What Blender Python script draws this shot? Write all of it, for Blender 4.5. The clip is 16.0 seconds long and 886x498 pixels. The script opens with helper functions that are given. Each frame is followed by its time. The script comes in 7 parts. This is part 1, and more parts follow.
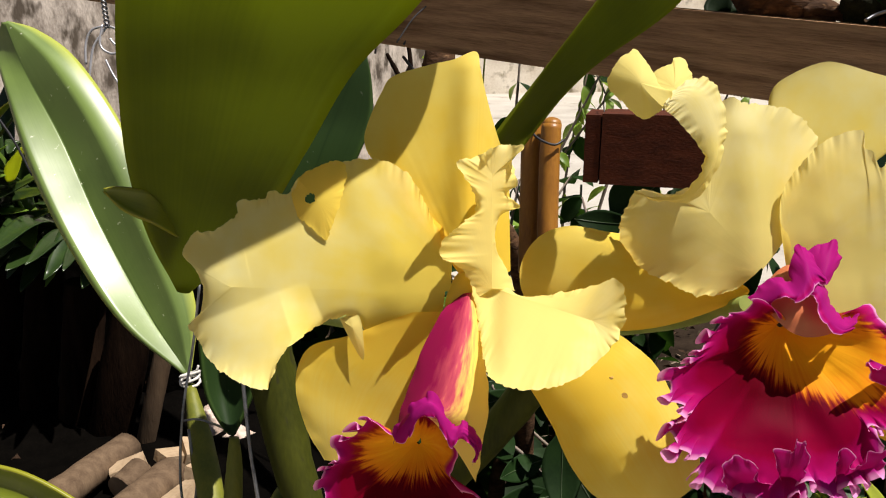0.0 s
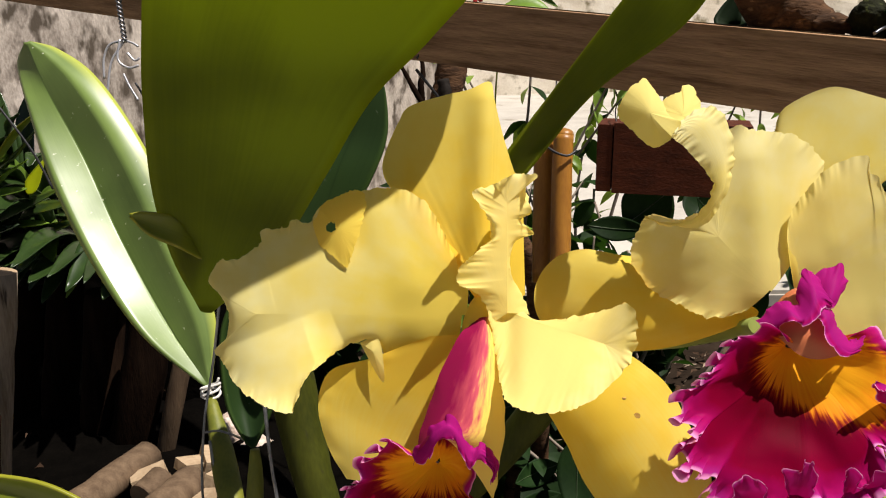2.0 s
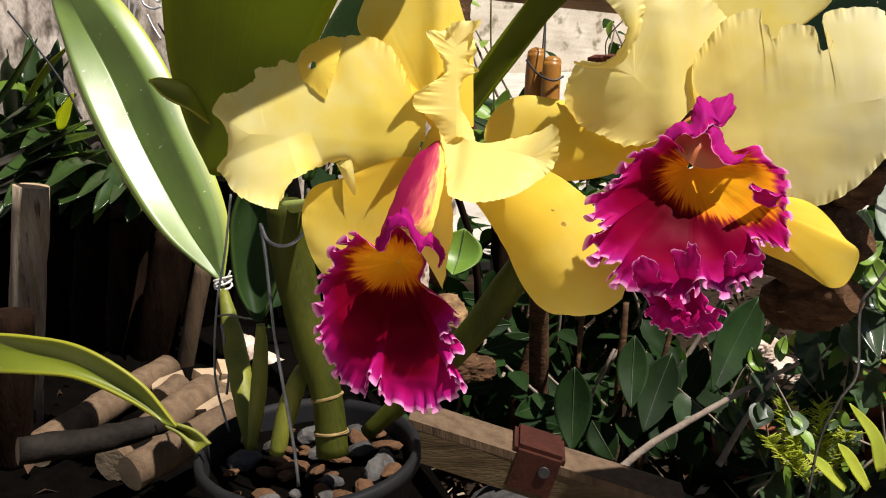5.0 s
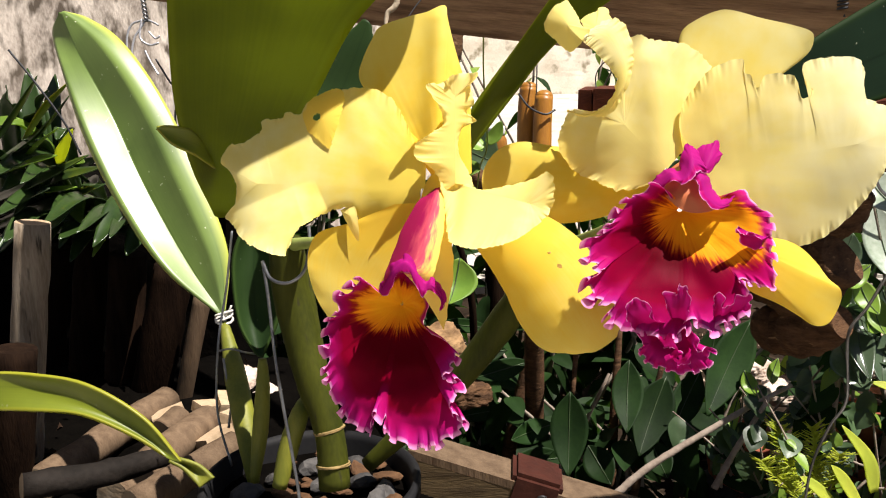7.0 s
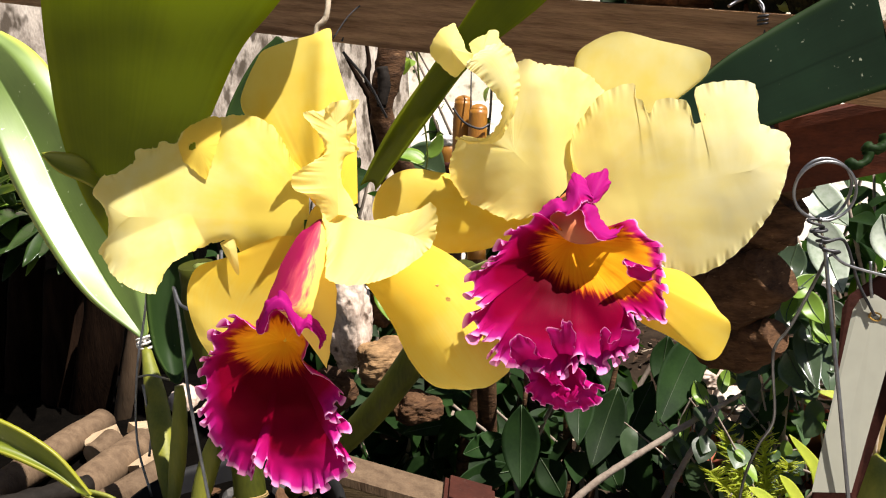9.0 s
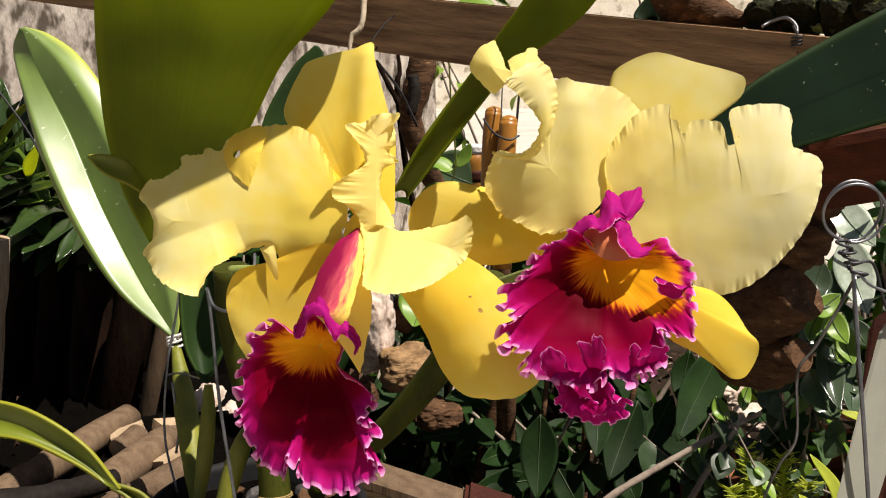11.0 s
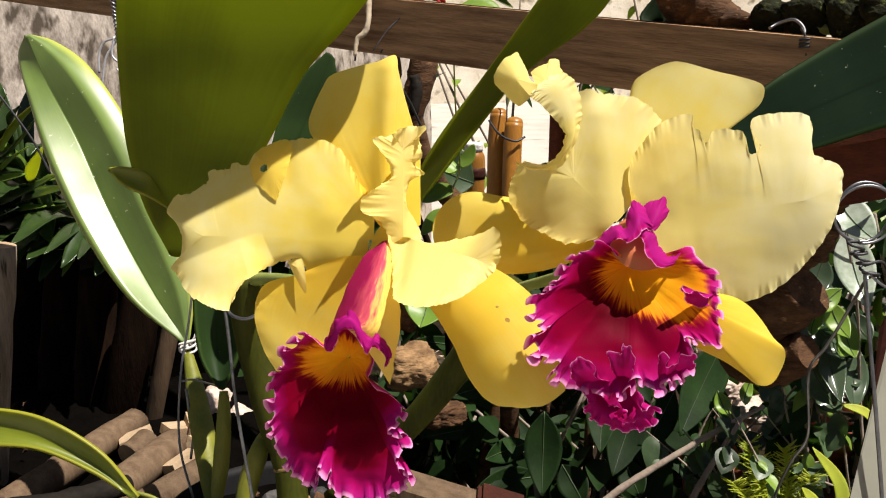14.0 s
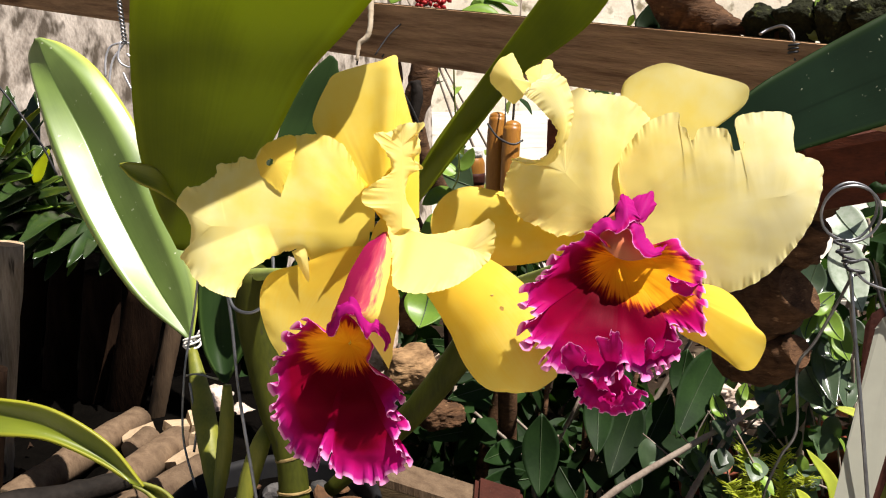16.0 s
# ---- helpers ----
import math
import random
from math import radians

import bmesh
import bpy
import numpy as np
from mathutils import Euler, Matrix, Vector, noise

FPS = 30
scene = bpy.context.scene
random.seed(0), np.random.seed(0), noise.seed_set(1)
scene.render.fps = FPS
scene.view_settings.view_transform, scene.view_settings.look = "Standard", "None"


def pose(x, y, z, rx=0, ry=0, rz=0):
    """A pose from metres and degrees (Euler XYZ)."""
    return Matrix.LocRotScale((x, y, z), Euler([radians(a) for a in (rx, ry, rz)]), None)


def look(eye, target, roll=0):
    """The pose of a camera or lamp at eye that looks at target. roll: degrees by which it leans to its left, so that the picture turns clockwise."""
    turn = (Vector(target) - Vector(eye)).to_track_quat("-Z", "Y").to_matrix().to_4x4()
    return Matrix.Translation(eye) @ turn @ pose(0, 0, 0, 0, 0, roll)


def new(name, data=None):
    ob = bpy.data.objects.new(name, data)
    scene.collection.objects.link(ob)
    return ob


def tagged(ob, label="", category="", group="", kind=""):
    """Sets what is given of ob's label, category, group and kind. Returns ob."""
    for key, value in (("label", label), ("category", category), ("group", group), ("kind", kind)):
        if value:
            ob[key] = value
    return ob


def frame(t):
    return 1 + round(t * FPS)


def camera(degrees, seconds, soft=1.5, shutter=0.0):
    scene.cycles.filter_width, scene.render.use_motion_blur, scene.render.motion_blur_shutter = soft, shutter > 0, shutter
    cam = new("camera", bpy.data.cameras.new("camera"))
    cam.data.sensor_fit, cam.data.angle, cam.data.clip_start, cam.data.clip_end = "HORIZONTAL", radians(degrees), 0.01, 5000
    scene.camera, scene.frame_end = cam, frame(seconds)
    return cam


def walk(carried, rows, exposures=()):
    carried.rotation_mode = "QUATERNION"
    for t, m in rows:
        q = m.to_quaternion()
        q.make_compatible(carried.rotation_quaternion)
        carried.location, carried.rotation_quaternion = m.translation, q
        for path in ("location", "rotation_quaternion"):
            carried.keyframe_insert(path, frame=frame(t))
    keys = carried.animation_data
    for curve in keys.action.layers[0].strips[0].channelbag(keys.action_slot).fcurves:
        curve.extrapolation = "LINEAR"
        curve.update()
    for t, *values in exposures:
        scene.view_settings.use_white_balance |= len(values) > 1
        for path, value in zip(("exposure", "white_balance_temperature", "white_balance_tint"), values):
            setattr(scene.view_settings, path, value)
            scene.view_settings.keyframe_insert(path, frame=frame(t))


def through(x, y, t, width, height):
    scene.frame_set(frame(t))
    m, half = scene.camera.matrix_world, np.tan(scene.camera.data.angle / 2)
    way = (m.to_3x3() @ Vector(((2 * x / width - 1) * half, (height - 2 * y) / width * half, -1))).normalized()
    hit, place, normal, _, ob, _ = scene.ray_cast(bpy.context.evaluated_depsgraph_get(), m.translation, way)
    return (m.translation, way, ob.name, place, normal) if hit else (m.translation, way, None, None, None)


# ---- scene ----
cam = camera(54.9, 16.0, soft=1.1)
PATH = [
    (0, (0.0052, 0.0758, 0.6659), (0.0356, 2.0124, 0.1674), 0.11),
    (0.5, (0.0005, 0.0774, 0.6617), (0.0378, 2.0141, 0.1642), -0.09),
    (1, (0.0074, 0.0775, 0.6680), (0.0197, 2.0113, 0.1578), -1.19),
    (1.5, (0.0026, 0.0720, 0.6678), (-0.0013, 2.0083, 0.1668), -0.79),
    (2, (0.0041, 0.0698, 0.6749), (0.0040, 2.0073, 0.1788), -0.60),
    (2.5, (0.0020, 0.0681, 0.6698), (-0.0079, 2.0029, 0.1636), -0.19),
    (3, (0.0001, 0.0583, 0.6617), (-0.0291, 1.9914, 0.1495), -0.49),
    (3.5, (0.0028, 0.0449, 0.6519), (-0.0263, 1.9777, 0.1387), -0.39),
    (4, (0.0095, 0.0390, 0.6421), (-0.0235, 1.9644, 0.1018), 0.02),
    (4.2, (0.0148, 0.0313, 0.6373), (-0.0384, 1.9529, 0.0853), -0.38),
    (6.3, (0.0288, -0.0078, 0.6409), (0.0026, 1.9311, 0.1510), 0.10),
    (6.5, (0.0261, -0.0045, 0.6418), (0.0201, 1.9353, 0.1546), 0.20),
    (7, (0.0229, -0.0041, 0.6487), (-0.0115, 1.9353, 0.1614), -0.90),
    (7.5, (0.0329, 0.0037, 0.6511), (0.0419, 1.9451, 0.1706), -0.60),
    (8, (0.0467, 0.0029, 0.6557), (0.0426, 1.9452, 0.1786), -0.90),
    (8.5, (0.0590, 0.0124, 0.6562), (0.0649, 1.9525, 0.1703), -1.40),
    (9, (0.0547, 0.0100, 0.6550), (0.0818, 1.9518, 0.1771), -1.10),
    (9.2, (0.0496, 0.0096, 0.6548), (0.0767, 1.9522, 0.1799), -0.30),
    (11.3, (0.0497, 0.0035, 0.6588), (0.0283, 1.9489, 0.1951), 0.29),
    (11.5, (0.0498, 0.0045, 0.6578), (0.0588, 1.9489, 0.1893), 0.80),
    (12, (0.0400, -0.0103, 0.6534), (0.0599, 1.9361, 0.1943), 0.49),
    (12.5, (0.0309, -0.0112, 0.6510), (0.0741, 1.9316, 0.1778), 0.20),
    (13, (0.0275, -0.0118, 0.6599), (0.0565, 1.9340, 0.1983), -0.01),
    (13.5, (0.0306, -0.0031, 0.6600), (0.0405, 1.9410, 0.1904), 0.30),
    (14, (0.0371, 0.0021, 0.6653), (0.0350, 1.9444, 0.1883), -0.30),
    (14.5, (0.0300, 0.0000, 0.6600), (0.0300, 1.9406, 0.1762), 0.00),
    (15, (0.0215, -0.0039, 0.6587), (0.0173, 1.9376, 0.1785), 0.20),
    (15.5, (0.0308, -0.0031, 0.6550), (0.0560, 1.9366, 0.1681), 0.30),
    (16, (0.0383, -0.0132, 0.6623), (0.0350, 1.9337, 0.2044), -0.01),
]
walk(cam, [(t, look(eye, target, roll)) for t, eye, target, roll in PATH], [(0.0, 0.48, 6450, 15), (2.5, 0.44, 6450, 15), (3.5, 0.38, 6450, 15), (4.2, 0.4, 6450, 15), (6.3, 1.06, 6450, 15), (7.5, 0.98, 6450, 15), (9.2, 1.1, 6450, 15), (11.3, 0.67, 6700, 15), (12.5, 0.69, 6700, 15), (14.5, 0.75, 6500, 15), (16.0, 0.99, 6450, 15)])

# ---- light ----
world = bpy.data.worlds.new("sky")
scene.world = world
world.use_nodes = True
wn = world.node_tree.nodes
sky = wn.new("ShaderNodeTexSky")
sky.sky_type = "NISHITA"
sky.sun_disc = False
SUN_DIR = Vector((0.38, -0.16, 0.88)).normalized()
sky.sun_elevation = math.asin(SUN_DIR.z)
sky.sun_rotation = math.atan2(SUN_DIR.x, SUN_DIR.y)
world.node_tree.links.new(sky.outputs[0], wn["Background"].inputs[0])
wn["Background"].inputs[1].default_value = 0.024
sun = new("sun", bpy.data.lights.new("sun", "SUN"))
sun.data.energy, sun.data.angle, sun.data.color = 5.0, radians(0.6), (1.0, 0.95, 0.86)
sun.matrix_world = look(SUN_DIR * 5, (0, 0, 0))


# ---- materials ----
def mat(name, colour, second=None, rough=0.5, scale=40.0, fine=300.0, bump=0.15, metal=0.0, through_light=0.0, glow=None, stretch=(1, 1, 1), spots=None, random_tint=0.0, spec=None):
    m = bpy.data.materials.new(name)
    m.use_nodes = True
    n, l = m.node_tree.nodes, m.node_tree.links
    b = n["Principled BSDF"]
    tc = n.new("ShaderNodeTexCoord")
    mp = n.new("ShaderNodeMapping")
    mp.inputs["Scale"].default_value = stretch
    l.new(tc.outputs["Object"], mp.inputs[0])
    n1 = n.new("ShaderNodeTexNoise")
    n1.inputs["Scale"].default_value, n1.inputs["Detail"].default_value = scale, 6
    n2 = n.new("ShaderNodeTexNoise")
    n2.inputs["Scale"].default_value, n2.inputs["Detail"].default_value = fine, 4
    l.new(mp.outputs[0], n1.inputs[0]), l.new(mp.outputs[0], n2.inputs[0])
    add = n.new("ShaderNodeMath")
    add.operation = "MULTIPLY_ADD"
    l.new(n2.outputs[0], add.inputs[0])
    add.inputs[1].default_value = 0.45
    l.new(n1.outputs[0], add.inputs[2])
    ramp = n.new("ShaderNodeMapRange")
    ramp.inputs[1].default_value, ramp.inputs[2].default_value = 0.5, 0.98
    l.new(add.outputs[0], ramp.inputs[0])
    mix = n.new("ShaderNodeMix")
    mix.data_type = "RGBA"
    second = second or tuple(0.65 * c for c in colour)
    mix.inputs[6].default_value, mix.inputs[7].default_value = (*colour, 1), (*second, 1)
    l.new(ramp.outputs[0], mix.inputs[0])
    out = mix.outputs[2]
    if spots:
        vo = n.new("ShaderNodeTexNoise")
        vo.inputs["Scale"].default_value, vo.inputs["Detail"].default_value = spots[1], 3
        l.new(mp.outputs[0], vo.inputs[0])
        sr = n.new("ShaderNodeMapRange")
        sr.inputs[1].default_value, sr.inputs[2].default_value = spots[2], spots[2] + (spots[3] if len(spots) > 3 else 0.06)
        l.new(vo.outputs[0], sr.inputs[0])
        m2 = n.new("ShaderNodeMix")
        m2.data_type = "RGBA"
        l.new(sr.outputs[0], m2.inputs[0]), l.new(out, m2.inputs[6])
        m2.inputs[7].default_value = (*spots[0], 1)
        out = m2.outputs[2]
    if random_tint:
        oi = n.new("ShaderNodeObjectInfo")
        rr = n.new("ShaderNodeMapRange")
        rr.inputs[3].default_value, rr.inputs[4].default_value = 1 - random_tint, 1 + random_tint
        l.new(oi.outputs["Random"], rr.inputs[0])
        hs = n.new("ShaderNodeHueSaturation")
        l.new(rr.outputs[0], hs.inputs["Value"]), l.new(out, hs.inputs["Color"])
        out = hs.outputs[0]
    l.new(out, b.inputs["Base Color"])
    b.inputs["Roughness"].default_value, b.inputs["Metallic"].default_value = rough, metal
    b.inputs["Specular IOR Level"].default_value = spec if spec is not None else 0.12 if rough >= 0.6 else 0.45
    bp = n.new("ShaderNodeBump")
    bp.inputs["Strength"].default_value, bp.inputs["Distance"].default_value = bump, 0.002
    l.new(add.outputs[0], bp.inputs["Height"]), l.new(bp.outputs[0], b.inputs["Normal"])
    if through_light:
        tr = n.new("ShaderNodeBsdfTranslucent")
        if glow:
            tr.inputs[0].default_value = (*glow, 1)
        else:
            l.new(out, tr.inputs[0])
        ms = n.new("ShaderNodeMixShader")
        ms.inputs[0].default_value = through_light
        l.new(b.outputs[0], ms.inputs[1]), l.new(tr.outputs[0], ms.inputs[2])
        l.new(ms.outputs[0], n["Material Output"].inputs[0])
    return m


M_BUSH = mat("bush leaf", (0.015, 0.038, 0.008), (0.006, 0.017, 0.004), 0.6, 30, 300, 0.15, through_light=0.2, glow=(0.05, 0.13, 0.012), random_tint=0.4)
M_BUSH_LIGHT = mat("young leaf", (0.20, 0.32, 0.04), (0.12, 0.22, 0.03), 0.4, 30, 300, 0.15, through_light=0.35, glow=(0.35, 0.5, 0.04), random_tint=0.3)
M_GLOSSY = mat("glossy grey green leaf", (0.075, 0.11, 0.06), (0.04, 0.065, 0.035), 0.2, 30, 300, 0.15, through_light=0.15, glow=(0.25, 0.4, 0.1), random_tint=0.4)
M_NODE = mat("papery sheath", (0.34, 0.25, 0.10), (0.18, 0.12, 0.05), 0.8, 80, 400, 0.4)
M_HUSK = mat("dry husk", (0.34, 0.21, 0.10), (0.09, 0.05, 0.026), 0.85, 30, 180, 1.0, stretch=(1, 1, 4))
M_LITTER = mat("dry litter", (0.09, 0.055, 0.035), (0.03, 0.018, 0.012), 0.85, 25, 200, 0.6, spec=0.02)
M_SCAR = mat("petal scar", (0.60, 0.38, 0.10), (0.42, 0.24, 0.06), 0.7, 3, 12, 0.3)
M_STRAP = mat("strap leaf", (0.034, 0.066, 0.014), (0.014, 0.03, 0.008), 0.28, 30, 300, 0.1, through_light=0.1, glow=(0.1, 0.2, 0.02))
M_BLADE = mat("yellow blade", (0.50, 0.52, 0.07), (0.32, 0.40, 0.05), 0.45, 30, 300, 0.1, through_light=0.5, glow=(0.80, 0.86, 0.08))
M_STEM = mat("green stem", (0.050, 0.055, 0.005), (0.022, 0.027, 0.003), 0.6, 25, 200, 0.1, stretch=(3, 3, 0.6), spots=((0.03, 0.03, 0.01), 60, 0.68))
M_BULB = mat("yellow green bulb", (0.23, 0.23, 0.022), (0.11, 0.13, 0.012), 0.58, 30, 250, 0.12, stretch=(3, 3, 0.4), through_light=0.1, glow=(0.3, 0.4, 0.02))
M_RAIL = mat("weathered timber", (0.46, 0.28, 0.15), (0.17, 0.095, 0.05), 0.75, 26, 200, 0.9, stretch=(0.5, 3, 6), spots=((0.10, 0.05, 0.025), 14, 0.62, 0.15))
M_PLANK = mat("pale timber", (0.12, 0.085, 0.042), (0.05, 0.034, 0.018), 0.75, 18, 160, 0.5, stretch=(1, 6, 6), spots=((0.05, 0.04, 0.02), 20, 0.62))
M_POST = mat("grey peeled post", (0.34, 0.28, 0.21), (0.14, 0.105, 0.07), 0.8, 40, 250, 0.6, stretch=(3, 3, 0.4), spots=((0.05, 0.04, 0.03), 50, 0.62, 0.08))
M_LOG = mat("dry log", (0.15, 0.102, 0.062), (0.075, 0.048, 0.029), 0.8, 40, 250, 0.6, stretch=(3, 3, 0.4), random_tint=0.2)
M_LOG_END = mat("cut log end", (0.44, 0.33, 0.21), (0.30, 0.21, 0.125), 0.8, 60, 250, 0.5)
# Log wood with the palisade's shade put into its colour.
M_LOG_DARK = mat("log darkened for shade", (0.018, 0.010, 0.006), (0.006, 0.0035, 0.0025), 0.85, 40, 250, 0.7, stretch=(3, 3, 0.4), random_tint=0.3, spec=0.02)
M_CHAR = mat("charred wood", (0.022, 0.018, 0.015), (0.008, 0.007, 0.006), 0.7, 40, 250, 0.7, spec=0.05)
M_BARK = mat("rough bark", (0.12, 0.062, 0.03), (0.03, 0.016, 0.009), 0.85, 50, 250, 1.0, stretch=(1, 1, 3), spots=((0.24, 0.14, 0.07), 110, 0.64, 0.12))
M_BAMBOO = mat("yellow bamboo", (0.36, 0.16, 0.02), (0.22, 0.085, 0.012), 0.4, 30, 200, 0.15, stretch=(4, 4, 0.5))
M_BOX = mat("red brown timber", (0.11, 0.030, 0.013), (0.05, 0.015, 0.008), 0.65, 25, 200, 0.3, stretch=(1, 4, 4))
M_POT = mat("black plastic", (0.008, 0.008, 0.009), (0.014, 0.014, 0.014), 0.62, 30, 300, 0.05)
# Soil taken almost to black: the deep shade is in the colour.
M_SOIL = mat("bark mix blackened for shade", (0.0025, 0.002, 0.0015), (0.001, 0.0008, 0.0006), 0.9, 60, 300, 1.0, spec=0.02)
M_STONE = mat("grey stone", (0.085, 0.08, 0.075), (0.03, 0.03, 0.03), 0.85, 60, 300, 0.8, random_tint=0.4)
M_WIRE = mat("galvanised wire", (0.30, 0.31, 0.32), (0.15, 0.15, 0.16), 0.38, 80, 400, 0.1, metal=0.9)
M_WIRE_PALE = mat("bright wire", (0.62, 0.62, 0.64), (0.45, 0.45, 0.47), 0.4, 80, 400, 0.1, metal=0.6)
M_WIRE_DARK = mat("dark wire", (0.06, 0.06, 0.065), (0.03, 0.03, 0.03), 0.5, 80, 400, 0.1, metal=0.6)
M_WHITE = mat("whitewashed wall", (0.86, 0.80, 0.68), (0.62, 0.54, 0.42), 0.9, 5, 60, 0.3, spots=((0.26, 0.22, 0.14), 7, 0.56, 0.12))
# Rough plaster; the pale and dark mottling also paints dappled sun.
M_WALL = mat("rough plaster", (0.68, 0.60, 0.51), (0.18, 0.145, 0.115), 0.9, 22, 260, 1.0, stretch=(1, 1, 0.5), spots=((0.10, 0.08, 0.06), 38, 0.50, 0.14))
M_TAG = mat("pale plastic", (0.36, 0.36, 0.29), (0.30, 0.30, 0.24), 0.45, 8, 120, 0.05, through_light=0.15)
M_LEATHER = mat("red brown leather", (0.055, 0.016, 0.010), (0.028, 0.009, 0.006), 0.6, 50, 300, 0.4)
M_TWIG = mat("grey twig", (0.30, 0.25, 0.20), (0.17, 0.13, 0.10), 0.85, 60, 300, 0.5)
M_STRING = mat("white string", (0.75, 0.73, 0.68), (0.5, 0.48, 0.44), 0.9, 200, 600, 0.6)
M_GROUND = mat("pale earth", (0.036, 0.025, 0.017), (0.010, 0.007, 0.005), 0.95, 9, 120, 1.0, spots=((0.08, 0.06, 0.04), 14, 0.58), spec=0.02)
M_TERRACOTTA = mat("terracotta", (0.42, 0.13, 0.07), (0.28, 0.08, 0.05), 0.8, 30, 200, 0.3)
M_ANTHER = mat("flesh column", (0.58, 0.20, 0.075), (0.44, 0.10, 0.04), 0.4, 200, 800, 0.1, through_light=0.12)
M_RIB = mat("leaf midrib", (0.045, 0.075, 0.025), (0.03, 0.05, 0.018), 0.5, 60, 300, 0.1)
M_SCRAP = mat("pale dry scraps and sunlit flecks", (0.50, 0.40, 0.30), (0.26, 0.19, 0.13), 0.9, 60, 300, 0.4)
M_ROUND = mat("grey green round leaf", (0.05, 0.085, 0.035), (0.025, 0.05, 0.02), 0.42, 30, 300, 0.15, through_light=0.15, glow=(0.15, 0.3, 0.05), random_tint=0.5)
M_RED = mat("red flower", (0.55, 0.02, 0.02), (0.35, 0.01, 0.015), 0.5, 100, 400, 0.1, through_light=0.3)
M_ROOT = mat("pale aerial root", (0.52, 0.44, 0.32), (0.32, 0.25, 0.17), 0.8, 60, 300, 0.5)
M_MOSS = mat("dark moss", (0.020, 0.022, 0.009), (0.006, 0.006, 0.003), 0.95, 120, 500, 1.0, spots=((0.06, 0.07, 0.02), 200, 0.6, 0.1))
M_BOUNCE = mat("pale warm bounce slab", (0.38, 0.34, 0.29), (0.27, 0.24, 0.20), 0.9, 3, 60, 0.4)
M_YARD = mat("pale concrete", (0.50, 0.47, 0.41), (0.36, 0.33, 0.28), 0.9, 3, 60, 0.4, spots=((0.3, 0.27, 0.22), 5, 0.62))
M_ROCK = mat("pale rough rock", (0.74, 0.62, 0.52), (0.26, 0.18, 0.13), 0.9, 40, 200, 1.0, spots=((0.10, 0.07, 0.05), 60, 0.6, 0.1))
# Whitish base colour paints the sun's sheen on the larger glossy leaves.
M_SHEEN = mat("glossy leaf with painted sheen", (0.50, 0.55, 0.46), (0.16, 0.23, 0.14), 0.25, 26, 200, 0.2, through_light=0.15, glow=(0.4, 0.5, 0.3))
M_PEDICEL = mat("pale green stalk", (0.34, 0.40, 0.10), (0.24, 0.30, 0.06), 0.4, 60, 300, 0.1, through_light=0.2)


def nodes_of(name):
    m = bpy.data.materials.new(name)
    m.use_nodes = True
    return m, m.node_tree.nodes, m.node_tree.links


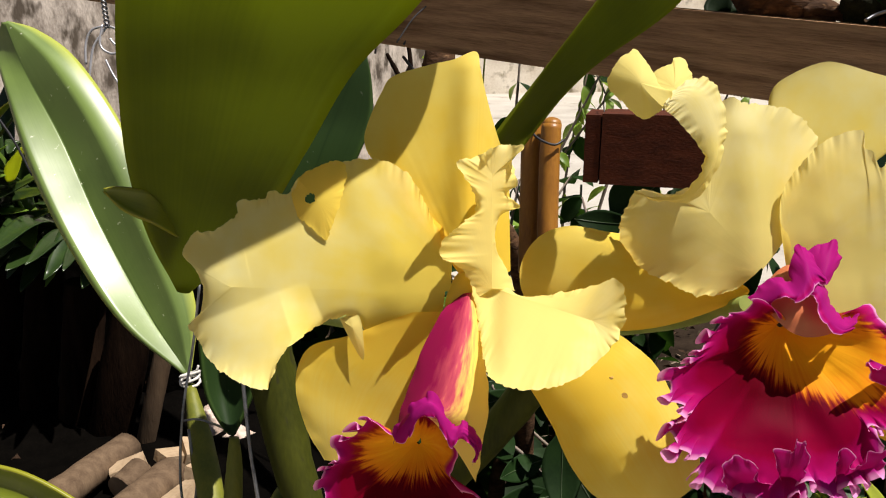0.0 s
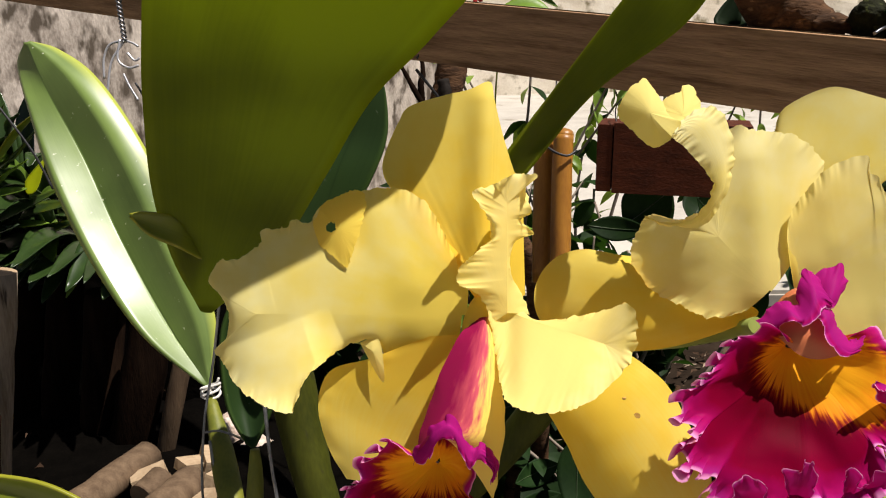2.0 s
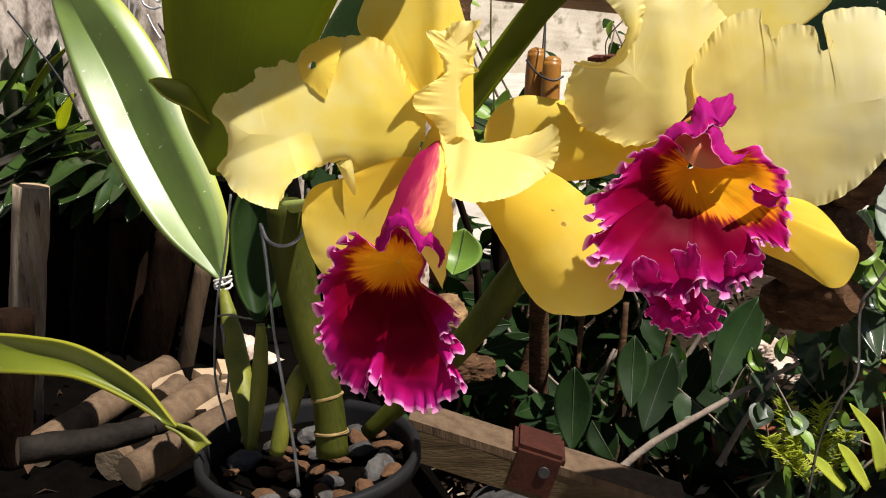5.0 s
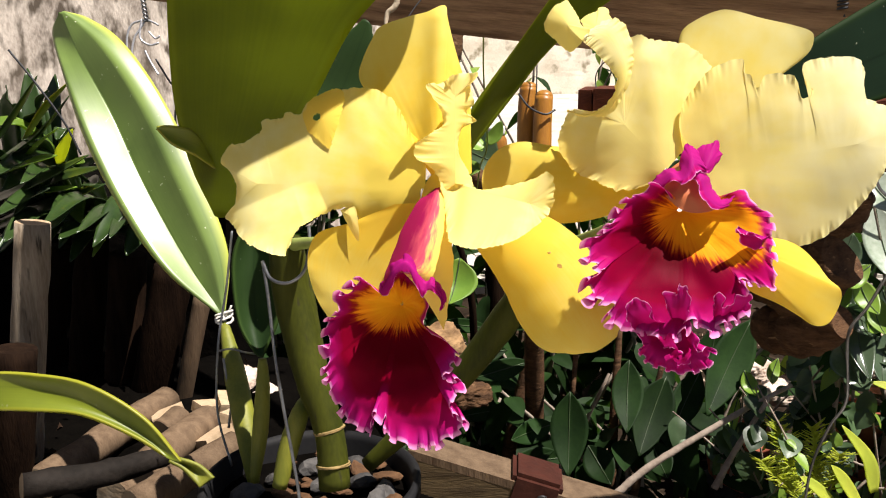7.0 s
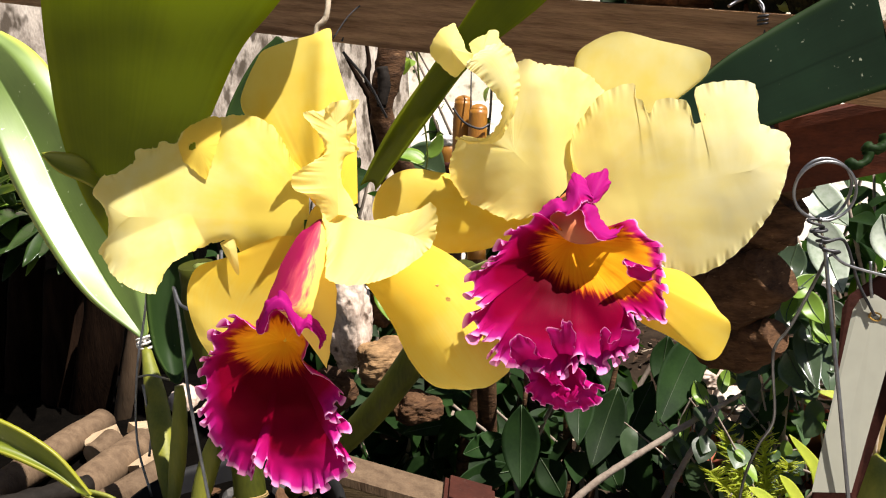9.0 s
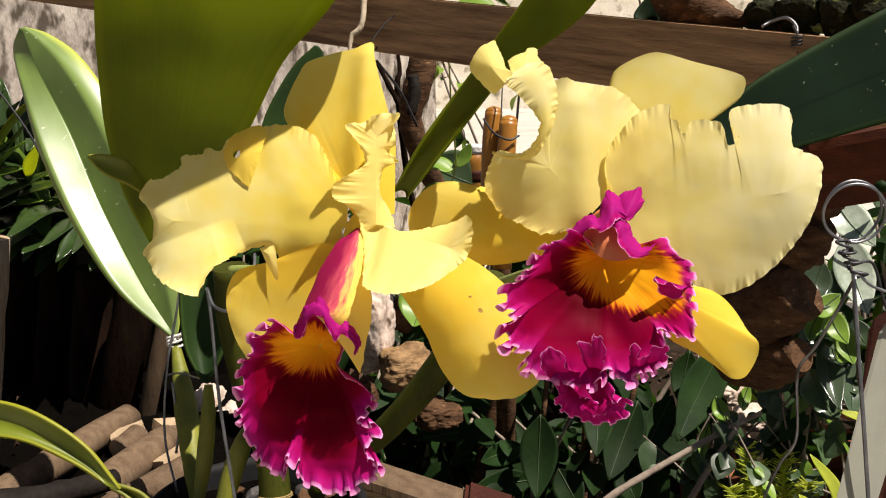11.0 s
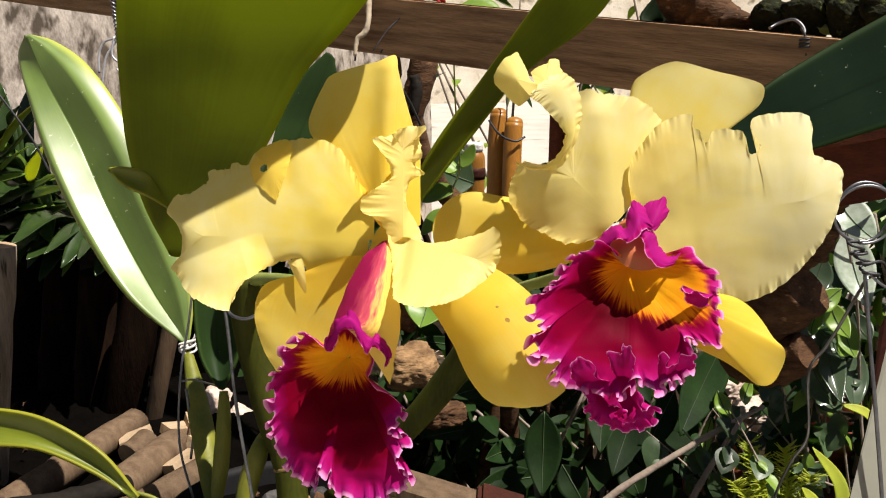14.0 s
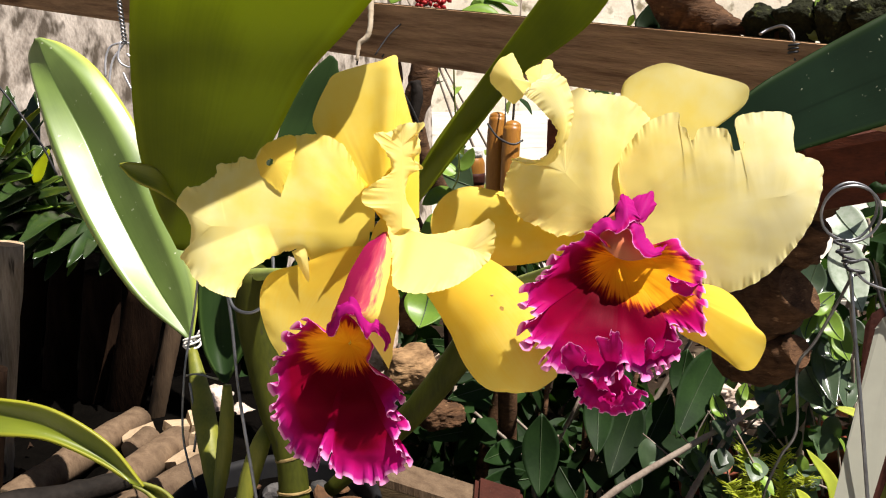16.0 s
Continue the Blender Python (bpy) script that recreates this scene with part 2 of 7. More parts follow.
def leaf_material(name, light, deep, margin, glow, through=0.3, rough=0.4, spec=0.4, spots=0.0):
    """Leathery orchid leaf: parallel veins along its length, a groove at the midrib, a yellowish margin, mottling and pale flecks."""
    m, n, l = nodes_of(name)
    b = n["Principled BSDF"]
    uv = n.new("ShaderNodeUVMap")
    sep = n.new("ShaderNodeSeparateXYZ")
    l.new(uv.outputs[0], sep.inputs[0])
    tc = n.new("ShaderNodeTexCoord")

    def noise_node(scale, detail, vec, stretch=None):
        k = n.new("ShaderNodeTexNoise")
        k.inputs["Scale"].default_value, k.inputs["Detail"].default_value = scale, detail
        if stretch:
            mp = n.new("ShaderNodeMapping")
            mp.inputs["Scale"].default_value = stretch
            l.new(vec, mp.inputs[0])
            vec = mp.outputs[0]
        l.new(vec, k.inputs[0])
        return k.outputs[0]

    def ranged(value, a, c, lo=0.0, hi=1.0):
        k = n.new("ShaderNodeMapRange")
        for i, x in enumerate((a, c, lo, hi)):
            k.inputs[1 + i].default_value = x
        l.new(value, k.inputs[0])
        return k.outputs[0]

    def mixed(f, a, c):
        k = n.new("ShaderNodeMix")
        k.data_type = "RGBA"
        l.new(f, k.inputs[0])
        for x, s in ((a, k.inputs[6]), (c, k.inputs[7])):
            if isinstance(x, tuple):
                s.default_value = (*x, 1)
            else:
                l.new(x, s)
        return k.outputs[2]

    veins = noise_node(1.0, 3, uv.outputs[0], (0.8, 46, 1))
    blotch = noise_node(16.0, 5, tc.outputs["Object"])
    fine = noise_node(260.0, 4, tc.outputs["Object"])
    both = n.new("ShaderNodeMath")
    both.operation = "MULTIPLY_ADD"
    l.new(veins, both.inputs[0])
    both.inputs[1].default_value = 0.2
    l.new(blotch, both.inputs[2])
    col = mixed(ranged(both.outputs[0], 0.48, 0.92), light, deep)
    side = n.new("ShaderNodeMath")
    side.operation = "SUBTRACT"
    l.new(sep.outputs[1], side.inputs[0])
    side.inputs[1].default_value = 0.5
    away = n.new("ShaderNodeMath")
    away.operation = "ABSOLUTE"
    l.new(side.outputs[0], away.inputs[0])
    col = mixed(ranged(away.outputs[0], 0.42, 0.5), col, margin)
    col = mixed(ranged(away.outputs[0], 0.022, 0.004, 0.0, 0.6), col, deep)
    if spots:
        col = mixed(ranged(fine, 0.69, 0.75, 0.0, spots), col, (0.6, 0.64, 0.45))
    l.new(col, b.inputs["Base Color"])
    b.inputs["Roughness"].default_value, b.inputs["Specular IOR Level"].default_value = rough, spec
    l.new(ranged(blotch, 0.3, 0.7, rough - 0.08, rough + 0.12), b.inputs["Roughness"])
    bp = n.new("ShaderNodeBump")
    bp.inputs["Strength"].default_value, bp.inputs["Distance"].default_value = 0.12, 0.0010
    l.new(both.outputs[0], bp.inputs["Height"]), l.new(bp.outputs[0], b.inputs["Normal"])
    tr = n.new("ShaderNodeBsdfTranslucent")
    l.new(mixed(ranged(both.outputs[0], 0.5, 0.9), glow, tuple(0.55 * c for c in glow)), tr.inputs[0])
    ms = n.new("ShaderNodeMixShader")
    ms.inputs[0].default_value = through
    l.new(b.outputs[0], ms.inputs[1]), l.new(tr.outputs[0], ms.inputs[2])
    l.new(ms.outputs[0], n["Material Output"].inputs[0])
    return m


M_LEAF = leaf_material("leaf bright", (0.17, 0.25, 0.060), (0.06, 0.105, 0.020), (0.42, 0.47, 0.07), (0.20, 0.36, 0.02), 0.04, 0.42, 0.6, 0.9)
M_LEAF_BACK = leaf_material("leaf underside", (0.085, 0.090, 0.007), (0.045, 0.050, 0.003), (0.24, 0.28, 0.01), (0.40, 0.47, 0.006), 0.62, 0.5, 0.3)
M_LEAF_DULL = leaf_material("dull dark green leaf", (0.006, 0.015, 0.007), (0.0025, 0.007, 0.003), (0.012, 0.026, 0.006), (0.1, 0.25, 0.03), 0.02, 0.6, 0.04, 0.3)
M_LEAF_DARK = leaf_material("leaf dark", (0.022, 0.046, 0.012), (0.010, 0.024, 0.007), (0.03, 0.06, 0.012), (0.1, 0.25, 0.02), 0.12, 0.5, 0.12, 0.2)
M_LEAF_YOUNG = leaf_material("yellow green leaf", (0.18, 0.22, 0.016), (0.09, 0.12, 0.008), (0.30, 0.30, 0.02), (0.3, 0.38, 0.012), 0.25, 0.36, 0.5, 0.2)


def petal_material(name, light, deep):
    """Pale yellow petal tissue: fine veins along the length, a deeper base, light passing through."""
    m, n, l = nodes_of(name)
    b = n["Principled BSDF"]
    uv = n.new("ShaderNodeUVMap")
    mp = n.new("ShaderNodeMapping")
    mp.inputs["Scale"].default_value = (2.0, 38, 1)
    l.new(uv.outputs[0], mp.inputs[0])
    veins = n.new("ShaderNodeTexNoise")
    veins.inputs["Scale"].default_value, veins.inputs["Detail"].default_value = 1.0, 3
    l.new(mp.outputs[0], veins.inputs[0])
    tc = n.new("ShaderNodeTexCoord")
    blotch = n.new("ShaderNodeTexNoise")
    blotch.inputs["Scale"].default_value, blotch.inputs["Detail"].default_value = 1.0, 6
    l.new(tc.outputs["Object"], blotch.inputs[0])
    sep = n.new("ShaderNodeSeparateXYZ")
    l.new(uv.outputs[0], sep.inputs[0])
    base = n.new("ShaderNodeMapRange")
    base.inputs[1].default_value, base.inputs[2].default_value = 0.95, 0.1
    l.new(sep.outputs[0], base.inputs[0])
    k = n.new("ShaderNodeMath")
    k.operation = "MULTIPLY_ADD"
    l.new(veins.outputs[0], k.inputs[0])
    k.inputs[1].default_value = 0.55
    l.new(base.outputs[0], k.inputs[2])
    k2 = n.new("ShaderNodeMath")
    k2.operation = "MULTIPLY_ADD"
    l.new(blotch.outputs[0], k2.inputs[0])
    k2.inputs[1].default_value = 1.1
    l.new(k.outputs[0], k2.inputs[2])
    r = n.new("ShaderNodeValToRGB")
    r.color_ramp.elements[0].position, r.color_ramp.elements[0].color = 0.35, (*light, 1)
    r.color_ramp.elements[1].position, r.color_ramp.elements[1].color = 1.3, (*deep, 1)
    half = n.new("ShaderNodeMath")
    half.operation = "MULTIPLY"
    half.inputs[1].default_value = 0.62
    l.new(k2.outputs[0], half.inputs[0]), l.new(half.outputs[0], r.inputs[0])
    l.new(r.outputs[0], b.inputs["Base Color"])
    b.inputs["Roughness"].default_value = 0.6
    b.inputs["Specular IOR Level"].default_value = 0.06
    bp = n.new("ShaderNodeBump")
    bp.inputs["Strength"].default_value, bp.inputs["Distance"].default_value = 0.09, 0.0006
    l.new(veins.outputs[0], bp.inputs["Height"]), l.new(bp.outputs[0], b.inputs["Normal"])
    tr = n.new("ShaderNodeBsdfTranslucent")
    g = n.new("ShaderNodeMix")
    g.data_type, g.blend_type = "RGBA", "MULTIPLY"
    g.inputs[0].default_value = 1
    l.new(r.outputs[0], g.inputs[6])
    g.inputs[7].default_value = (1.0, 0.95, 0.72, 1)
    l.new(g.outputs[2], tr.inputs[0])
    ms = n.new("ShaderNodeMixShader")
    ms.inputs[0].default_value = 0.42
    l.new(b.outputs[0], ms.inputs[1]), l.new(tr.outputs[0], ms.inputs[2])
    l.new(ms.outputs[0], n["Material Output"].inputs[0])
    return m


def lip_material(name, heart, flesh, throat=None, size=(1.9, 1.2), turn=0.0):
    """Velvety crimson lip with a pale magenta frill along the margin and an orange throat that runs out in streaks.
    UV: u along the margin, v from the throat (0) to the margin (1). throat: centre of the orange in the flower's own centimetres."""
    m, n, l = nodes_of(name)
    b = n["Principled BSDF"]
    uv = n.new("ShaderNodeUVMap")
    sep = n.new("ShaderNodeSeparateXYZ")
    l.new(uv.outputs[0], sep.inputs[0])

    def math_node(op, a, c=None):
        k = n.new("ShaderNodeMath")
        k.operation = op
        for i, x in enumerate((a, c)):
            if x is None:
                continue
            if isinstance(x, (int, float)):
                k.inputs[i].default_value = x
            else:
                l.new(x, k.inputs[i])
        return k.outputs[0]

    mp = n.new("ShaderNodeMapping")
    mp.inputs["Scale"].default_value = (75, 2.5, 1)
    l.new(uv.outputs[0], mp.inputs[0])
    lines = n.new("ShaderNodeTexNoise")
    lines.inputs["Scale"].default_value, lines.inputs["Detail"].default_value = 1.0, 3
    l.new(mp.outputs[0], lines.inputs[0])
    tc = n.new("ShaderNodeTexCoord")
    blot = n.new("ShaderNodeTexNoise")
    blot.inputs["Scale"].default_value, blot.inputs["Detail"].default_value = 1.1, 4
    l.new(tc.outputs["Object"], blot.inputs[0])
    edge = math_node("ADD", sep.outputs[1], math_node("MULTIPLY", math_node("SUBTRACT", blot.outputs[0], 0.5), 0.16))
    r = n.new("ShaderNodeValToRGB")
    e = r.color_ramp.elements
    e[0].position, e[0].color = 0.42, (*heart, 1)
    e[1].position, e[1].color = 1.0, (0.48, 0.026, 0.29, 1)
    x = e.new(0.74)
    x.color = (*flesh, 1)
    x = e.new(0.89)
    x.color = (0.42, 0.005, 0.13, 1)
    l.new(edge, r.inputs[0])
    rim = n.new("ShaderNodeMapRange")
    rim.inputs[1].default_value, rim.inputs[2].default_value = 0.96, 0.99
    l.new(sep.outputs[1], rim.inputs[0])
    pale = n.new("ShaderNodeMix")
    pale.data_type = "RGBA"
    l.new(rim.outputs[0], pale.inputs[0]), l.new(r.outputs[0], pale.inputs[6])
    pale.inputs[7].default_value = (0.84, 0.34, 0.62, 1)
    col = pale.outputs[2]
    if throat:
        at = n.new("ShaderNodeMapping")
        at.vector_type = "TEXTURE"
        at.inputs["Location"].default_value = (throat[0], 0, throat[1])
        at.inputs["Rotation"].default_value = (0, turn, 0)
        at.inputs["Scale"].default_value = (size[0], 1000, size[1])
        l.new(tc.outputs["Object"], at.inputs[0])
        dist = n.new("ShaderNodeVectorMath")
        dist.operation = "LENGTH"
        l.new(at.outputs[0], dist.inputs[0])
        reach = math_node("ADD", dist.outputs["Value"], math_node("MULTIPLY", math_node("SUBTRACT", lines.outputs[0], 0.5), 0.9))
        reach = math_node("ADD", reach, math_node("MULTIPLY", math_node("SUBTRACT", blot.outputs[0], 0.5), 0.5))
        orange = n.new("ShaderNodeValToRGB")
        oe = orange.color_ramp.elements
        oe[0].position, oe[0].color = 0.3, (0.95, 0.44, 0.014, 1)
        oe[1].position, oe[1].color = 1.0, (0.40, 0.035, 0.006, 1)
        x = oe.new(0.8)
        x.color = (0.86, 0.29, 0.010, 1)
        l.new(reach, orange.inputs[0])
        cover = n.new("ShaderNodeMapRange")
        cover.inputs[1].default_value, cover.inputs[2].default_value = 1.15, 0.9
        l.new(reach, cover.inputs[0])
        inside = n.new("ShaderNodeMapRange")
        inside.inputs[1].default_value, inside.inputs[2].default_value = 0.9, 0.8
        l.new(edge, inside.inputs[0])
        mx = n.new("ShaderNodeMix")
        mx.data_type = "RGBA"
        l.new(math_node("MULTIPLY", cover.outputs[0], inside.outputs[0]), mx.inputs[0]), l.new(col, mx.inputs[6]), l.new(orange.outputs[0], mx.inputs[7])
        col = mx.outputs[2]
    l.new(col, b.inputs["Base Color"])
    b.inputs["Roughness"].default_value = 0.5
    b.inputs["Specular IOR Level"].default_value = 0.03
    bp = n.new("ShaderNodeBump")
    bp.inputs["Strength"].default_value, bp.inputs["Distance"].default_value = 0.10, 0.0008
    l.new(lines.outputs[0], bp.inputs["Height"]), l.new(bp.outputs[0], b.inputs["Normal"])
    tr = n.new("ShaderNodeBsdfTranslucent")
    l.new(col, tr.inputs[0])
    ms = n.new("ShaderNodeMixShader")
    ms.inputs[0].default_value = 0.32
    l.new(b.outputs[0], ms.inputs[1]), l.new(tr.outputs[0], ms.inputs[2])
    l.new(ms.outputs[0], n["Material Output"].inputs[0])
    return m


def tube_material():
    """Outside of the lip's tube: yellow, with a pink blush over one side."""
    m, n, l = nodes_of("blushed lip tube")
    b = n["Principled BSDF"]
    uv = n.new("ShaderNodeUVMap")
    sep = n.new("ShaderNodeSeparateXYZ")
    l.new(uv.outputs[0], sep.inputs[0])
    mp = n.new("ShaderNodeMapping")
    mp.inputs["Scale"].default_value = (5, 9, 1)
    l.new(uv.outputs[0], mp.inputs[0])
    no = n.new("ShaderNodeTexNoise")
    no.inputs["Scale"].default_value, no.inputs["Detail"].default_value = 1.6, 5
    l.new(mp.outputs[0], no.inputs[0])
    k = n.new("ShaderNodeMath")
    k.operation = "MULTIPLY_ADD"
    l.new(no.outputs[0], k.inputs[0])
    k.inputs[1].default_value = 0.55
    l.new(sep.outputs[1], k.inputs[2])
    r = n.new("ShaderNodeValToRGB")
    e = r.color_ramp.elements
    e[0].position, e[0].color = 0.46, (0.30, 0.008, 0.07, 1)
    e[1].position, e[1].color = 0.95, (0.90, 0.64, 0.13, 1)
    x = e.new(0.74)
    x.color = (0.55, 0.08, 0.11, 1)
    l.new(k.outputs[0], r.inputs[0]), l.new(r.outputs[0], b.inputs["Base Color"])
    b.inputs["Roughness"].default_value = 0.6
    b.inputs["Specular IOR Level"].default_value = 0.08
    tr = n.new("ShaderNodeBsdfTranslucent")
    l.new(r.outputs[0], tr.inputs[0])
    ms = n.new("ShaderNodeMixShader")
    ms.inputs[0].default_value = 0.14
    l.new(b.outputs[0], ms.inputs[1]), l.new(tr.outputs[0], ms.inputs[2])
    l.new(ms.outputs[0], n["Material Output"].inputs[0])
    return m


M_PETAL = petal_material("yellow petal", (0.93, 0.86, 0.41), (0.93, 0.73, 0.12))
M_PALE = petal_material("pale yellow petal", (0.94, 0.89, 0.54), (0.93, 0.80, 0.26))
M_SEPAL = petal_material("deep yellow sepal", (0.95, 0.79, 0.20), (0.94, 0.66, 0.07))
HEART, FLESH = (0.12, 0.0005, 0.007), (0.24, 0.001, 0.022)
M_LIP_LEFT = lip_material("crimson lip", HEART, FLESH, (-1.75, -4.15), (1.45, 1.05), 0.1)
M_LIP_RIGHT = lip_material("magenta lip", (0.10, 0.0004, 0.007), (0.26, 0.001, 0.032), (1.70, -1.50), (2.15, 1.15), 0.22)
M_LIP_END = lip_material("crimson lip tip", (0.36, 0.004, 0.10), (0.44, 0.010, 0.17))
M_HOOD = lip_material("magenta hood", (0.40, 0.012, 0.19), (0.38, 0.012, 0.19))
M_TUBE = tube_material()


# ---- shape helpers ----
def spline(points, count):
    """count + 1 places along a smooth curve through the points."""
    p = [Vector(q) for q in points]
    if len(p) == 2:
        return [p[0].lerp(p[1], i / count) for i in range(count + 1)]
    p = [2 * p[0] - p[1], *p, 2 * p[-1] - p[-2]]
    out = []
    for i in range(count + 1):
        s = i / count * (len(p) - 3)
        j = min(int(s), len(p) - 4)
        t = s - j
        a, b, c, d = p[j:j + 4]
        out.append(0.5 * (2 * b + (c - a) * t + (2 * a - 5 * b + 4 * c - d) * t * t + (3 * b - a - 3 * c + d) * t ** 3))
    return out


def loft(a, m, b, nu, nv, ruffle=0.0, waves=8, fringe=0.0, start=0.55, seed=1, scallop=0.0, crease=0.0, wild=1.0, end_ruffle=True, relief=0.0, bm=None, turned=()):
    """A sheet between the margins a and b over the middle line m. ruffle: height of the frill at the margins; fringe: ragged outline;
    scallop: in-plane waves of the margin; turned: width and depth of each margin bent away."""
    bm = bm or bmesh.new()
    uvl = bm.loops.layers.uv.verify()
    A, B, C = spline(a, nu), spline(m, nu), spline(b, nu)

    def eased(line):
        """The margin without its notches."""
        out = []
        for i in range(nu + 1):
            k = min(nu // 5, i, nu - i)
            out.append(sum(line[i - k:i + k + 1], Vector()) / (2 * k + 1))
        return out

    notch_a, notch_c = (A, C) if nu < 70 else (eased(A), eased(C))
    grid = []
    for i in range(nu + 1):
        row = []
        for j in range(nv + 1):
            v = j / nv
            q = notch_a[i] * (2 * v - 1) * (v - 1) + B[i] * 4 * v * (1 - v) + notch_c[i] * v * (2 * v - 1)
            if crease:
                q = q.lerp(A[i].lerp(B[i], 2 * v) if v < 0.5 else B[i].lerp(C[i], 2 * v - 1), crease)
            q = q + (A[i] - notch_a[i]) * max(0.0, 1 - v / 0.3) ** 1.6 + (C[i] - notch_c[i]) * max(0.0, 1 - (1 - v) / 0.3) ** 1.6
            if turned:
                x, (w, d) = (v, turned[0]) if v < 0.5 else (1 - v, turned[1])
                q.y += d * max(0.0, (w - x) / w) ** 1.4 * math.sin(math.pi * i / nu) ** 0.6
            row.append(q)
        grid.append(row)
    verts = []
    for i in range(nu + 1):
        row = []
        for j in range(nv + 1):
            du = grid[min(i + 1, nu)][j] - grid[max(i - 1, 0)][j]
            dv = grid[i][min(j + 1, nv)] - grid[i][max(j - 1, 0)]
            nrm = du.cross(dv).normalized()
            u, v = i / nu, j / nv
            e = abs(2 * v - 1)
            if end_ruffle:
                e = max(e, (u - 0.5) * 2)
            w = max(0.0, (e - start) / (1 - start)) ** 1.5
            s = u * waves if abs(2 * v - 1) >= e - 1e-6 else v * waves * 0.6 + 0.3
            ph = seed * 1.7 + (2.1 if v > 0.5 else 0.0) + 1.6 * noise.noise(Vector((s * 0.6, v * 2, seed * 3.1)))
            q = grid[i][j]
            ph = ph + wild * 3.0 * noise.noise(Vector((s * 0.9, seed * 1.3, 3.0 if v > 0.5 else 0.0)))
            f = math.sin(2 * math.pi * s + ph) + 0.55 * math.sin(2 * math.pi * s * 2.3 + 2 * ph)
            f = f * (1 - 0.6 * wild + 1.2 * wild * abs(noise.noise(Vector((s * 0.55, seed * 2.7, 8.0 + v)))))
            nn = noise.noise(q * 3.0 + Vector((seed * 7.3, 0, 0)))
            q = q + nrm * (ruffle * w * (f + 0.6 * nn) + 0.12 * ruffle * noise.noise(q * 0.7 + Vector((seed, 5, 0))) + relief * (noise.noise(q * 0.55 + Vector((seed, 9, 0))) + 0.35 * noise.noise(q * 1.5 + Vector((seed, 2, 0)))))
            if fringe or scallop:
                out = (dv if v > 0.5 else -dv).normalized() if abs(2 * v - 1) >= (u - 0.5) * 2 else du.normalized()
                rag = 1.2 * noise.noise(q * 2.6 + Vector((0, seed, 9))) + 0.7 * noise.noise(q * 6.0) + 0.4 * noise.noise(q * 13.0)
                q = q + out * (fringe * rag * max(0.0, (e - 0.8) / 0.2) + scallop * w * math.cos(2 * math.pi * s * 1.15 + ph))
                along = du if abs(2 * v - 1) >= (u - 0.5) * 2 else dv
                q = q + along.normalized() * scallop * 0.8 * w * math.sin(4 * math.pi * s + ph)
            row.append(bm.verts.new(q))
        verts.append(row)
    for i in range(nu):
        for j in range(nv):
            try:
                f = bm.faces.new((verts[i][j], verts[i + 1][j], verts[i + 1][j + 1], verts[i][j + 1]))
            except ValueError:
                continue
            f.smooth = True
            for lp, (x, y) in zip(f.loops, ((i, j), (i + 1, j), (i + 1, j + 1), (i, j + 1))):
                lp[uvl].uv = (x / nu, y / nv)
    return bm


def even_reach(margin, heart, span):
    """How far each margin point lies out, against the mean of its neighbours, so that notches and lobes leave the sheet between them smooth."""
    length = [math.hypot(p.x - q.x, p.z - q.z) for p, q in zip(margin, heart)]
    out = []
    for i in range(len(length)):
        n = min(span, i, len(length) - 1 - i)
        mean = sum(length[i - n:i + n + 1]) / (2 * n + 1)
        out.append(min(1.4, length[i] / max(1e-6, mean)))
    return out


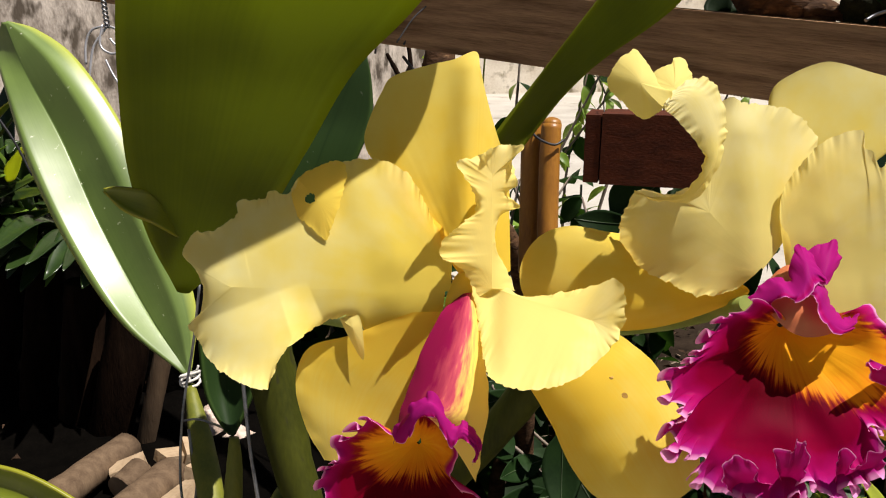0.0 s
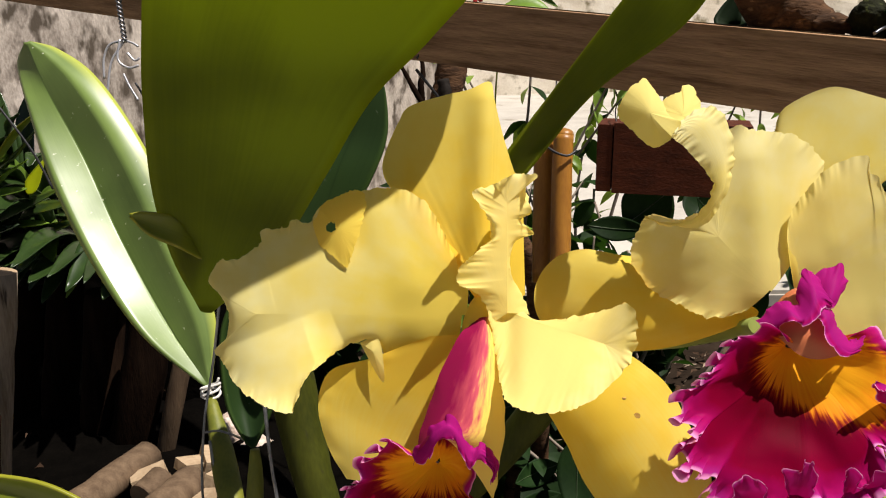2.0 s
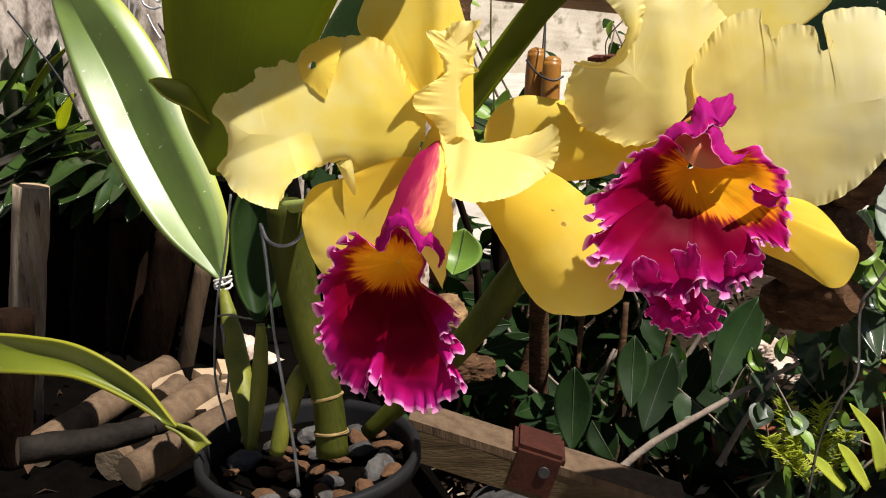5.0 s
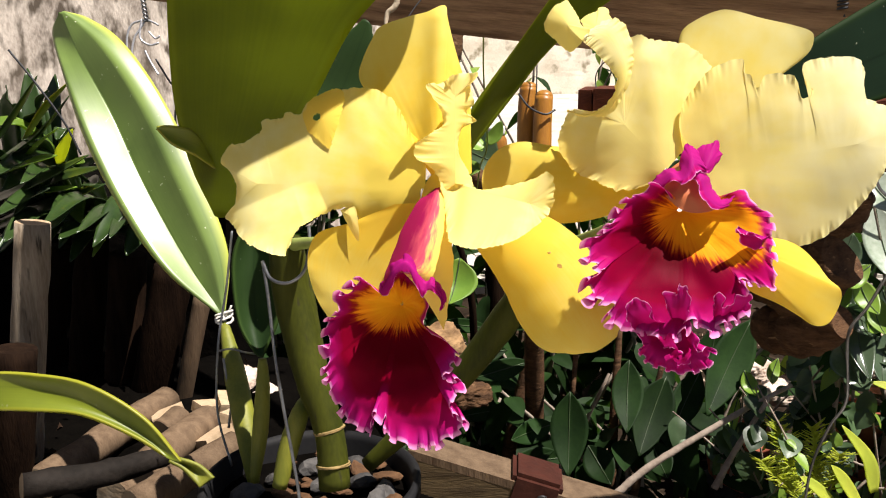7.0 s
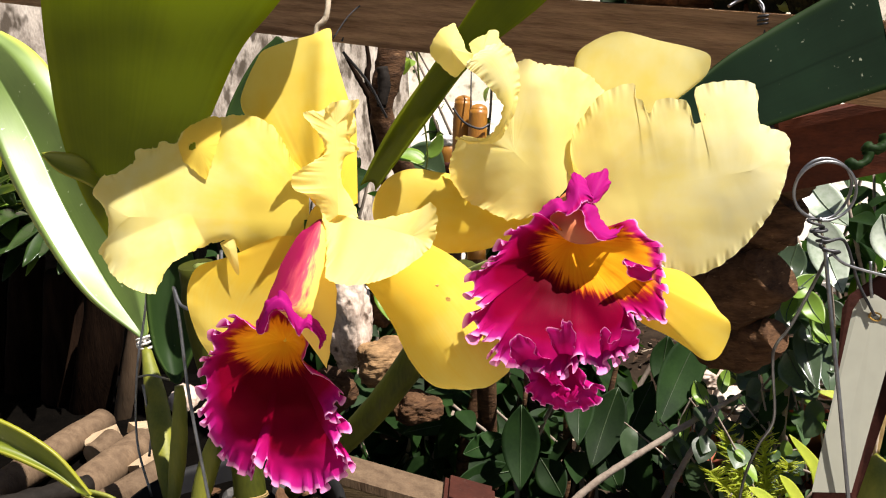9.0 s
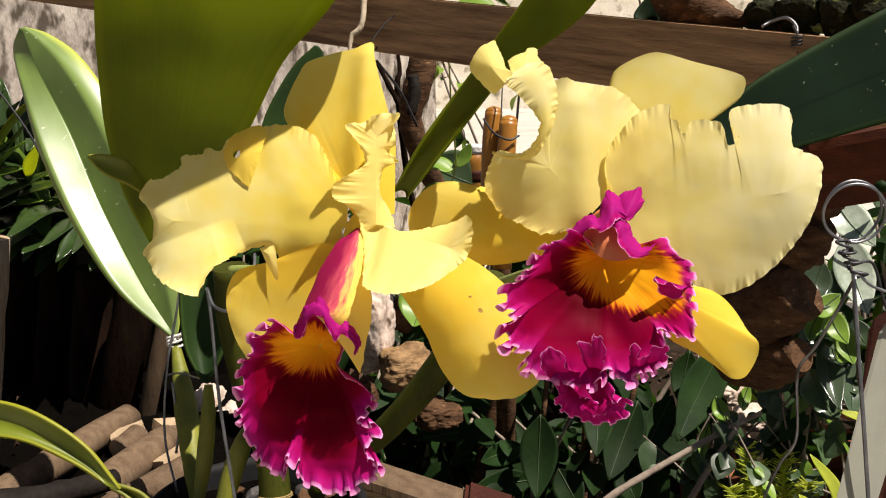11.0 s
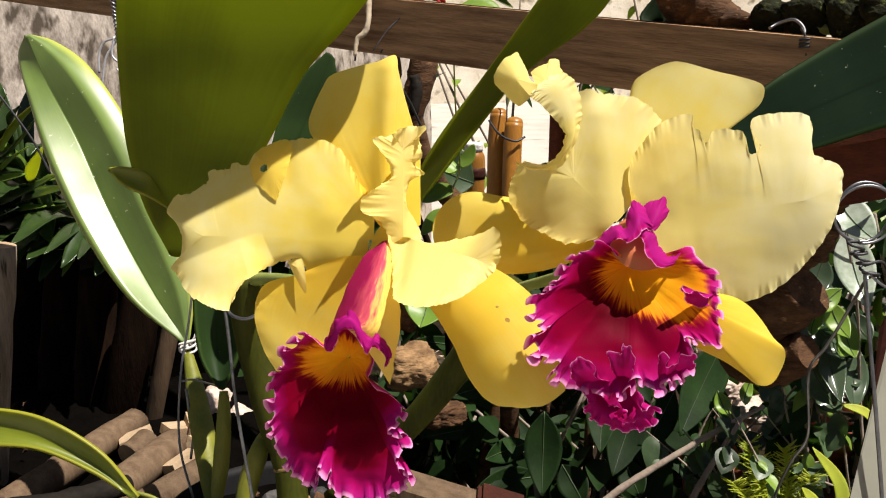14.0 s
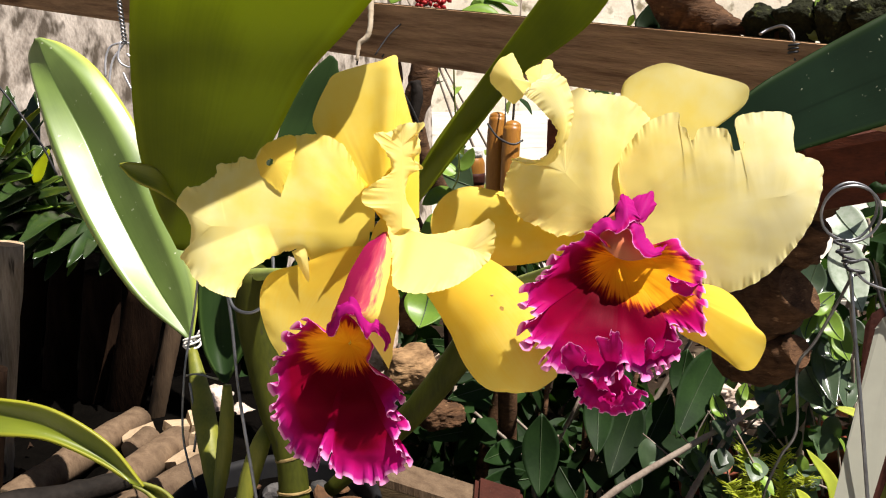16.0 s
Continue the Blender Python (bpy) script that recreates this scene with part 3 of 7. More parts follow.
def frilled(centre, margin, count, rings, dome=0.4, frill=0.3, length=0.75, stand=0.35, start=0.55, seed=1, closed=True):
    """A lip spread from its throat curve to its margin: the outer band meanders in overhanging folds that stand up towards the viewer (-y)."""
    bm = bmesh.new()
    uvl = bm.loops.layers.uv.verify()
    C, M = spline(centre, count), spline(margin, count)
    far = [0.0]
    for p, q in zip(M, M[1:]):
        far.append(far[-1] + (q - p).length)
    calm = []
    for i in range(count + 1):
        n = min(count // 5, i, count - i)
        calm.append(sum((q.y for q in M[i - n:i + n + 1]), 0.0) / (2 * n + 1))
    ratio = even_reach(M, C, count // 9)
    rows = []
    for i in range(count + 1):
        tangent = (M[min(i + 1, count)] - M[max(i - 1, 0)]).normalized()
        out = M[i] - C[i]
        out = (out - tangent * out.dot(tangent)).normalized()
        s = far[i] / length
        slow = noise.noise(Vector((s * 0.23, seed * 3.7, 1.0)))
        ph = 2 * math.pi * s + 5.5 * noise.noise(Vector((s * 0.5, seed * 1.9, 4.0))) + seed
        size = frill * (0.25 + 2.0 * abs(noise.noise(Vector((s * 0.42, seed * 2.3, 7.0)))) + 0.6 * slow)
        ends = min(1.0, 6 * i / count, 6 * (count - i) / count)
        row = []
        for j in range(rings + 1):
            r = j / rings
            r = r * (1.35 - 0.35 * r)
            q = C[i].lerp(M[i], r)
            even = r * ratio[i]
            q.y = C[i].y + (calm[i] - C[i].y) * even + (M[i].y - calm[i]) * r ** 8 - dome * math.sin(math.pi * min(1.2, even) ** 1.3)
            w = max(0.0, (r - start) / (1 - start))
            w1, w2 = w ** 1.4 * ends, w ** 3 * ends
            q = q + out * size * w1 * math.sin(ph)
            q = q - tangent * 0.7 * size * w1 * math.sin(2 * ph + 0.6 * slow)
            q = q + Vector((0, -1, 0)) * (stand * w1 * (0.75 + 0.9 * slow + 0.6 * math.cos(ph + 0.7)) + 0.15 * size * w2 * math.sin(4.1 * ph))
            q = q + Vector((0.05, 0.14, 0.05)) * noise.noise(q * 1.1 + Vector((seed, 0, 0))) + Vector((0, 0.016 * min(1.0, 2 * r), 0)) * noise.noise(Vector((far[i] * 1.3, r * 1.5, seed)))
            q = q + out * 0.03 * w2 * noise.noise(q * 7.0)
            row.append(bm.verts.new(q))
        rows.append(row)
    for i in range(count):
        for j in range(rings):
            f = bm.faces.new((rows[i][j], rows[i + 1][j], rows[i + 1][j + 1], rows[i][j + 1]))
            f.smooth = True
            for lp, (x, y) in zip(f.loops, ((i, j), (i + 1, j), (i + 1, j + 1), (i, j + 1))):
                y = y / rings
                lp[uvl].uv = (far[x] / 20.0, y * (1.35 - 0.35 * y))
    return bm


def tube(points, radii, sides=10, steps=None, bm=None, caps=True, rough=0.0, seed=0):
    """A round bar along a smooth curve, its radius going through radii."""
    bm = bm or bmesh.new()
    steps = steps or max(2, (len(points) - 1) * 6)
    line = spline(points, steps)
    rad = [q.x for q in spline([(r, 0, 0) for r in (radii if len(radii) > 1 else radii * 2)], steps)]
    rings, side = [], None
    for i, p in enumerate(line):
        d = (line[min(i + 1, steps)] - line[max(i - 1, 0)]).normalized()
        if side is None:
            side = d.orthogonal().normalized()
        side = (side - d * side.dot(d)).normalized()
        up = d.cross(side)
        ring = []
        for j in range(sides):
            a = 2 * math.pi * j / sides
            w = side * math.cos(a) + up * math.sin(a)
            r = rad[i] * (1 + rough * noise.noise((p + w * rad[i]) / max(rad[i], 1e-5) * 0.9 + Vector((seed * 3.3, 0, 0))))
            ring.append(bm.verts.new(p + w * r))
        rings.append(ring)
    for i in range(steps):
        for j in range(sides):
            f = bm.faces.new((rings[i][j], rings[i][(j + 1) % sides], rings[i + 1][(j + 1) % sides], rings[i + 1][j]))
            f.smooth = True
    if caps:
        bm.faces.new(rings[0][::-1]), bm.faces.new(rings[-1])
    return bm


def box(size, at=(0, 0, 0), bevel=0.002, bm=None, seed=0, wobble=0.0):
    b = bmesh.new()
    bmesh.ops.create_cube(b, size=1)
    bmesh.ops.scale(b, vec=size, verts=b.verts)
    if wobble:
        bmesh.ops.subdivide_edges(b, edges=b.edges[:], cuts=3, use_grid_fill=True)
        for v in b.verts:
            v.co += noise.noise_vector(v.co * 9 + Vector((seed, 0, 0))) * wobble
    if bevel and not wobble:
        bmesh.ops.bevel(b, geom=b.edges[:], offset=bevel, segments=2, affect="EDGES")
    bmesh.ops.translate(b, vec=at, verts=b.verts)
    return b


def part(name, bm, material, parent=None, label=""):
    me = bpy.data.meshes.new(name)
    bmesh.ops.recalc_face_normals(bm, faces=bm.faces[:])
    bm.to_mesh(me)
    bm.free()
    me.materials.append(material)
    ob = new(name, me)
    ob.parent = parent
    return tagged(ob, label)


def thing(name, at=None, label="", category="", group="", kind=""):
    ob = new(name)
    if at is not None:
        ob.matrix_world = at if isinstance(at, Matrix) else Matrix.Translation(at)
    return tagged(ob, label, category, group, kind)


def thick(ob, amount, offset=0.0):
    s = ob.modifiers.new("thickness", "SOLIDIFY")
    s.thickness, s.offset = amount, offset
    return ob


def blade(pts, width, material, seed=0, fold=0.25):
    """A long leaf along a curve, drawn to a point."""
    line = spline(pts, 14)
    a, m, b = [], [], []
    for i, p in enumerate(line):
        d = (line[min(i + 1, 14)] - line[max(i - 1, 0)]).normalized()
        s = d.cross(Vector((0.15, -0.55, 0.82))).normalized()
        n_ = s.cross(d)
        t = i / 14
        w = width * max(0.04, math.sin(math.pi * min(1, 0.12 + 0.88 * t)) ** 0.7)
        a.append(p - s * w), b.append(p + s * w), m.append(p - n_ * w * fold)
    return loft(a, m, b, 14, 6)


# ---- setting ----
def ground():
    bm = bmesh.new()
    bmesh.ops.create_grid(bm, x_segments=120, y_segments=120, size=1.0)
    for v in bm.verts:
        r = v.co.length
        s = 3.0 if r < 0.9 else 3.0 + (r - 0.9) * 600
        v.co = Vector((v.co.x * s, v.co.y * s + 1.0, 0.02 * noise.noise(v.co * 9) + 0.012 * noise.noise(v.co * 40)))
    for f in bm.faces:
        f.smooth = True
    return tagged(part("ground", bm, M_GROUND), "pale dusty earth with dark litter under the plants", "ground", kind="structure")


ground()


def plaster_wall(name, a, b, height, label, material=M_WALL):
    a, b = Vector(a), Vector(b)
    d = (b - a)
    n = Vector((-d.y, d.x, 0)).normalized()
    bm = bmesh.new()
    bmesh.ops.create_cube(bm, size=1)
    bmesh.ops.subdivide_edges(bm, edges=bm.edges[:], cuts=40, use_grid_fill=True)
    for v in bm.verts:
        p = a + d * (v.co.x + 0.5) + n * (v.co.y * 0.12 + 0.06)
        p.z = (v.co.z + 0.5) * height
        v.co = p + n * 0.01 * noise.noise(p * 5)
    return tagged(part(name, bm, material), label, "wall", kind="structure")


plaster_wall("wall_west", (-1.47, 0.60, 0), (0.0, 2.56, 0), 1.6, "rough plaster garden wall, dappled sun painted into its mottling")
plaster_wall("wall_north", (-3.5, 8.0, 0), (9.0, 10.5, 0), 2.2, "pale garden wall far behind the plants", M_WHITE)


def yard():
    """A pale paved yard in full sun behind the garden bed."""
    bm = box((12.0, 7.0, 0.05), (3.0, 5.6, 0.012), 0.01)
    tagged(part("pavement", bm, M_YARD), "pale dusty concrete yard in full sun", "pavement", kind="structure")
    # Unseen slab under the camera, added to throw warm fill onto the flowers.
    bm = box((6.0, 3.3, 0.05), (0.3, -1.40, 0.012), 0.01)
    tagged(part("pavement", bm, M_BOUNCE), "unseen pale slab in front of the orchids, added to bounce light", "pavement", kind="structure")
yard()

# timber rail, behind the flowers
RAIL = [(0.267, 0.511, 0.642), (0.211, 0.574, 0.646), (0.120, 0.648, 0.654), (-0.036, 0.767, 0.677), (-0.338, 0.993, 0.717)]
def rail():
    a, b = Vector(RAIL[0]), Vector(RAIL[-1])
    a, b = a + (a - b) * 0.25, b + (b - a) * 0.6
    d = b - a
    bm = box((d.length, 0.022, 0.045), wobble=0.0012, seed=3)
    th = thing("timber_rail", Matrix.Translation((a + b) / 2) @ d.to_track_quat("X", "Z").to_matrix().to_4x4(), "weathered brown timber rail that carries the hanging pots", "rail")
    part("board", bm, M_RAIL, th)
    # Thin added strip that imitates sunlight caught on the upper bevel.
    bm = box((d.length, 0.0035, 0.0022), (0, -0.0105, 0.0216), 0.0007, wobble=0.0006, seed=8)
    part("sunlit_edge", bm, M_PLANK, th, "strip added for the board's sunlit upper edge")
    return th, d.normalized()
rail_thing, rail_way = rail()



# ---- orchid flowers ----
plant = thing("orchid_plant", (0, 0, 0), "flowering cattleya orchid with two yellow blooms in a black pot", "orchid")


def flower(name, at, label):
    ob = thing(name, Matrix.LocRotScale(at, Euler((radians(-14), 0, 0)), (0.01, 0.01, 0.01)), label)
    ob.parent = plant
    return ob


left_flower = flower("orchid_flower", (0.0168, 0.3028, 0.5932), "yellow cattleya flower with a drooping crimson frilled lip")
right_flower = flower("orchid_flower", (0.0949, 0.3028, 0.5932), "yellow cattleya flower facing forward, with a wide magenta frilled lip")


def sheet(name, parent, a, m, b, material=M_PETAL, nu=60, nv=44, label="", **kw):
    return part(name, loft(a, m, b, nu, nv, **kw), material, parent, label)


def bloom(heart, margin, count=260, rings=60, frill=0.0, wave=0.6, start=0.75, cup=0.0, power=1.3, folds=(), bends=(), ribs=0.0, serrate=0.0, relief=0.0, holes=(), seed=1):
    """A petal spread from its midrib (or its one attachment point) to its margin. folds: (x0, z0, x1, z1, width, height) soft ridges towards the viewer;
    bends: (x0, z0, x1, z1, slope, softness) lines below which the tissue leans forward; holes: (x, z, radius) bitten gaps."""
    bm = bmesh.new()
    uvl = bm.loops.layers.uv.verify()
    fine = spline(margin, count * 3)
    far = [0.0]
    for p, q in zip(fine, fine[1:]):
        far.append(far[-1] + (q - p).length)
    M, k = [], 0
    for i in range(count + 1):
        s = far[-1] * i / count
        while k < len(far) - 2 and far[k + 1] < s:
            k += 1
        M.append(fine[k].lerp(fine[k + 1], (s - far[k]) / max(1e-6, far[k + 1] - far[k])))
    span = max(2, count // 8)
    base = Vector(heart[0])
    axis = Vector(heart[-1]) - base
    long = axis.length_squared or 1.0
    reach = [min(1.0, max(0.0, (q - base).dot(axis) / long)) for q in M]
    calm, C = [], []
    for i in range(count + 1):
        n = min(span, i, count - i)
        calm.append(sum((q.y for q in M[i - n:i + n + 1]), 0.0) / (2 * n + 1))
        C.append(base + axis * sum(reach[i - n:i + n + 1]) / (2 * n + 1))
    ratio = even_reach(M, C, span)
    middle = sum(M, Vector()) / len(M) - base
    turn_x, turn_z = middle.x / max(1e-6, math.hypot(middle.x, middle.z)), middle.z / max(1e-6, math.hypot(middle.x, middle.z))
    rows = []
    for i in range(count + 1):
        s = far[-1] * i / count / wave
        t = (M[min(i + 1, count)] - M[max(i - 1, 0)]).normalized()
        out = M[i] - C[i]
        out = (out - t * out.dot(t)).normalized()
        ph = 2 * math.pi * s + 4.0 * noise.noise(Vector((s * 0.45, seed * 1.9, 4.0))) + seed
        size = frill * (0.25 + 1.7 * abs(noise.noise(Vector((s * 0.4, seed * 2.3, 7.0)))))
        row = []
        for j in range(rings + 1):
            r = j / rings
            r = r * (1.25 - 0.25 * r)
            q = C[i].lerp(M[i], r)
            q.y = C[i].y + (calm[i] - C[i].y) * (r * ratio[i]) ** power + (M[i].y - calm[i]) * r ** 8
            q.y += cup * math.sin(math.pi * min(1.0, r * ratio[i]))
            w = max(0.0, (r - start) / (1 - start)) ** 1.5
            x, z = q.x, q.z
            for x0, z0, x1, z1, width, height in folds:
                dx, dz = x1 - x0, z1 - z0
                f = min(1.0, max(0.0, ((x - x0) * dx + (z - z0) * dz) / (dx * dx + dz * dz)))
                d = math.hypot(x - x0 - f * dx, z - z0 - f * dz) / width
                q.y -= height * math.exp(-d * d)
            for x0, z0, x1, z1, slope, soft in bends:
                dx, dz = x1 - x0, z1 - z0
                n = math.hypot(dx, dz)
                d = ((x - x0) * dz - (z - z0) * dx) / n
                f = ((x - x0) * dx + (z - z0) * dz) / (n * n)
                q.y -= slope * 0.5 * (d + math.sqrt(d * d + soft * soft)) * min(1.0, max(0.0, 4.2 - 4 * f))
            q.y += ribs * math.sin(math.pi * min(1.0, 1.1 * r)) * noise.noise(Vector((far[-1] * i / count * 2.2, r * 0.8, seed)))
            q.y += 0.35 * ribs * r * noise.noise(Vector((far[-1] * i / count * 6.5, r * 0.6, seed + 4)))
            if relief:
                q.y += relief * (noise.noise(Vector((x * 0.6, seed, z * 0.6))) + 0.12 * noise.noise(Vector((x * 1.6, seed + 3, z * 1.6))))
            q.y += size * w * (math.sin(ph) + 0.4 * math.sin(2.7 * ph))
            q += t * (0.5 * size * w * math.sin(2 * ph)) + out * (0.35 * size * w * math.cos(ph * 1.3))
            if serrate:
                a = far[-1] * i / count
                rag = noise.noise(Vector((a * 4.5, seed, 0))) + 0.8 * noise.noise(Vector((a * 11.0, seed, 5)))
                q += out * serrate * rag * max(0.0, (r - 0.9) / 0.1)
            row.append(bm.verts.new(q))
        rows.append(row)
    for i in range(count):
        for j in range(rings):
            c = (rows[i][j].co + rows[i + 1][j + 1].co) / 2
            if any((c.x - hx) ** 2 + (c.z - hz) ** 2 < hr * hr * (1 + 0.5 * noise.noise(Vector((3 * (c.x - hx) / hr, seed, 3 * (c.z - hz) / hr)))) for hx, hz, hr in holes):
                continue
            f = bm.faces.new((rows[i][j], rows[i + 1][j], rows[i + 1][j + 1], rows[i][j + 1]))
            f.smooth = True
            for lp in f.loops:
                d = lp.vert.co - base
                lp[uvl].uv = (math.hypot(d.x, d.z) / 8.0, 0.5 + 0.159 * math.atan2(d.x * turn_z - d.z * turn_x, d.x * turn_x + d.z * turn_z))
    return bm


def ribbon(margin, back=0.25, count=220, rings=30, **kw):
    """A frilled fold that stands up from the straight line between its ends."""
    a, c = Vector(margin[0]), Vector(margin[-1])
    return frilled([a.lerp(c, t) + Vector((0, back, 0)) for t in (0, 0.33, 0.67, 1)], margin, count, rings, **kw)


def roll(outer, inner, push, count=90, across=24, **kw):
    """A margin rolled forward between two curves."""
    mid = [Vector(p).lerp(Vector(q), 0.5) + Vector((0, -push, 0)) for p, q in zip(outer, inner)]
    return loft(outer, mid, inner, count, across, **kw)


# curves in the flowers' own centimetres: x to the side, y away from the viewer, z up
DORSAL_L = [(-0.74, 0.80, 1.94), (-1.98, 1.00, 3.18), (-2.83, 1.20, 3.98), (-3.10, 1.50, 4.61), (-2.95, 1.70, 5.28), (-2.60, 1.80, 6.07), (-2.26, 1.80, 6.55), (-1.16, 1.60, 6.84), (-0.43, 1.50, 6.98), (0.22, 1.50, 7.23), (0.34, 1.50, 6.62), (0.56, 1.50, 5.69), (0.86, 1.30, 4.62), (1.14, 1.20, 3.76), (1.16, 1.10, 2.19), (1.17, 0.90, 0.74)]
BASE_L = [(0.07, 0.80, 0.14)]
PETAL_L = [(-0.53, 0.60, 1.01), (-1.06, 0.65, 2.19), (-1.63, 0.66, 3.33), (-2.24, 0.60, 3.83), (-2.89, 0.58, 3.96), (-3.66, 0.50, 3.88), (-4.35, 0.46, 3.61), (-4.87, 0.34, 3.38), (-5.21, 0.40, 2.91), (-5.62, 0.32, 3.07), (-5.85, 0.36, 2.81), (-6.59, 0.28, 2.74), (-6.58, 0.36, 2.38), (-7.26, 0.30, 1.90), (-7.85, 0.38, 1.86), (-8.19, 0.44, 1.25), (-7.74, 0.54, 0.85), (-7.49, 0.60, 0.28), (-7.66, 0.66, -0.44), (-8.06, 0.54, -0.81), (-7.67, 0.28, -1.09), (-7.16, 0.02, -1.65), (-6.44, -0.26, -2.02), (-5.78, -0.38, -2.23), (-5.42, -0.28, -2.21), (-5.14, -0.02, -1.47), (-4.62, 0.34, -0.98), (-3.95, 0.72, -0.61), (-3.27, 0.96, -0.61), (-2.75, 1.04, -1.54), (-1.85, 1.10, -1.62), (-0.83, 1.07, -0.74)]
FLAP = [(-4.89, 0.35, 3.38), (-4.73, 0.38, 3.52), (-4.33, 0.35, 3.7), (-3.95, 0.32, 3.87), (-3.57, 0.3, 3.8), (-3.52, 0.22, 3.35), (-3.67, 0.1, 2.67), (-3.92, 0.03, 1.95), (-4.07, 0.03, 1.63), (-4.42, 0.05, 1.93), (-4.8, 0.15, 2.25), (-5.14, 0.28, 2.62)]
FLAP_HEART = [(-4.25, -0.05, 2.72)]
TRIANGLE = [(-3.75, 0.60, -0.61), (-3.48, 0.50, -0.50), (-3.17, 0.35, -0.51), (-3.05, 0.30, -1.09), (-3.09, 0.40, -1.76)]
TRIANGLE_HEART = [(-3.35, 0.30, -0.83)]
FRONT_UP = [(0.08, 0.00, -0.06), (-0.02, -0.10, 0.41), (-0.29, -0.20, 0.83), (-0.89, -0.80, 1.22), (-0.80, -0.90, 1.63), (-0.35, -0.60, 2.03), (0.11, -0.10, 2.46), (-0.02, -0.40, 3.07), (-0.45, -0.90, 3.69), (0.09, -0.20, 3.93), (0.46, -0.70, 4.08), (0.90, -0.10, 4.28), (1.42, -0.50, 4.16), (1.16, 0.30, 3.89), (1.26, -0.20, 3.18), (0.99, 0.30, 2.94), (1.33, -0.20, 2.56), (0.80, 0.30, 2.29), (0.68, 0.40, 1.47), (1.01, 0.40, 0.82), (1.25, 0.30, 0.21)]
FRONT_UP_SPINE = [(0.56, -0.10, 0.28), (0.56, -0.20, 3.46)]
FRONT_LOW = [(0.75, 0.35, 0.73), (1.34, 0.2, 0.08), (2.44, -0.2, 0.17), (3.32, -0.5, 0.37), (3.84, -1.04, 0.57), (4.01, -1.31, 0.01), (3.84, -1.71, -0.81), (3.33, -2.25, -1.31), (2.53, -2.52, -1.82), (1.75, -2.66, -2.04), (1.04, -2.52, -2.08), (0.35, -2.12, -1.84), (0.21, -0.91, -1.13), (0.09, -0.2, -0.17), (-0.04, -0.15, 0.49)]
FRONT_LOW_SPINE = [(0.46, 0.10, 0.33), (3.18, -1.00, -0.54)]
TUBE_A = [(-0.39, 0.50, 0.04), (-0.82, 0.00, -0.40), (-1.33, -0.40, -1.30), (-1.79, -0.80, -2.38), (-2.08, -1.10, -3.36), (-2.14, -1.20, -3.80)]
TUBE_M = [(-0.01, 0.10, 0.16), (-0.12, -0.80, -0.71), (-0.35, -1.50, -1.73), (-0.64, -1.90, -2.63), (-1.03, -2.00, -2.93), (-1.36, -1.90, -2.85)]
TUBE_B = [(0.17, 0.60, -0.04), (0.35, 0.20, -1.13), (0.45, -0.10, -2.20), (0.42, -0.30, -3.14), (0.24, -0.40, -4.09), (0.07, -0.40, -5.03)]
LIP_L = [(-0.83, -0.30, -2.72), (-1.68, -0.60, -2.93), (-2.03, -0.80, -3.67), (-2.47, -1.10, -3.36), (-2.91, -1.20, -3.10), (-3.29, -1.00, -3.45), (-3.73, -0.90, -3.71), (-3.74, -0.60, -4.32), (-4.16, -0.40, -4.68), (-4.28, -0.20, -5.42), (-4.15, -0.10, -6.03), (-4.31, 0.00, -6.56), (-4.05, 0.20, -7.41), (-3.72, 0.30, -8.25), (-3.10, 0.20, -8.61), (-2.66, 0.10, -8.84), (-2.53, -0.20, -8.09), (-2.15, -0.20, -8.13), (-2.04, 0.00, -8.90), (-1.37, 0.10, -9.23), (-0.61, 0.20, -9.42), (0.16, 0.30, -9.15), (0.87, 0.30, -8.55), (0.31, 0.00, -8.11), (0.40, -0.10, -7.43), (0.81, 0.10, -7.34), (0.65, 0.00, -6.90), (0.11, -0.30, -6.72), (0.61, -0.10, -6.03), (0.28, -0.40, -5.56), (-0.59, -1.00, -4.81), (-0.43, -1.00, -4.07), (-0.72, -0.60, -3.33), (-1.45, -0.40, -2.71)]
LIP_L_HEART = [(-1.46, 0.5, -4.05), (-1.52, 0.5, -4.1), (-1.46, 0.5, -4.15), (-1.40, 0.5, -4.1)]
SIDE_L_A = [(-2.04, -1.26, -3.74), (-1.73, -1.76, -3.52), (-1.54, -2.06, -3.1), (-1.17, -2.16, -2.82), (-0.91, -2.06, -3.16), (-0.65, -1.86, -3.71), (-0.36, -1.86, -3.5), (-0.01, -1.66, -3.86), (-0.04, -1.36, -4.3)]
SIDE_L_B = [(-2.20, -1.10, -3.48), (-1.89, -1.60, -3.07), (-1.67, -1.90, -2.65), (-1.19, -2.00, -2.28), (-0.80, -1.90, -2.65), (-0.54, -1.70, -3.15), (-0.25, -1.70, -3.07), (0.10, -1.50, -3.49), (0.20, -1.20, -3.92)]
DORSAL_R = [(2.85, 3.00, 2.14), (2.13, 2.90, 4.00), (1.65, 2.80, 5.50), (1.70, 2.60, 6.33), (2.26, 2.40, 6.77), (3.05, 2.30, 7.07), (3.67, 2.30, 7.05), (4.81, 2.30, 6.73), (5.96, 2.30, 6.45), (6.65, 2.30, 6.17), (6.75, 2.40, 5.78), (6.58, 2.50, 5.38), (6.06, 2.60, 4.93), (5.14, 2.80, 4.22), (4.23, 2.90, 3.06)]
DORSAL_R_BASE = [(0.9, 2.6, 1.2)]
BASE_R = [(0.78, 0.80, 0.58)]
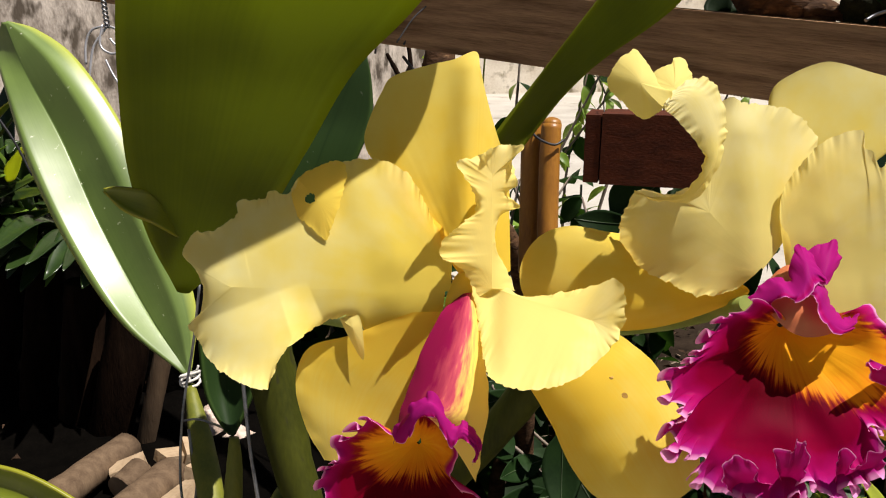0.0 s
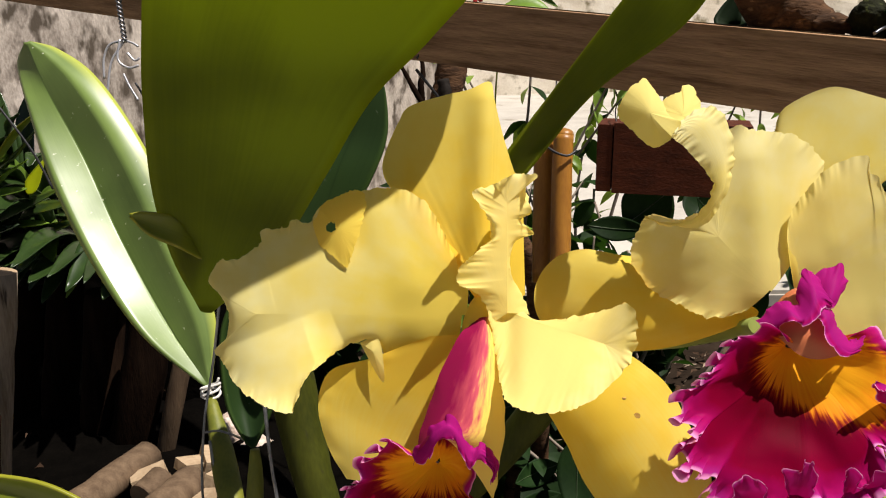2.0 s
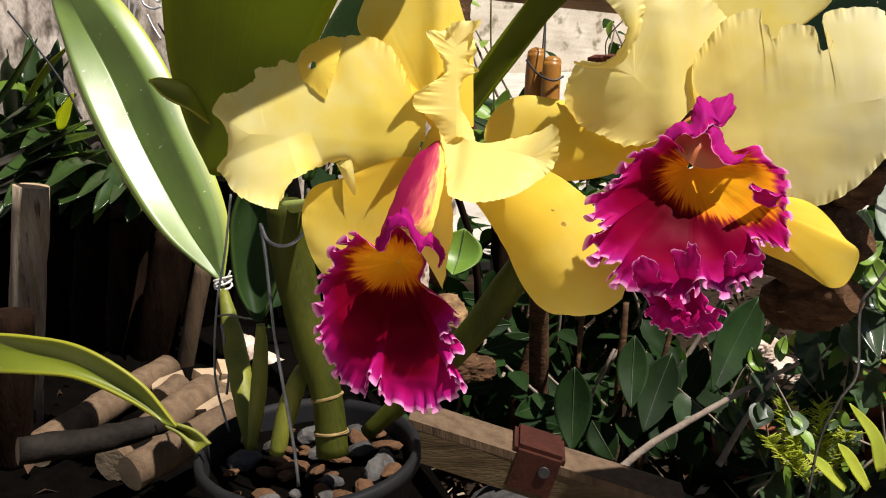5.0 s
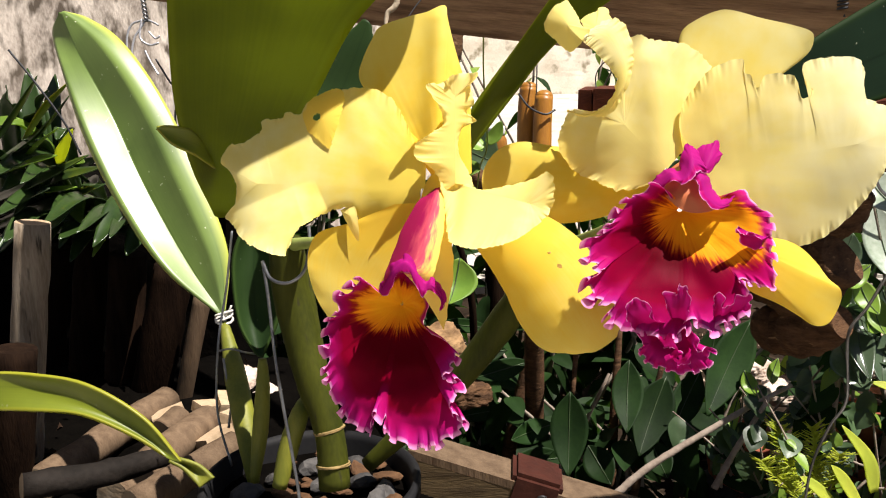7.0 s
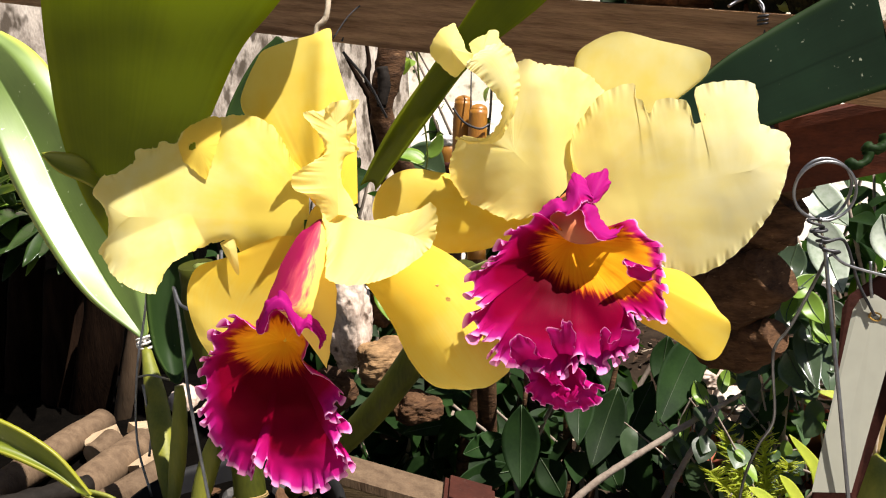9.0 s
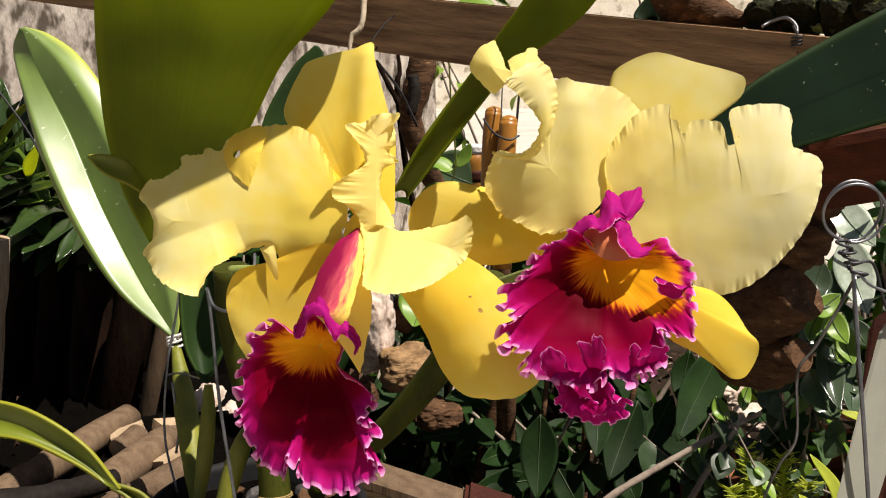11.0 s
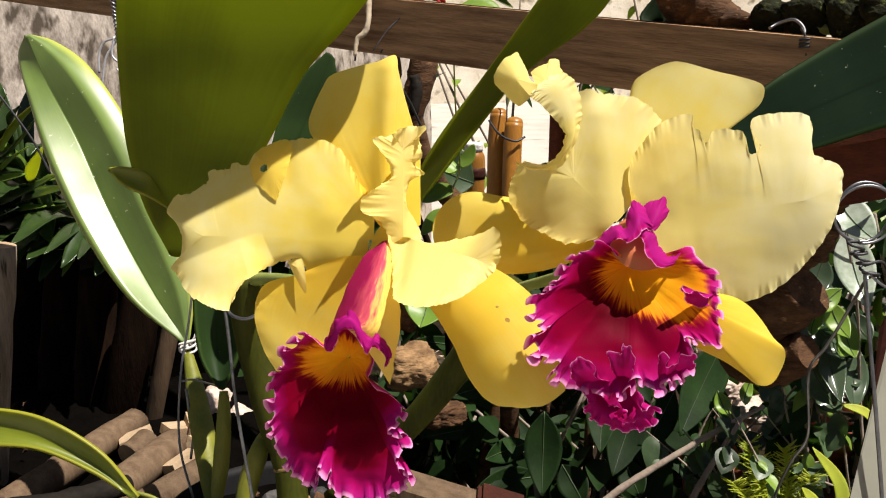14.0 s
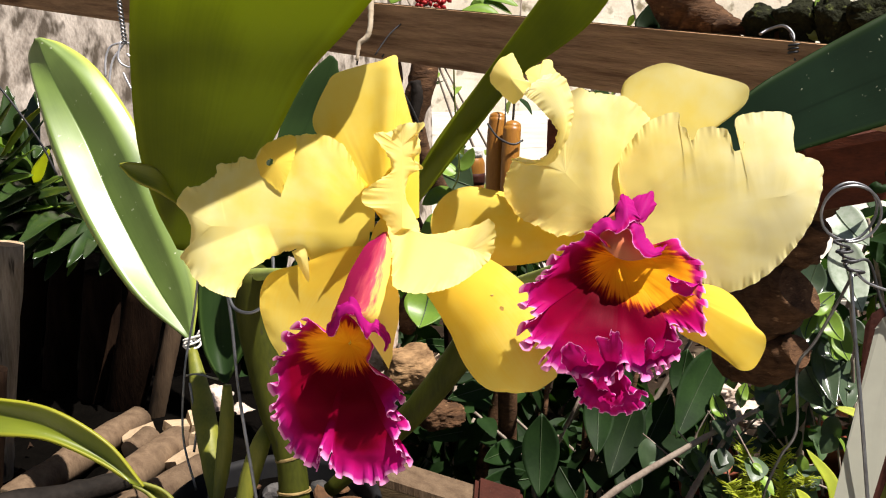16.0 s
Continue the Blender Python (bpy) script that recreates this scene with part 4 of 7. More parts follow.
PETAL_RL = [(-0.06, 0.76, 0.23), (-0.59, 0.71, 0.05), (-1.32, 0.67, 0.03), (-1.95, 0.85, 0.34), (-2.58, 1.17, 0.69), (-3.11, 1.48, 1.15), (-3.27, 1.60, 1.70), (-3.25, 1.53, 2.28), (-2.86, 1.10, 3.08), (-2.21, 0.60, 2.93), (-1.67, 0.20, 3.12), (-1.33, 0.00, 3.52), (-1.22, -0.10, 4.05), (-1.10, -0.20, 4.70), (-0.92, -0.20, 5.38), (-0.50, 0.10, 5.62), (0.09, 0.51, 5.54), (0.90, 0.66, 5.48), (1.50, 0.80, 5.38), (2.10, 0.92, 4.96), (2.42, 1.00, 4.40), (1.95, 1.05, 2.85), (1.51, 1.08, 1.75)]
CURL_OUT = [(-3.07, 0.85, 2.96), (-2.35, 0.40, 2.71), (-1.68, -0.10, 2.72), (-1.32, -0.40, 3.11), (-1.02, -0.50, 3.74), (-0.86, -0.50, 4.46), (-0.85, -0.50, 5.02), (-1.06, -0.50, 5.74), (-1.32, -0.50, 6.03), (-1.69, -0.50, 6.06), (-2.20, -0.60, 5.81), (-2.60, -0.90, 5.35)]
CURL_MID = [(-3.07, 0.76, 2.99), (-2.35, 0.30, 2.76), (-1.74, -0.17, 2.85), (-1.44, -0.47, 3.24), (-1.23, -0.62, 3.80), (-1.26, -0.67, 4.34), (-1.41, -0.72, 4.79), (-1.68, -0.77, 5.31), (-1.93, -0.82, 5.53), (-2.15, -0.84, 5.59), (-2.44, -0.92, 5.48), (-2.66, -1.09, 5.26)]
CURL_IN = [(-3.06, 0.90, 3.03), (-2.34, 0.45, 2.81), (-1.81, 0.00, 2.97), (-1.57, -0.30, 3.36), (-1.44, -0.50, 3.86), (-1.66, -0.60, 4.22), (-1.97, -0.70, 4.56), (-2.31, -0.80, 4.89), (-2.53, -0.90, 5.04), (-2.62, -0.95, 5.11), (-2.68, -1.00, 5.15), (-2.72, -1.05, 5.16)]
KNOB = [(-2.72, -1.05, 5.16), (-2.89, -0.80, 5.00), (-3.05, -0.30, 4.95), (-3.28, -0.10, 5.14), (-3.56, 0.10, 5.44), (-3.84, 0.30, 5.80), (-3.92, 0.45, 6.15), (-3.79, 0.50, 6.44), (-3.54, 0.50, 6.82), (-3.19, 0.55, 7.04), (-3.00, 0.56, 7.19), (-2.92, 0.30, 6.78), (-2.76, 0.00, 6.32), (-2.65, -0.50, 5.83), (-2.44, -0.90, 5.58)]
KNOB_HEART = [(-3.19, -0.45, 5.93)]
BACK_LOBE = [(-2.38, 0.20, 5.77), (-2.47, 1.00, 6.45), (-2.10, 1.20, 6.71), (-1.85, 1.30, 6.81), (-1.70, 1.40, 7.05), (-1.36, 1.40, 7.05), (-1.39, 1.20, 6.67), (-1.28, 1.10, 6.48), (-1.47, 0.60, 6.07), (-1.87, 0.00, 5.66)]
BACK_LOBE_HEART = [(-2.06, 0.30, 5.95)]
PETAL_RR = [(1.33, 0.45, 1.59), (1.02, 0.42, 2.24), (1.10, 0.41, 3.04), (1.57, 0.36, 3.77), (2.21, 0.31, 4.42), (3.24, 0.25, 4.73), (3.31, 0.21, 4.25), (3.56, 0.16, 4.09), (3.78, 0.13, 3.65), (4.06, 0.11, 4.08), (4.58, 0.12, 4.15), (5.17, 0.10, 3.97), (5.38, 0.09, 3.22), (5.77, 0.10, 3.52), (5.48, 0.12, 3.91), (5.49, 0.13, 4.52), (6.32, 0.18, 4.74), (7.46, 0.22, 4.75), (7.76, 0.27, 4.32), (7.71, 0.31, 3.25), (8.76, 0.34, 2.77), (8.77, 0.38, 1.91), (8.54, 0.41, 1.00), (8.13, 0.44, 0.09), (7.45, 0.47, -0.87), (6.41, 0.51, -1.78), (5.34, 0.54, -2.17), (4.44, 0.57, -1.89), (3.68, 0.60, -1.13), (2.60, 0.61, -0.80), (1.40, 0.62, -0.26)]
SEPAL_RR = [(3.41, 0.00, -1.77), (4.38, -0.30, -1.87), (4.92, -0.70, -2.17), (5.25, -1.20, -2.68), (5.44, -1.80, -3.25), (5.61, -2.30, -3.61), (5.51, -2.40, -4.12), (5.17, -2.30, -4.70), (4.80, -2.00, -4.82), (4.45, -1.60, -4.51), (3.96, -1.10, -4.13), (3.17, -0.50, -3.69), (2.76, 0.00, -3.05)]
SEPAL_RR_BASE = [(2.49, 0.20, -1.77)]
SEPAL_RL = [(0.07, 1.80, 0.45), (-1.14, 2.00, 1.14), (-2.38, 2.10, 1.69), (-3.52, 2.20, 1.88), (-4.62, 2.30, 2.07), (-5.44, 2.40, 1.85), (-5.99, 2.40, 1.30), (-6.22, 2.30, 0.56), (-5.99, 2.40, -0.22), (-5.12, 2.40, -0.87), (-3.74, 2.30, -1.14), (-2.38, 2.20, -1.10), (-1.15, 2.00, -0.80), (0.07, 1.80, -0.23)]
SEPAL_RL_BASE = [(0.48, 1.30, 0.11)]
LIP_R = [(0.13, -1.70, -0.43), (-0.19, -1.90, -0.07), (-0.59, -1.90, 0.09), (-0.86, -1.60, -0.26), (-1.26, -1.50, -0.38), (-1.64, -1.30, -0.75), (-1.92, -1.20, -1.24), (-2.29, -1.20, -1.66), (-2.74, -1.20, -1.95), (-2.88, -1.30, -2.52), (-2.29, -1.60, -2.87), (-2.80, -1.40, -3.29), (-2.71, -1.30, -3.91), (-1.98, -1.70, -4.08), (-2.12, -1.50, -4.67), (-1.32, -1.60, -5.02), (-0.54, -1.80, -5.19), (0.25, -1.90, -5.26), (0.71, -2.00, -4.72), (1.29, -1.90, -5.02), (1.94, -1.90, -4.78), (2.58, -1.90, -4.41), (2.64, -2.00, -3.80), (2.53, -1.80, -3.38), (3.30, -1.50, -3.52), (3.86, -1.30, -3.54), (3.81, -1.20, -2.73), (3.80, -1.10, -1.74), (3.72, -1.10, -1.04), (3.14, -1.10, -0.62), (2.84, -1.00, -0.12), (2.13, -1.20, -0.38)]
LIP_R_HEART = [(0.86, 0.1, -0.72), (0.80, 0.1, -0.78), (0.86, 0.1, -0.84), (0.94, 0.1, -0.84), (1.0, 0.1, -0.78), (0.94, 0.1, -0.72)]
ROOF_A = [(0.09, -0.60, 0.26), (-0.06, -1.00, -0.00), (0.03, -1.40, -0.34), (0.29, -1.50, -0.63)]
ROOF_M = [(0.85, -0.60, 0.94), (0.70, -1.30, 0.36), (0.76, -1.60, -0.30), (0.99, -1.50, -0.95)]
ROOF_B = [(1.44, -0.60, 0.52), (1.60, -1.00, 0.08), (1.77, -1.30, -0.42), (1.98, -1.30, -0.75)]
HOOD_L = [(-0.55, -1.20, 0.08), (-0.22, -1.20, 0.32), (0.11, -1.20, 0.65), (0.48, -1.40, 0.52), (0.58, -1.30, 0.86), (0.69, -1.20, 1.27), (0.91, -1.10, 1.49), (1.20, -1.10, 1.28), (1.30, -1.20, 0.86)]
HOOD_L_IN = [(-0.15, -1.58, -0.24), (-0.01, -1.77, -0.0), (0.19, -1.96, 0.16), (0.37, -1.97, 0.03), (0.73, -2.06, 0.12), (0.92, -1.96, 0.38), (0.99, -1.86, 0.43), (1.16, -1.67, 0.46), (1.45, -1.58, 0.44)]
HOOD_R = [(1.31, -0.80, 1.34), (1.73, -0.80, 1.55), (2.06, -0.80, 1.55), (2.12, -0.90, 1.09), (1.89, -1.00, 0.66), (1.66, -1.10, 0.49)]
HOOD_R_IN = [(1.23, -1.18, 0.52), (1.2, -1.37, 0.49), (1.17, -1.56, 0.32), (1.26, -1.47, 0.42), (1.4, -1.38, 0.49), (1.34, -1.48, 0.4)]
HOOD_D = [(1.06, -1.20, 1.03), (1.24, -1.30, 0.69), (1.49, -1.30, 0.40), (1.67, -1.20, 0.04), (1.84, -1.20, -0.29), (2.12, -1.20, -0.46), (2.46, -1.20, -0.34)]
HOOD_D_IN = [(0.85, -1.39, 0.61), (0.92, -1.68, 0.2), (1.03, -1.87, 0.08), (1.02, -1.96, -0.23), (1.27, -1.96, -0.63), (1.68, -1.77, -0.86), (2.04, -1.58, -0.81)]
FOLD_R = [(3.66, -1.30, -1.73), (3.18, -1.80, -1.88), (2.76, -2.00, -1.64), (2.46, -2.10, -1.71), (2.18, -2.10, -1.43), (2.56, -1.70, -2.05), (3.02, -1.50, -2.22), (3.61, -1.30, -2.14)]
FRILL_A = [(-0.11, -1.90, -4.70), (-0.69, -2.20, -4.50), (-0.81, -2.50, -4.03), (-1.29, -2.50, -3.80), (-1.56, -2.30, -4.09), (-1.42, -2.00, -4.69), (-1.11, -1.80, -5.03)]
FRILL_B = [(0.07, -2.00, -4.60), (-0.19, -2.30, -4.13), (-0.34, -2.50, -3.64), (-0.02, -2.70, -3.66), (0.17, -2.70, -3.35), (0.49, -2.50, -3.64), (0.53, -2.30, -4.17), (0.51, -2.00, -4.72)]
FRILL_C = [(1.50, -1.90, -4.66), (1.39, -2.20, -4.10), (1.46, -2.40, -3.61), (1.65, -2.60, -3.79), (1.59, -2.50, -4.15), (1.95, -2.50, -4.03), (2.13, -2.40, -3.69), (2.58, -2.20, -3.78), (2.64, -2.00, -4.28), (2.26, -1.90, -4.58)]
TONGUE = [(-1.08, -1.60, -5.06), (-0.74, -1.50, -5.64), (-1.02, -1.50, -5.68), (-0.68, -1.40, -6.15), (-0.09, -1.50, -6.33), (0.51, -1.60, -6.48), (1.16, -1.60, -6.36), (1.52, -1.60, -5.91), (1.35, -1.80, -5.55), (0.87, -2.00, -5.64), (0.93, -2.10, -5.23), (0.61, -1.90, -4.86)]
TONGUE_HEART = [(-0.46, -1.30, -4.81), (-0.23, -1.40, -5.05), (0.04, -1.50, -5.15), (0.32, -1.50, -5.07), (0.55, -1.40, -4.76)]
TONGUE_FOLD = [(-0.32, -1.90, -5.10), (-0.43, -2.30, -5.28), (-0.16, -2.60, -5.00), (0.05, -2.50, -5.45), (-0.13, -2.40, -5.82), (0.35, -2.40, -5.82), (0.59, -2.20, -5.49)]
TONGUE_FOLD_IN = [(-0.16, -1.70, -5.29), (-0.10, -1.80, -5.56), (0.07, -2.00, -5.53), (0.33, -1.90, -5.74), (0.26, -1.80, -6.08), (0.59, -1.80, -6.12), (0.85, -1.70, -5.85)]
SCAR_1 = [(3.93, -0.1, -2.24)]
SCAR_2 = [(4.3, -0.1, -2.79)]

part("dorsal_sepal", bloom(BASE_L, DORSAL_L, 160, 70, cup=-0.15, ribs=0.01, folds=((-0.2, 1.5, 0.1, 6.6, 0.5, 0.35),), relief=0.06, seed=11), M_SEPAL, left_flower, "broad yellow sepal standing up behind the petals")
part("petal", bloom([BASE_L[0], (-6.6, -0.35, 0.35)], PETAL_L, 520, 70, power=2.0, frill=0.06, wave=0.65, start=0.84, ribs=0.004, serrate=0.06, relief=0.08, folds=((-2.2, 1.2, -3.4, 3.2, 0.6, 0.10),), bends=((-7.83, -0.75, -4.75, 0.45, 0.6, 0.05),), holes=((-4.5, 2.8, 0.17),), seed=2), M_PETAL, left_flower, "pale yellow petal with a frayed margin and a bitten hole")
part("petal_flap", bloom(FLAP_HEART, FLAP + FLAP[:1], 160, 30, frill=0.015, wave=0.5, start=0.5, serrate=0.05, power=1.6, holes=((-4.5, 2.8, 0.15),), seed=31), M_PETAL, left_flower, "torn lobe of the petal's margin folded forward")
part("petal_flap", bloom(TRIANGLE_HEART, TRIANGLE + TRIANGLE[:1], 60, 12, seed=33), M_PALE, left_flower, "small torn corner of the petal turned forward")
part("petal", bloom(FRONT_LOW_SPINE, FRONT_LOW, 360, 60, frill=0.08, wave=0.8, start=0.62, serrate=0.05, ribs=0.02, power=1.1, relief=0.06, folds=((0.62, 0.1, 0.4, -1.7, 0.3, -0.2),), seed=5), M_PALE, left_flower, "pale yellow petal turned edge-on, its broad frilled end in full sun")
part("petal_margin", bloom(FRONT_UP_SPINE, FRONT_UP, 360, 50, frill=0.05, wave=0.8, start=0.3, serrate=0.06, ribs=0.008, power=1.0, relief=0.05, seed=25), M_PALE, left_flower, "crumpled upright frill of the petal's margin")
sheet("lateral_sepal", left_flower,
      [(-1.68, 0.40, -0.41), (-3.39, 0.70, -1.07), (-4.65, 0.90, -1.46), (-5.05, 1.00, -2.41), (-4.84, 1.00, -3.69), (-4.24, 1.00, -4.75)],
      [(-0.64, 0.40, -0.41), (-1.70, 0.60, -1.45), (-2.55, 0.70, -2.29), (-3.09, 0.80, -3.25), (-3.41, 0.80, -4.09), (-3.74, 0.90, -4.84)],
      [(0.19, 0.40, -0.51), (-0.14, 0.80, -1.88), (-0.68, 1.00, -3.16), (-1.53, 1.00, -4.22), (-2.59, 1.00, -4.85), (-3.44, 1.00, -5.11)], material=M_SEPAL, ruffle=0.04, waves=2, end_ruffle=False, relief=0.02)
scarred = sheet("lateral_sepal", left_flower,
      [(0.29, 0.60, -1.03), (1.44, 0.90, -2.24), (2.29, 0.90, -3.61), (3.00, 0.80, -5.04), (3.75, 0.70, -5.87), (4.69, 0.60, -6.08), (5.51, 0.50, -6.00)],
      [(1.02, 0.60, -0.61), (2.49, 0.50, -1.66), (3.53, 0.20, -2.70), (4.45, 0.10, -3.93), (5.07, 0.20, -4.97), (5.50, 0.40, -5.57), (5.93, 0.50, -5.83)],
      [(1.65, 0.60, 0.02), (3.35, 0.80, -0.61), (4.73, 0.80, -1.42), (5.67, 0.90, -2.41), (6.29, 0.80, -3.67), (6.61, 0.70, -4.71), (6.47, 0.60, -5.43)], material=M_SEPAL, ruffle=0.04, waves=2, end_ruffle=False, relief=0.05,
      label="smooth yellow sepal with a small brown scar")
part("column_base", tube([(0.10, 1.15, 0.75), (-0.02, 0.85, 0.25), (-0.16, 0.80, -0.45), (-0.30, 0.75, -1.2)], (0.30, 0.55, 0.60, 0.35), 20, 24), M_PETAL, left_flower, "yellow base where the petals meet the lip")
sheet("lip_tube", left_flower, TUBE_A, TUBE_M, TUBE_B, M_TUBE, 70, 50, ruffle=0.03, waves=3, start=0.8, relief=0.03, end_ruffle=False, label="yellow lip tube blushed with pink")
part("side_lobe", roll(SIDE_L_B, SIDE_L_A, 0.10, 140, 24, ruffle=0.05, waves=6, scallop=0.05, start=0.3, seed=12), M_HOOD, left_flower, "frilled magenta edge of the lip's tube")
part("lip", frilled(LIP_L_HEART, LIP_L, 900, 80, dome=0.35, frill=0.20, length=0.58, stand=0.26, start=0.84, seed=7), M_LIP_LEFT, left_flower, "crimson frilled lip with an orange throat")

part("dorsal_sepal", bloom(DORSAL_R_BASE, DORSAL_R, 160, 60, cup=-0.2, ribs=0.01, relief=0.05, seed=14), M_PETAL, right_flower, "smooth pale yellow sepal behind the petals")
part("lateral_sepal", bloom(SEPAL_RL_BASE, SEPAL_RL, 140, 60, cup=-0.35, ribs=0.01, relief=0.04, seed=15), M_SEPAL, right_flower)
part("lateral_sepal", bloom(SEPAL_RR_BASE, SEPAL_RR, 140, 50, cup=-0.25, ribs=0.01, relief=0.04, seed=16), M_SEPAL, right_flower)
part("petal", bloom([BASE_R[0], (-1.0, 0.35, 2.4)], PETAL_RL, 380, 70, power=2.0, frill=0.06, wave=0.65, start=0.84, ribs=0.004, serrate=0.06, relief=0.08, folds=((0.3, 0.8, 0.0, 4.6, 0.6, 0.18),), seed=4), M_PALE, right_flower, "pale yellow petal whose upper margin curls forward")
part("petal_margin", loft(CURL_OUT, CURL_MID, CURL_IN, 200, 30, ruffle=0.045, waves=10, fringe=0.02, start=0.4, wild=0.6, seed=6), M_PALE, right_flower, "frilled petal margin rolled forward")
part("petal_margin", bloom(BACK_LOBE_HEART, BACK_LOBE + BACK_LOBE[:1], 120, 24, frill=0.02, wave=0.5, start=0.5, serrate=0.05, power=1.4, seed=27), M_PALE, right_flower, "ruffled lobe behind the rolled margin")
part("petal_margin", bloom(KNOB_HEART, KNOB + KNOB[:1], 140, 30, frill=0.015, wave=0.5, start=0.5, serrate=0.04, power=1.6, seed=26), M_PALE, right_flower, "cupped tip of the rolled petal margin")
part("petal", bloom([BASE_R[0], (7.2, -0.15, 1.5)], PETAL_RR, 560, 70, power=2.0, frill=0.05, wave=0.65, start=0.84, ribs=0.004, serrate=0.02, relief=0.08, folds=((1.6, 1.2, 3.4, 3.2, 0.5, 0.10),), seed=3), M_PALE, right_flower, "broad pale yellow petal with a notched, ruffled margin")
sheet("throat_roof", right_flower, ROOF_A, ROOF_M, ROOF_B, M_ANTHER, 30, 24, label="flesh-coloured roof of the throat")
part("side_lobe", roll(HOOD_L, HOOD_L_IN, 0.15, 110, 24, ruffle=0.04, waves=5, scallop=0.04, start=0.3, seed=8), M_HOOD, right_flower, "rolled magenta side lobe of the lip")
part("side_lobe", roll(HOOD_R, HOOD_R_IN, 0.10, 70, 20, ruffle=0.03, waves=3, scallop=0.03, start=0.3, seed=18), M_HOOD, right_flower, "thin magenta tip of the lip's hood")
part("side_lobe", roll(HOOD_D, HOOD_D_IN, 0.15, 90, 24, ruffle=0.04, waves=4, scallop=0.04, start=0.3, seed=19), M_HOOD, right_flower, "rolled magenta side lobe of the lip")
part("lip", frilled(LIP_R_HEART, LIP_R, 1000, 84, dome=0.5, frill=0.22, length=0.55, stand=0.28, start=0.84, seed=9), M_LIP_RIGHT, right_flower, "wide magenta frilled lip with an orange throat")
part("lip_fold", ribbon(FOLD_R, 0.1, 160, 24, dome=0.05, frill=0.06, length=0.5, stand=0.08, start=0.5, seed=3), M_HOOD, right_flower, "fold of the lip's margin turned inward")
for k, (line, lab) in enumerate(((FRILL_A, "frilled fold across the lip"), (FRILL_B, "upstanding frilled fold at the middle of the lip"), (FRILL_C, "curled frilled fold at the side of the lip"))):
    part("lip_fold", ribbon(line, 0.3, 240, 34, dome=0.15, frill=0.09, length=0.5, stand=0.10, start=0.5, seed=11 + k), M_LIP_END, right_flower, lab)
part("lip_tongue", frilled(TONGUE_HEART, TONGUE, 460, 48, dome=0.25, frill=0.12, length=0.5, stand=0.2, start=0.6, seed=14), M_LIP_END, right_flower, "frilled tip of the lip")
part("lip_fold", roll(TONGUE_FOLD, TONGUE_FOLD_IN, 0.05, 160, 24, ruffle=0.05, waves=5, start=0.3, seed=21), M_LIP_END, right_flower, "frilled fold on the lip's tip")
for k, p in enumerate((SCAR_1[0], SCAR_2[0])):
    spot = min(scarred.data.vertices, key=lambda v: (v.co.x - p[0]) ** 2 + (v.co.z - p[2]) ** 2).co
    bm = bmesh.new()
    bmesh.ops.create_icosphere(bm, subdivisions=2, radius=1)
    for v in bm.verts:
        v.co = spot + Vector((v.co.x * (0.09 if k else 0.07), v.co.y * 0.02, v.co.z * (0.10 if k else 0.045))) * (1 + 0.5 * noise.noise(v.co * 2 + Vector((k, 0, 0))))
    part("scar", bm, M_SCAR, left_flower, "small brown scar")


# ---- leaves of the flowering plant ----
def leaf(name, a, m, b, material, label, depth=0.0016, nu=60, nv=20, **kw):
    return thick(part(name, loft(a, m, b, nu, nv, **kw), material, plant, label), depth)


leaf("leaf",
     [(-0.147, 0.577, 0.454), (-0.187, 0.578, 0.487), (-0.224, 0.599, 0.528), (-0.256, 0.624, 0.578), (-0.280, 0.655, 0.625), (-0.295, 0.681, 0.654), (-0.281, 0.672, 0.670)],
     [(-0.146, 0.577, 0.455), (-0.178, 0.598, 0.494), (-0.211, 0.623, 0.544), (-0.238, 0.646, 0.593), (-0.261, 0.660, 0.631), (-0.272, 0.667, 0.653), (-0.279, 0.672, 0.670)],
     [(-0.146, 0.578, 0.456), (-0.144, 0.583, 0.498), (-0.165, 0.599, 0.549), (-0.198, 0.626, 0.606), (-0.231, 0.648, 0.646), (-0.260, 0.666, 0.664), (-0.278, 0.672, 0.670)], M_LEAF, "glossy folded green orchid leaf in bright sun", 0.002, nv=48, crease=0.88, turned=((0.13, 0.010), (0.17, 0.016)))
# Last four points of each curve: unseen tip added to shade the left petal.
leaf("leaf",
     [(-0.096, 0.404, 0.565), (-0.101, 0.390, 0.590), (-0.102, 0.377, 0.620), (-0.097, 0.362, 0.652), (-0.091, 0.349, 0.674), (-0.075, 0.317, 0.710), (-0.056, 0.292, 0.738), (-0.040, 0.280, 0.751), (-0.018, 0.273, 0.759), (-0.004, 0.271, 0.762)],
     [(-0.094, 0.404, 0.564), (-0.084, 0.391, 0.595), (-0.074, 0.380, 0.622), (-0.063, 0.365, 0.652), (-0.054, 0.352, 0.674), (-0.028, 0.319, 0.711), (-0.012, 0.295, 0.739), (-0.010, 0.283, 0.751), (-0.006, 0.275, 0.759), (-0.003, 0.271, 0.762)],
     [(-0.091, 0.404, 0.564), (-0.063, 0.389, 0.588), (-0.039, 0.377, 0.623), (-0.020, 0.362, 0.652), (0.002, 0.349, 0.674), (0.033, 0.317, 0.710), (0.030, 0.293, 0.738), (0.020, 0.281, 0.750), (0.006, 0.274, 0.758), (-0.002, 0.271, 0.762)], M_LEAF_BACK, "broad green orchid leaf seen from its shaded underside, tip added for shade", 0.002)
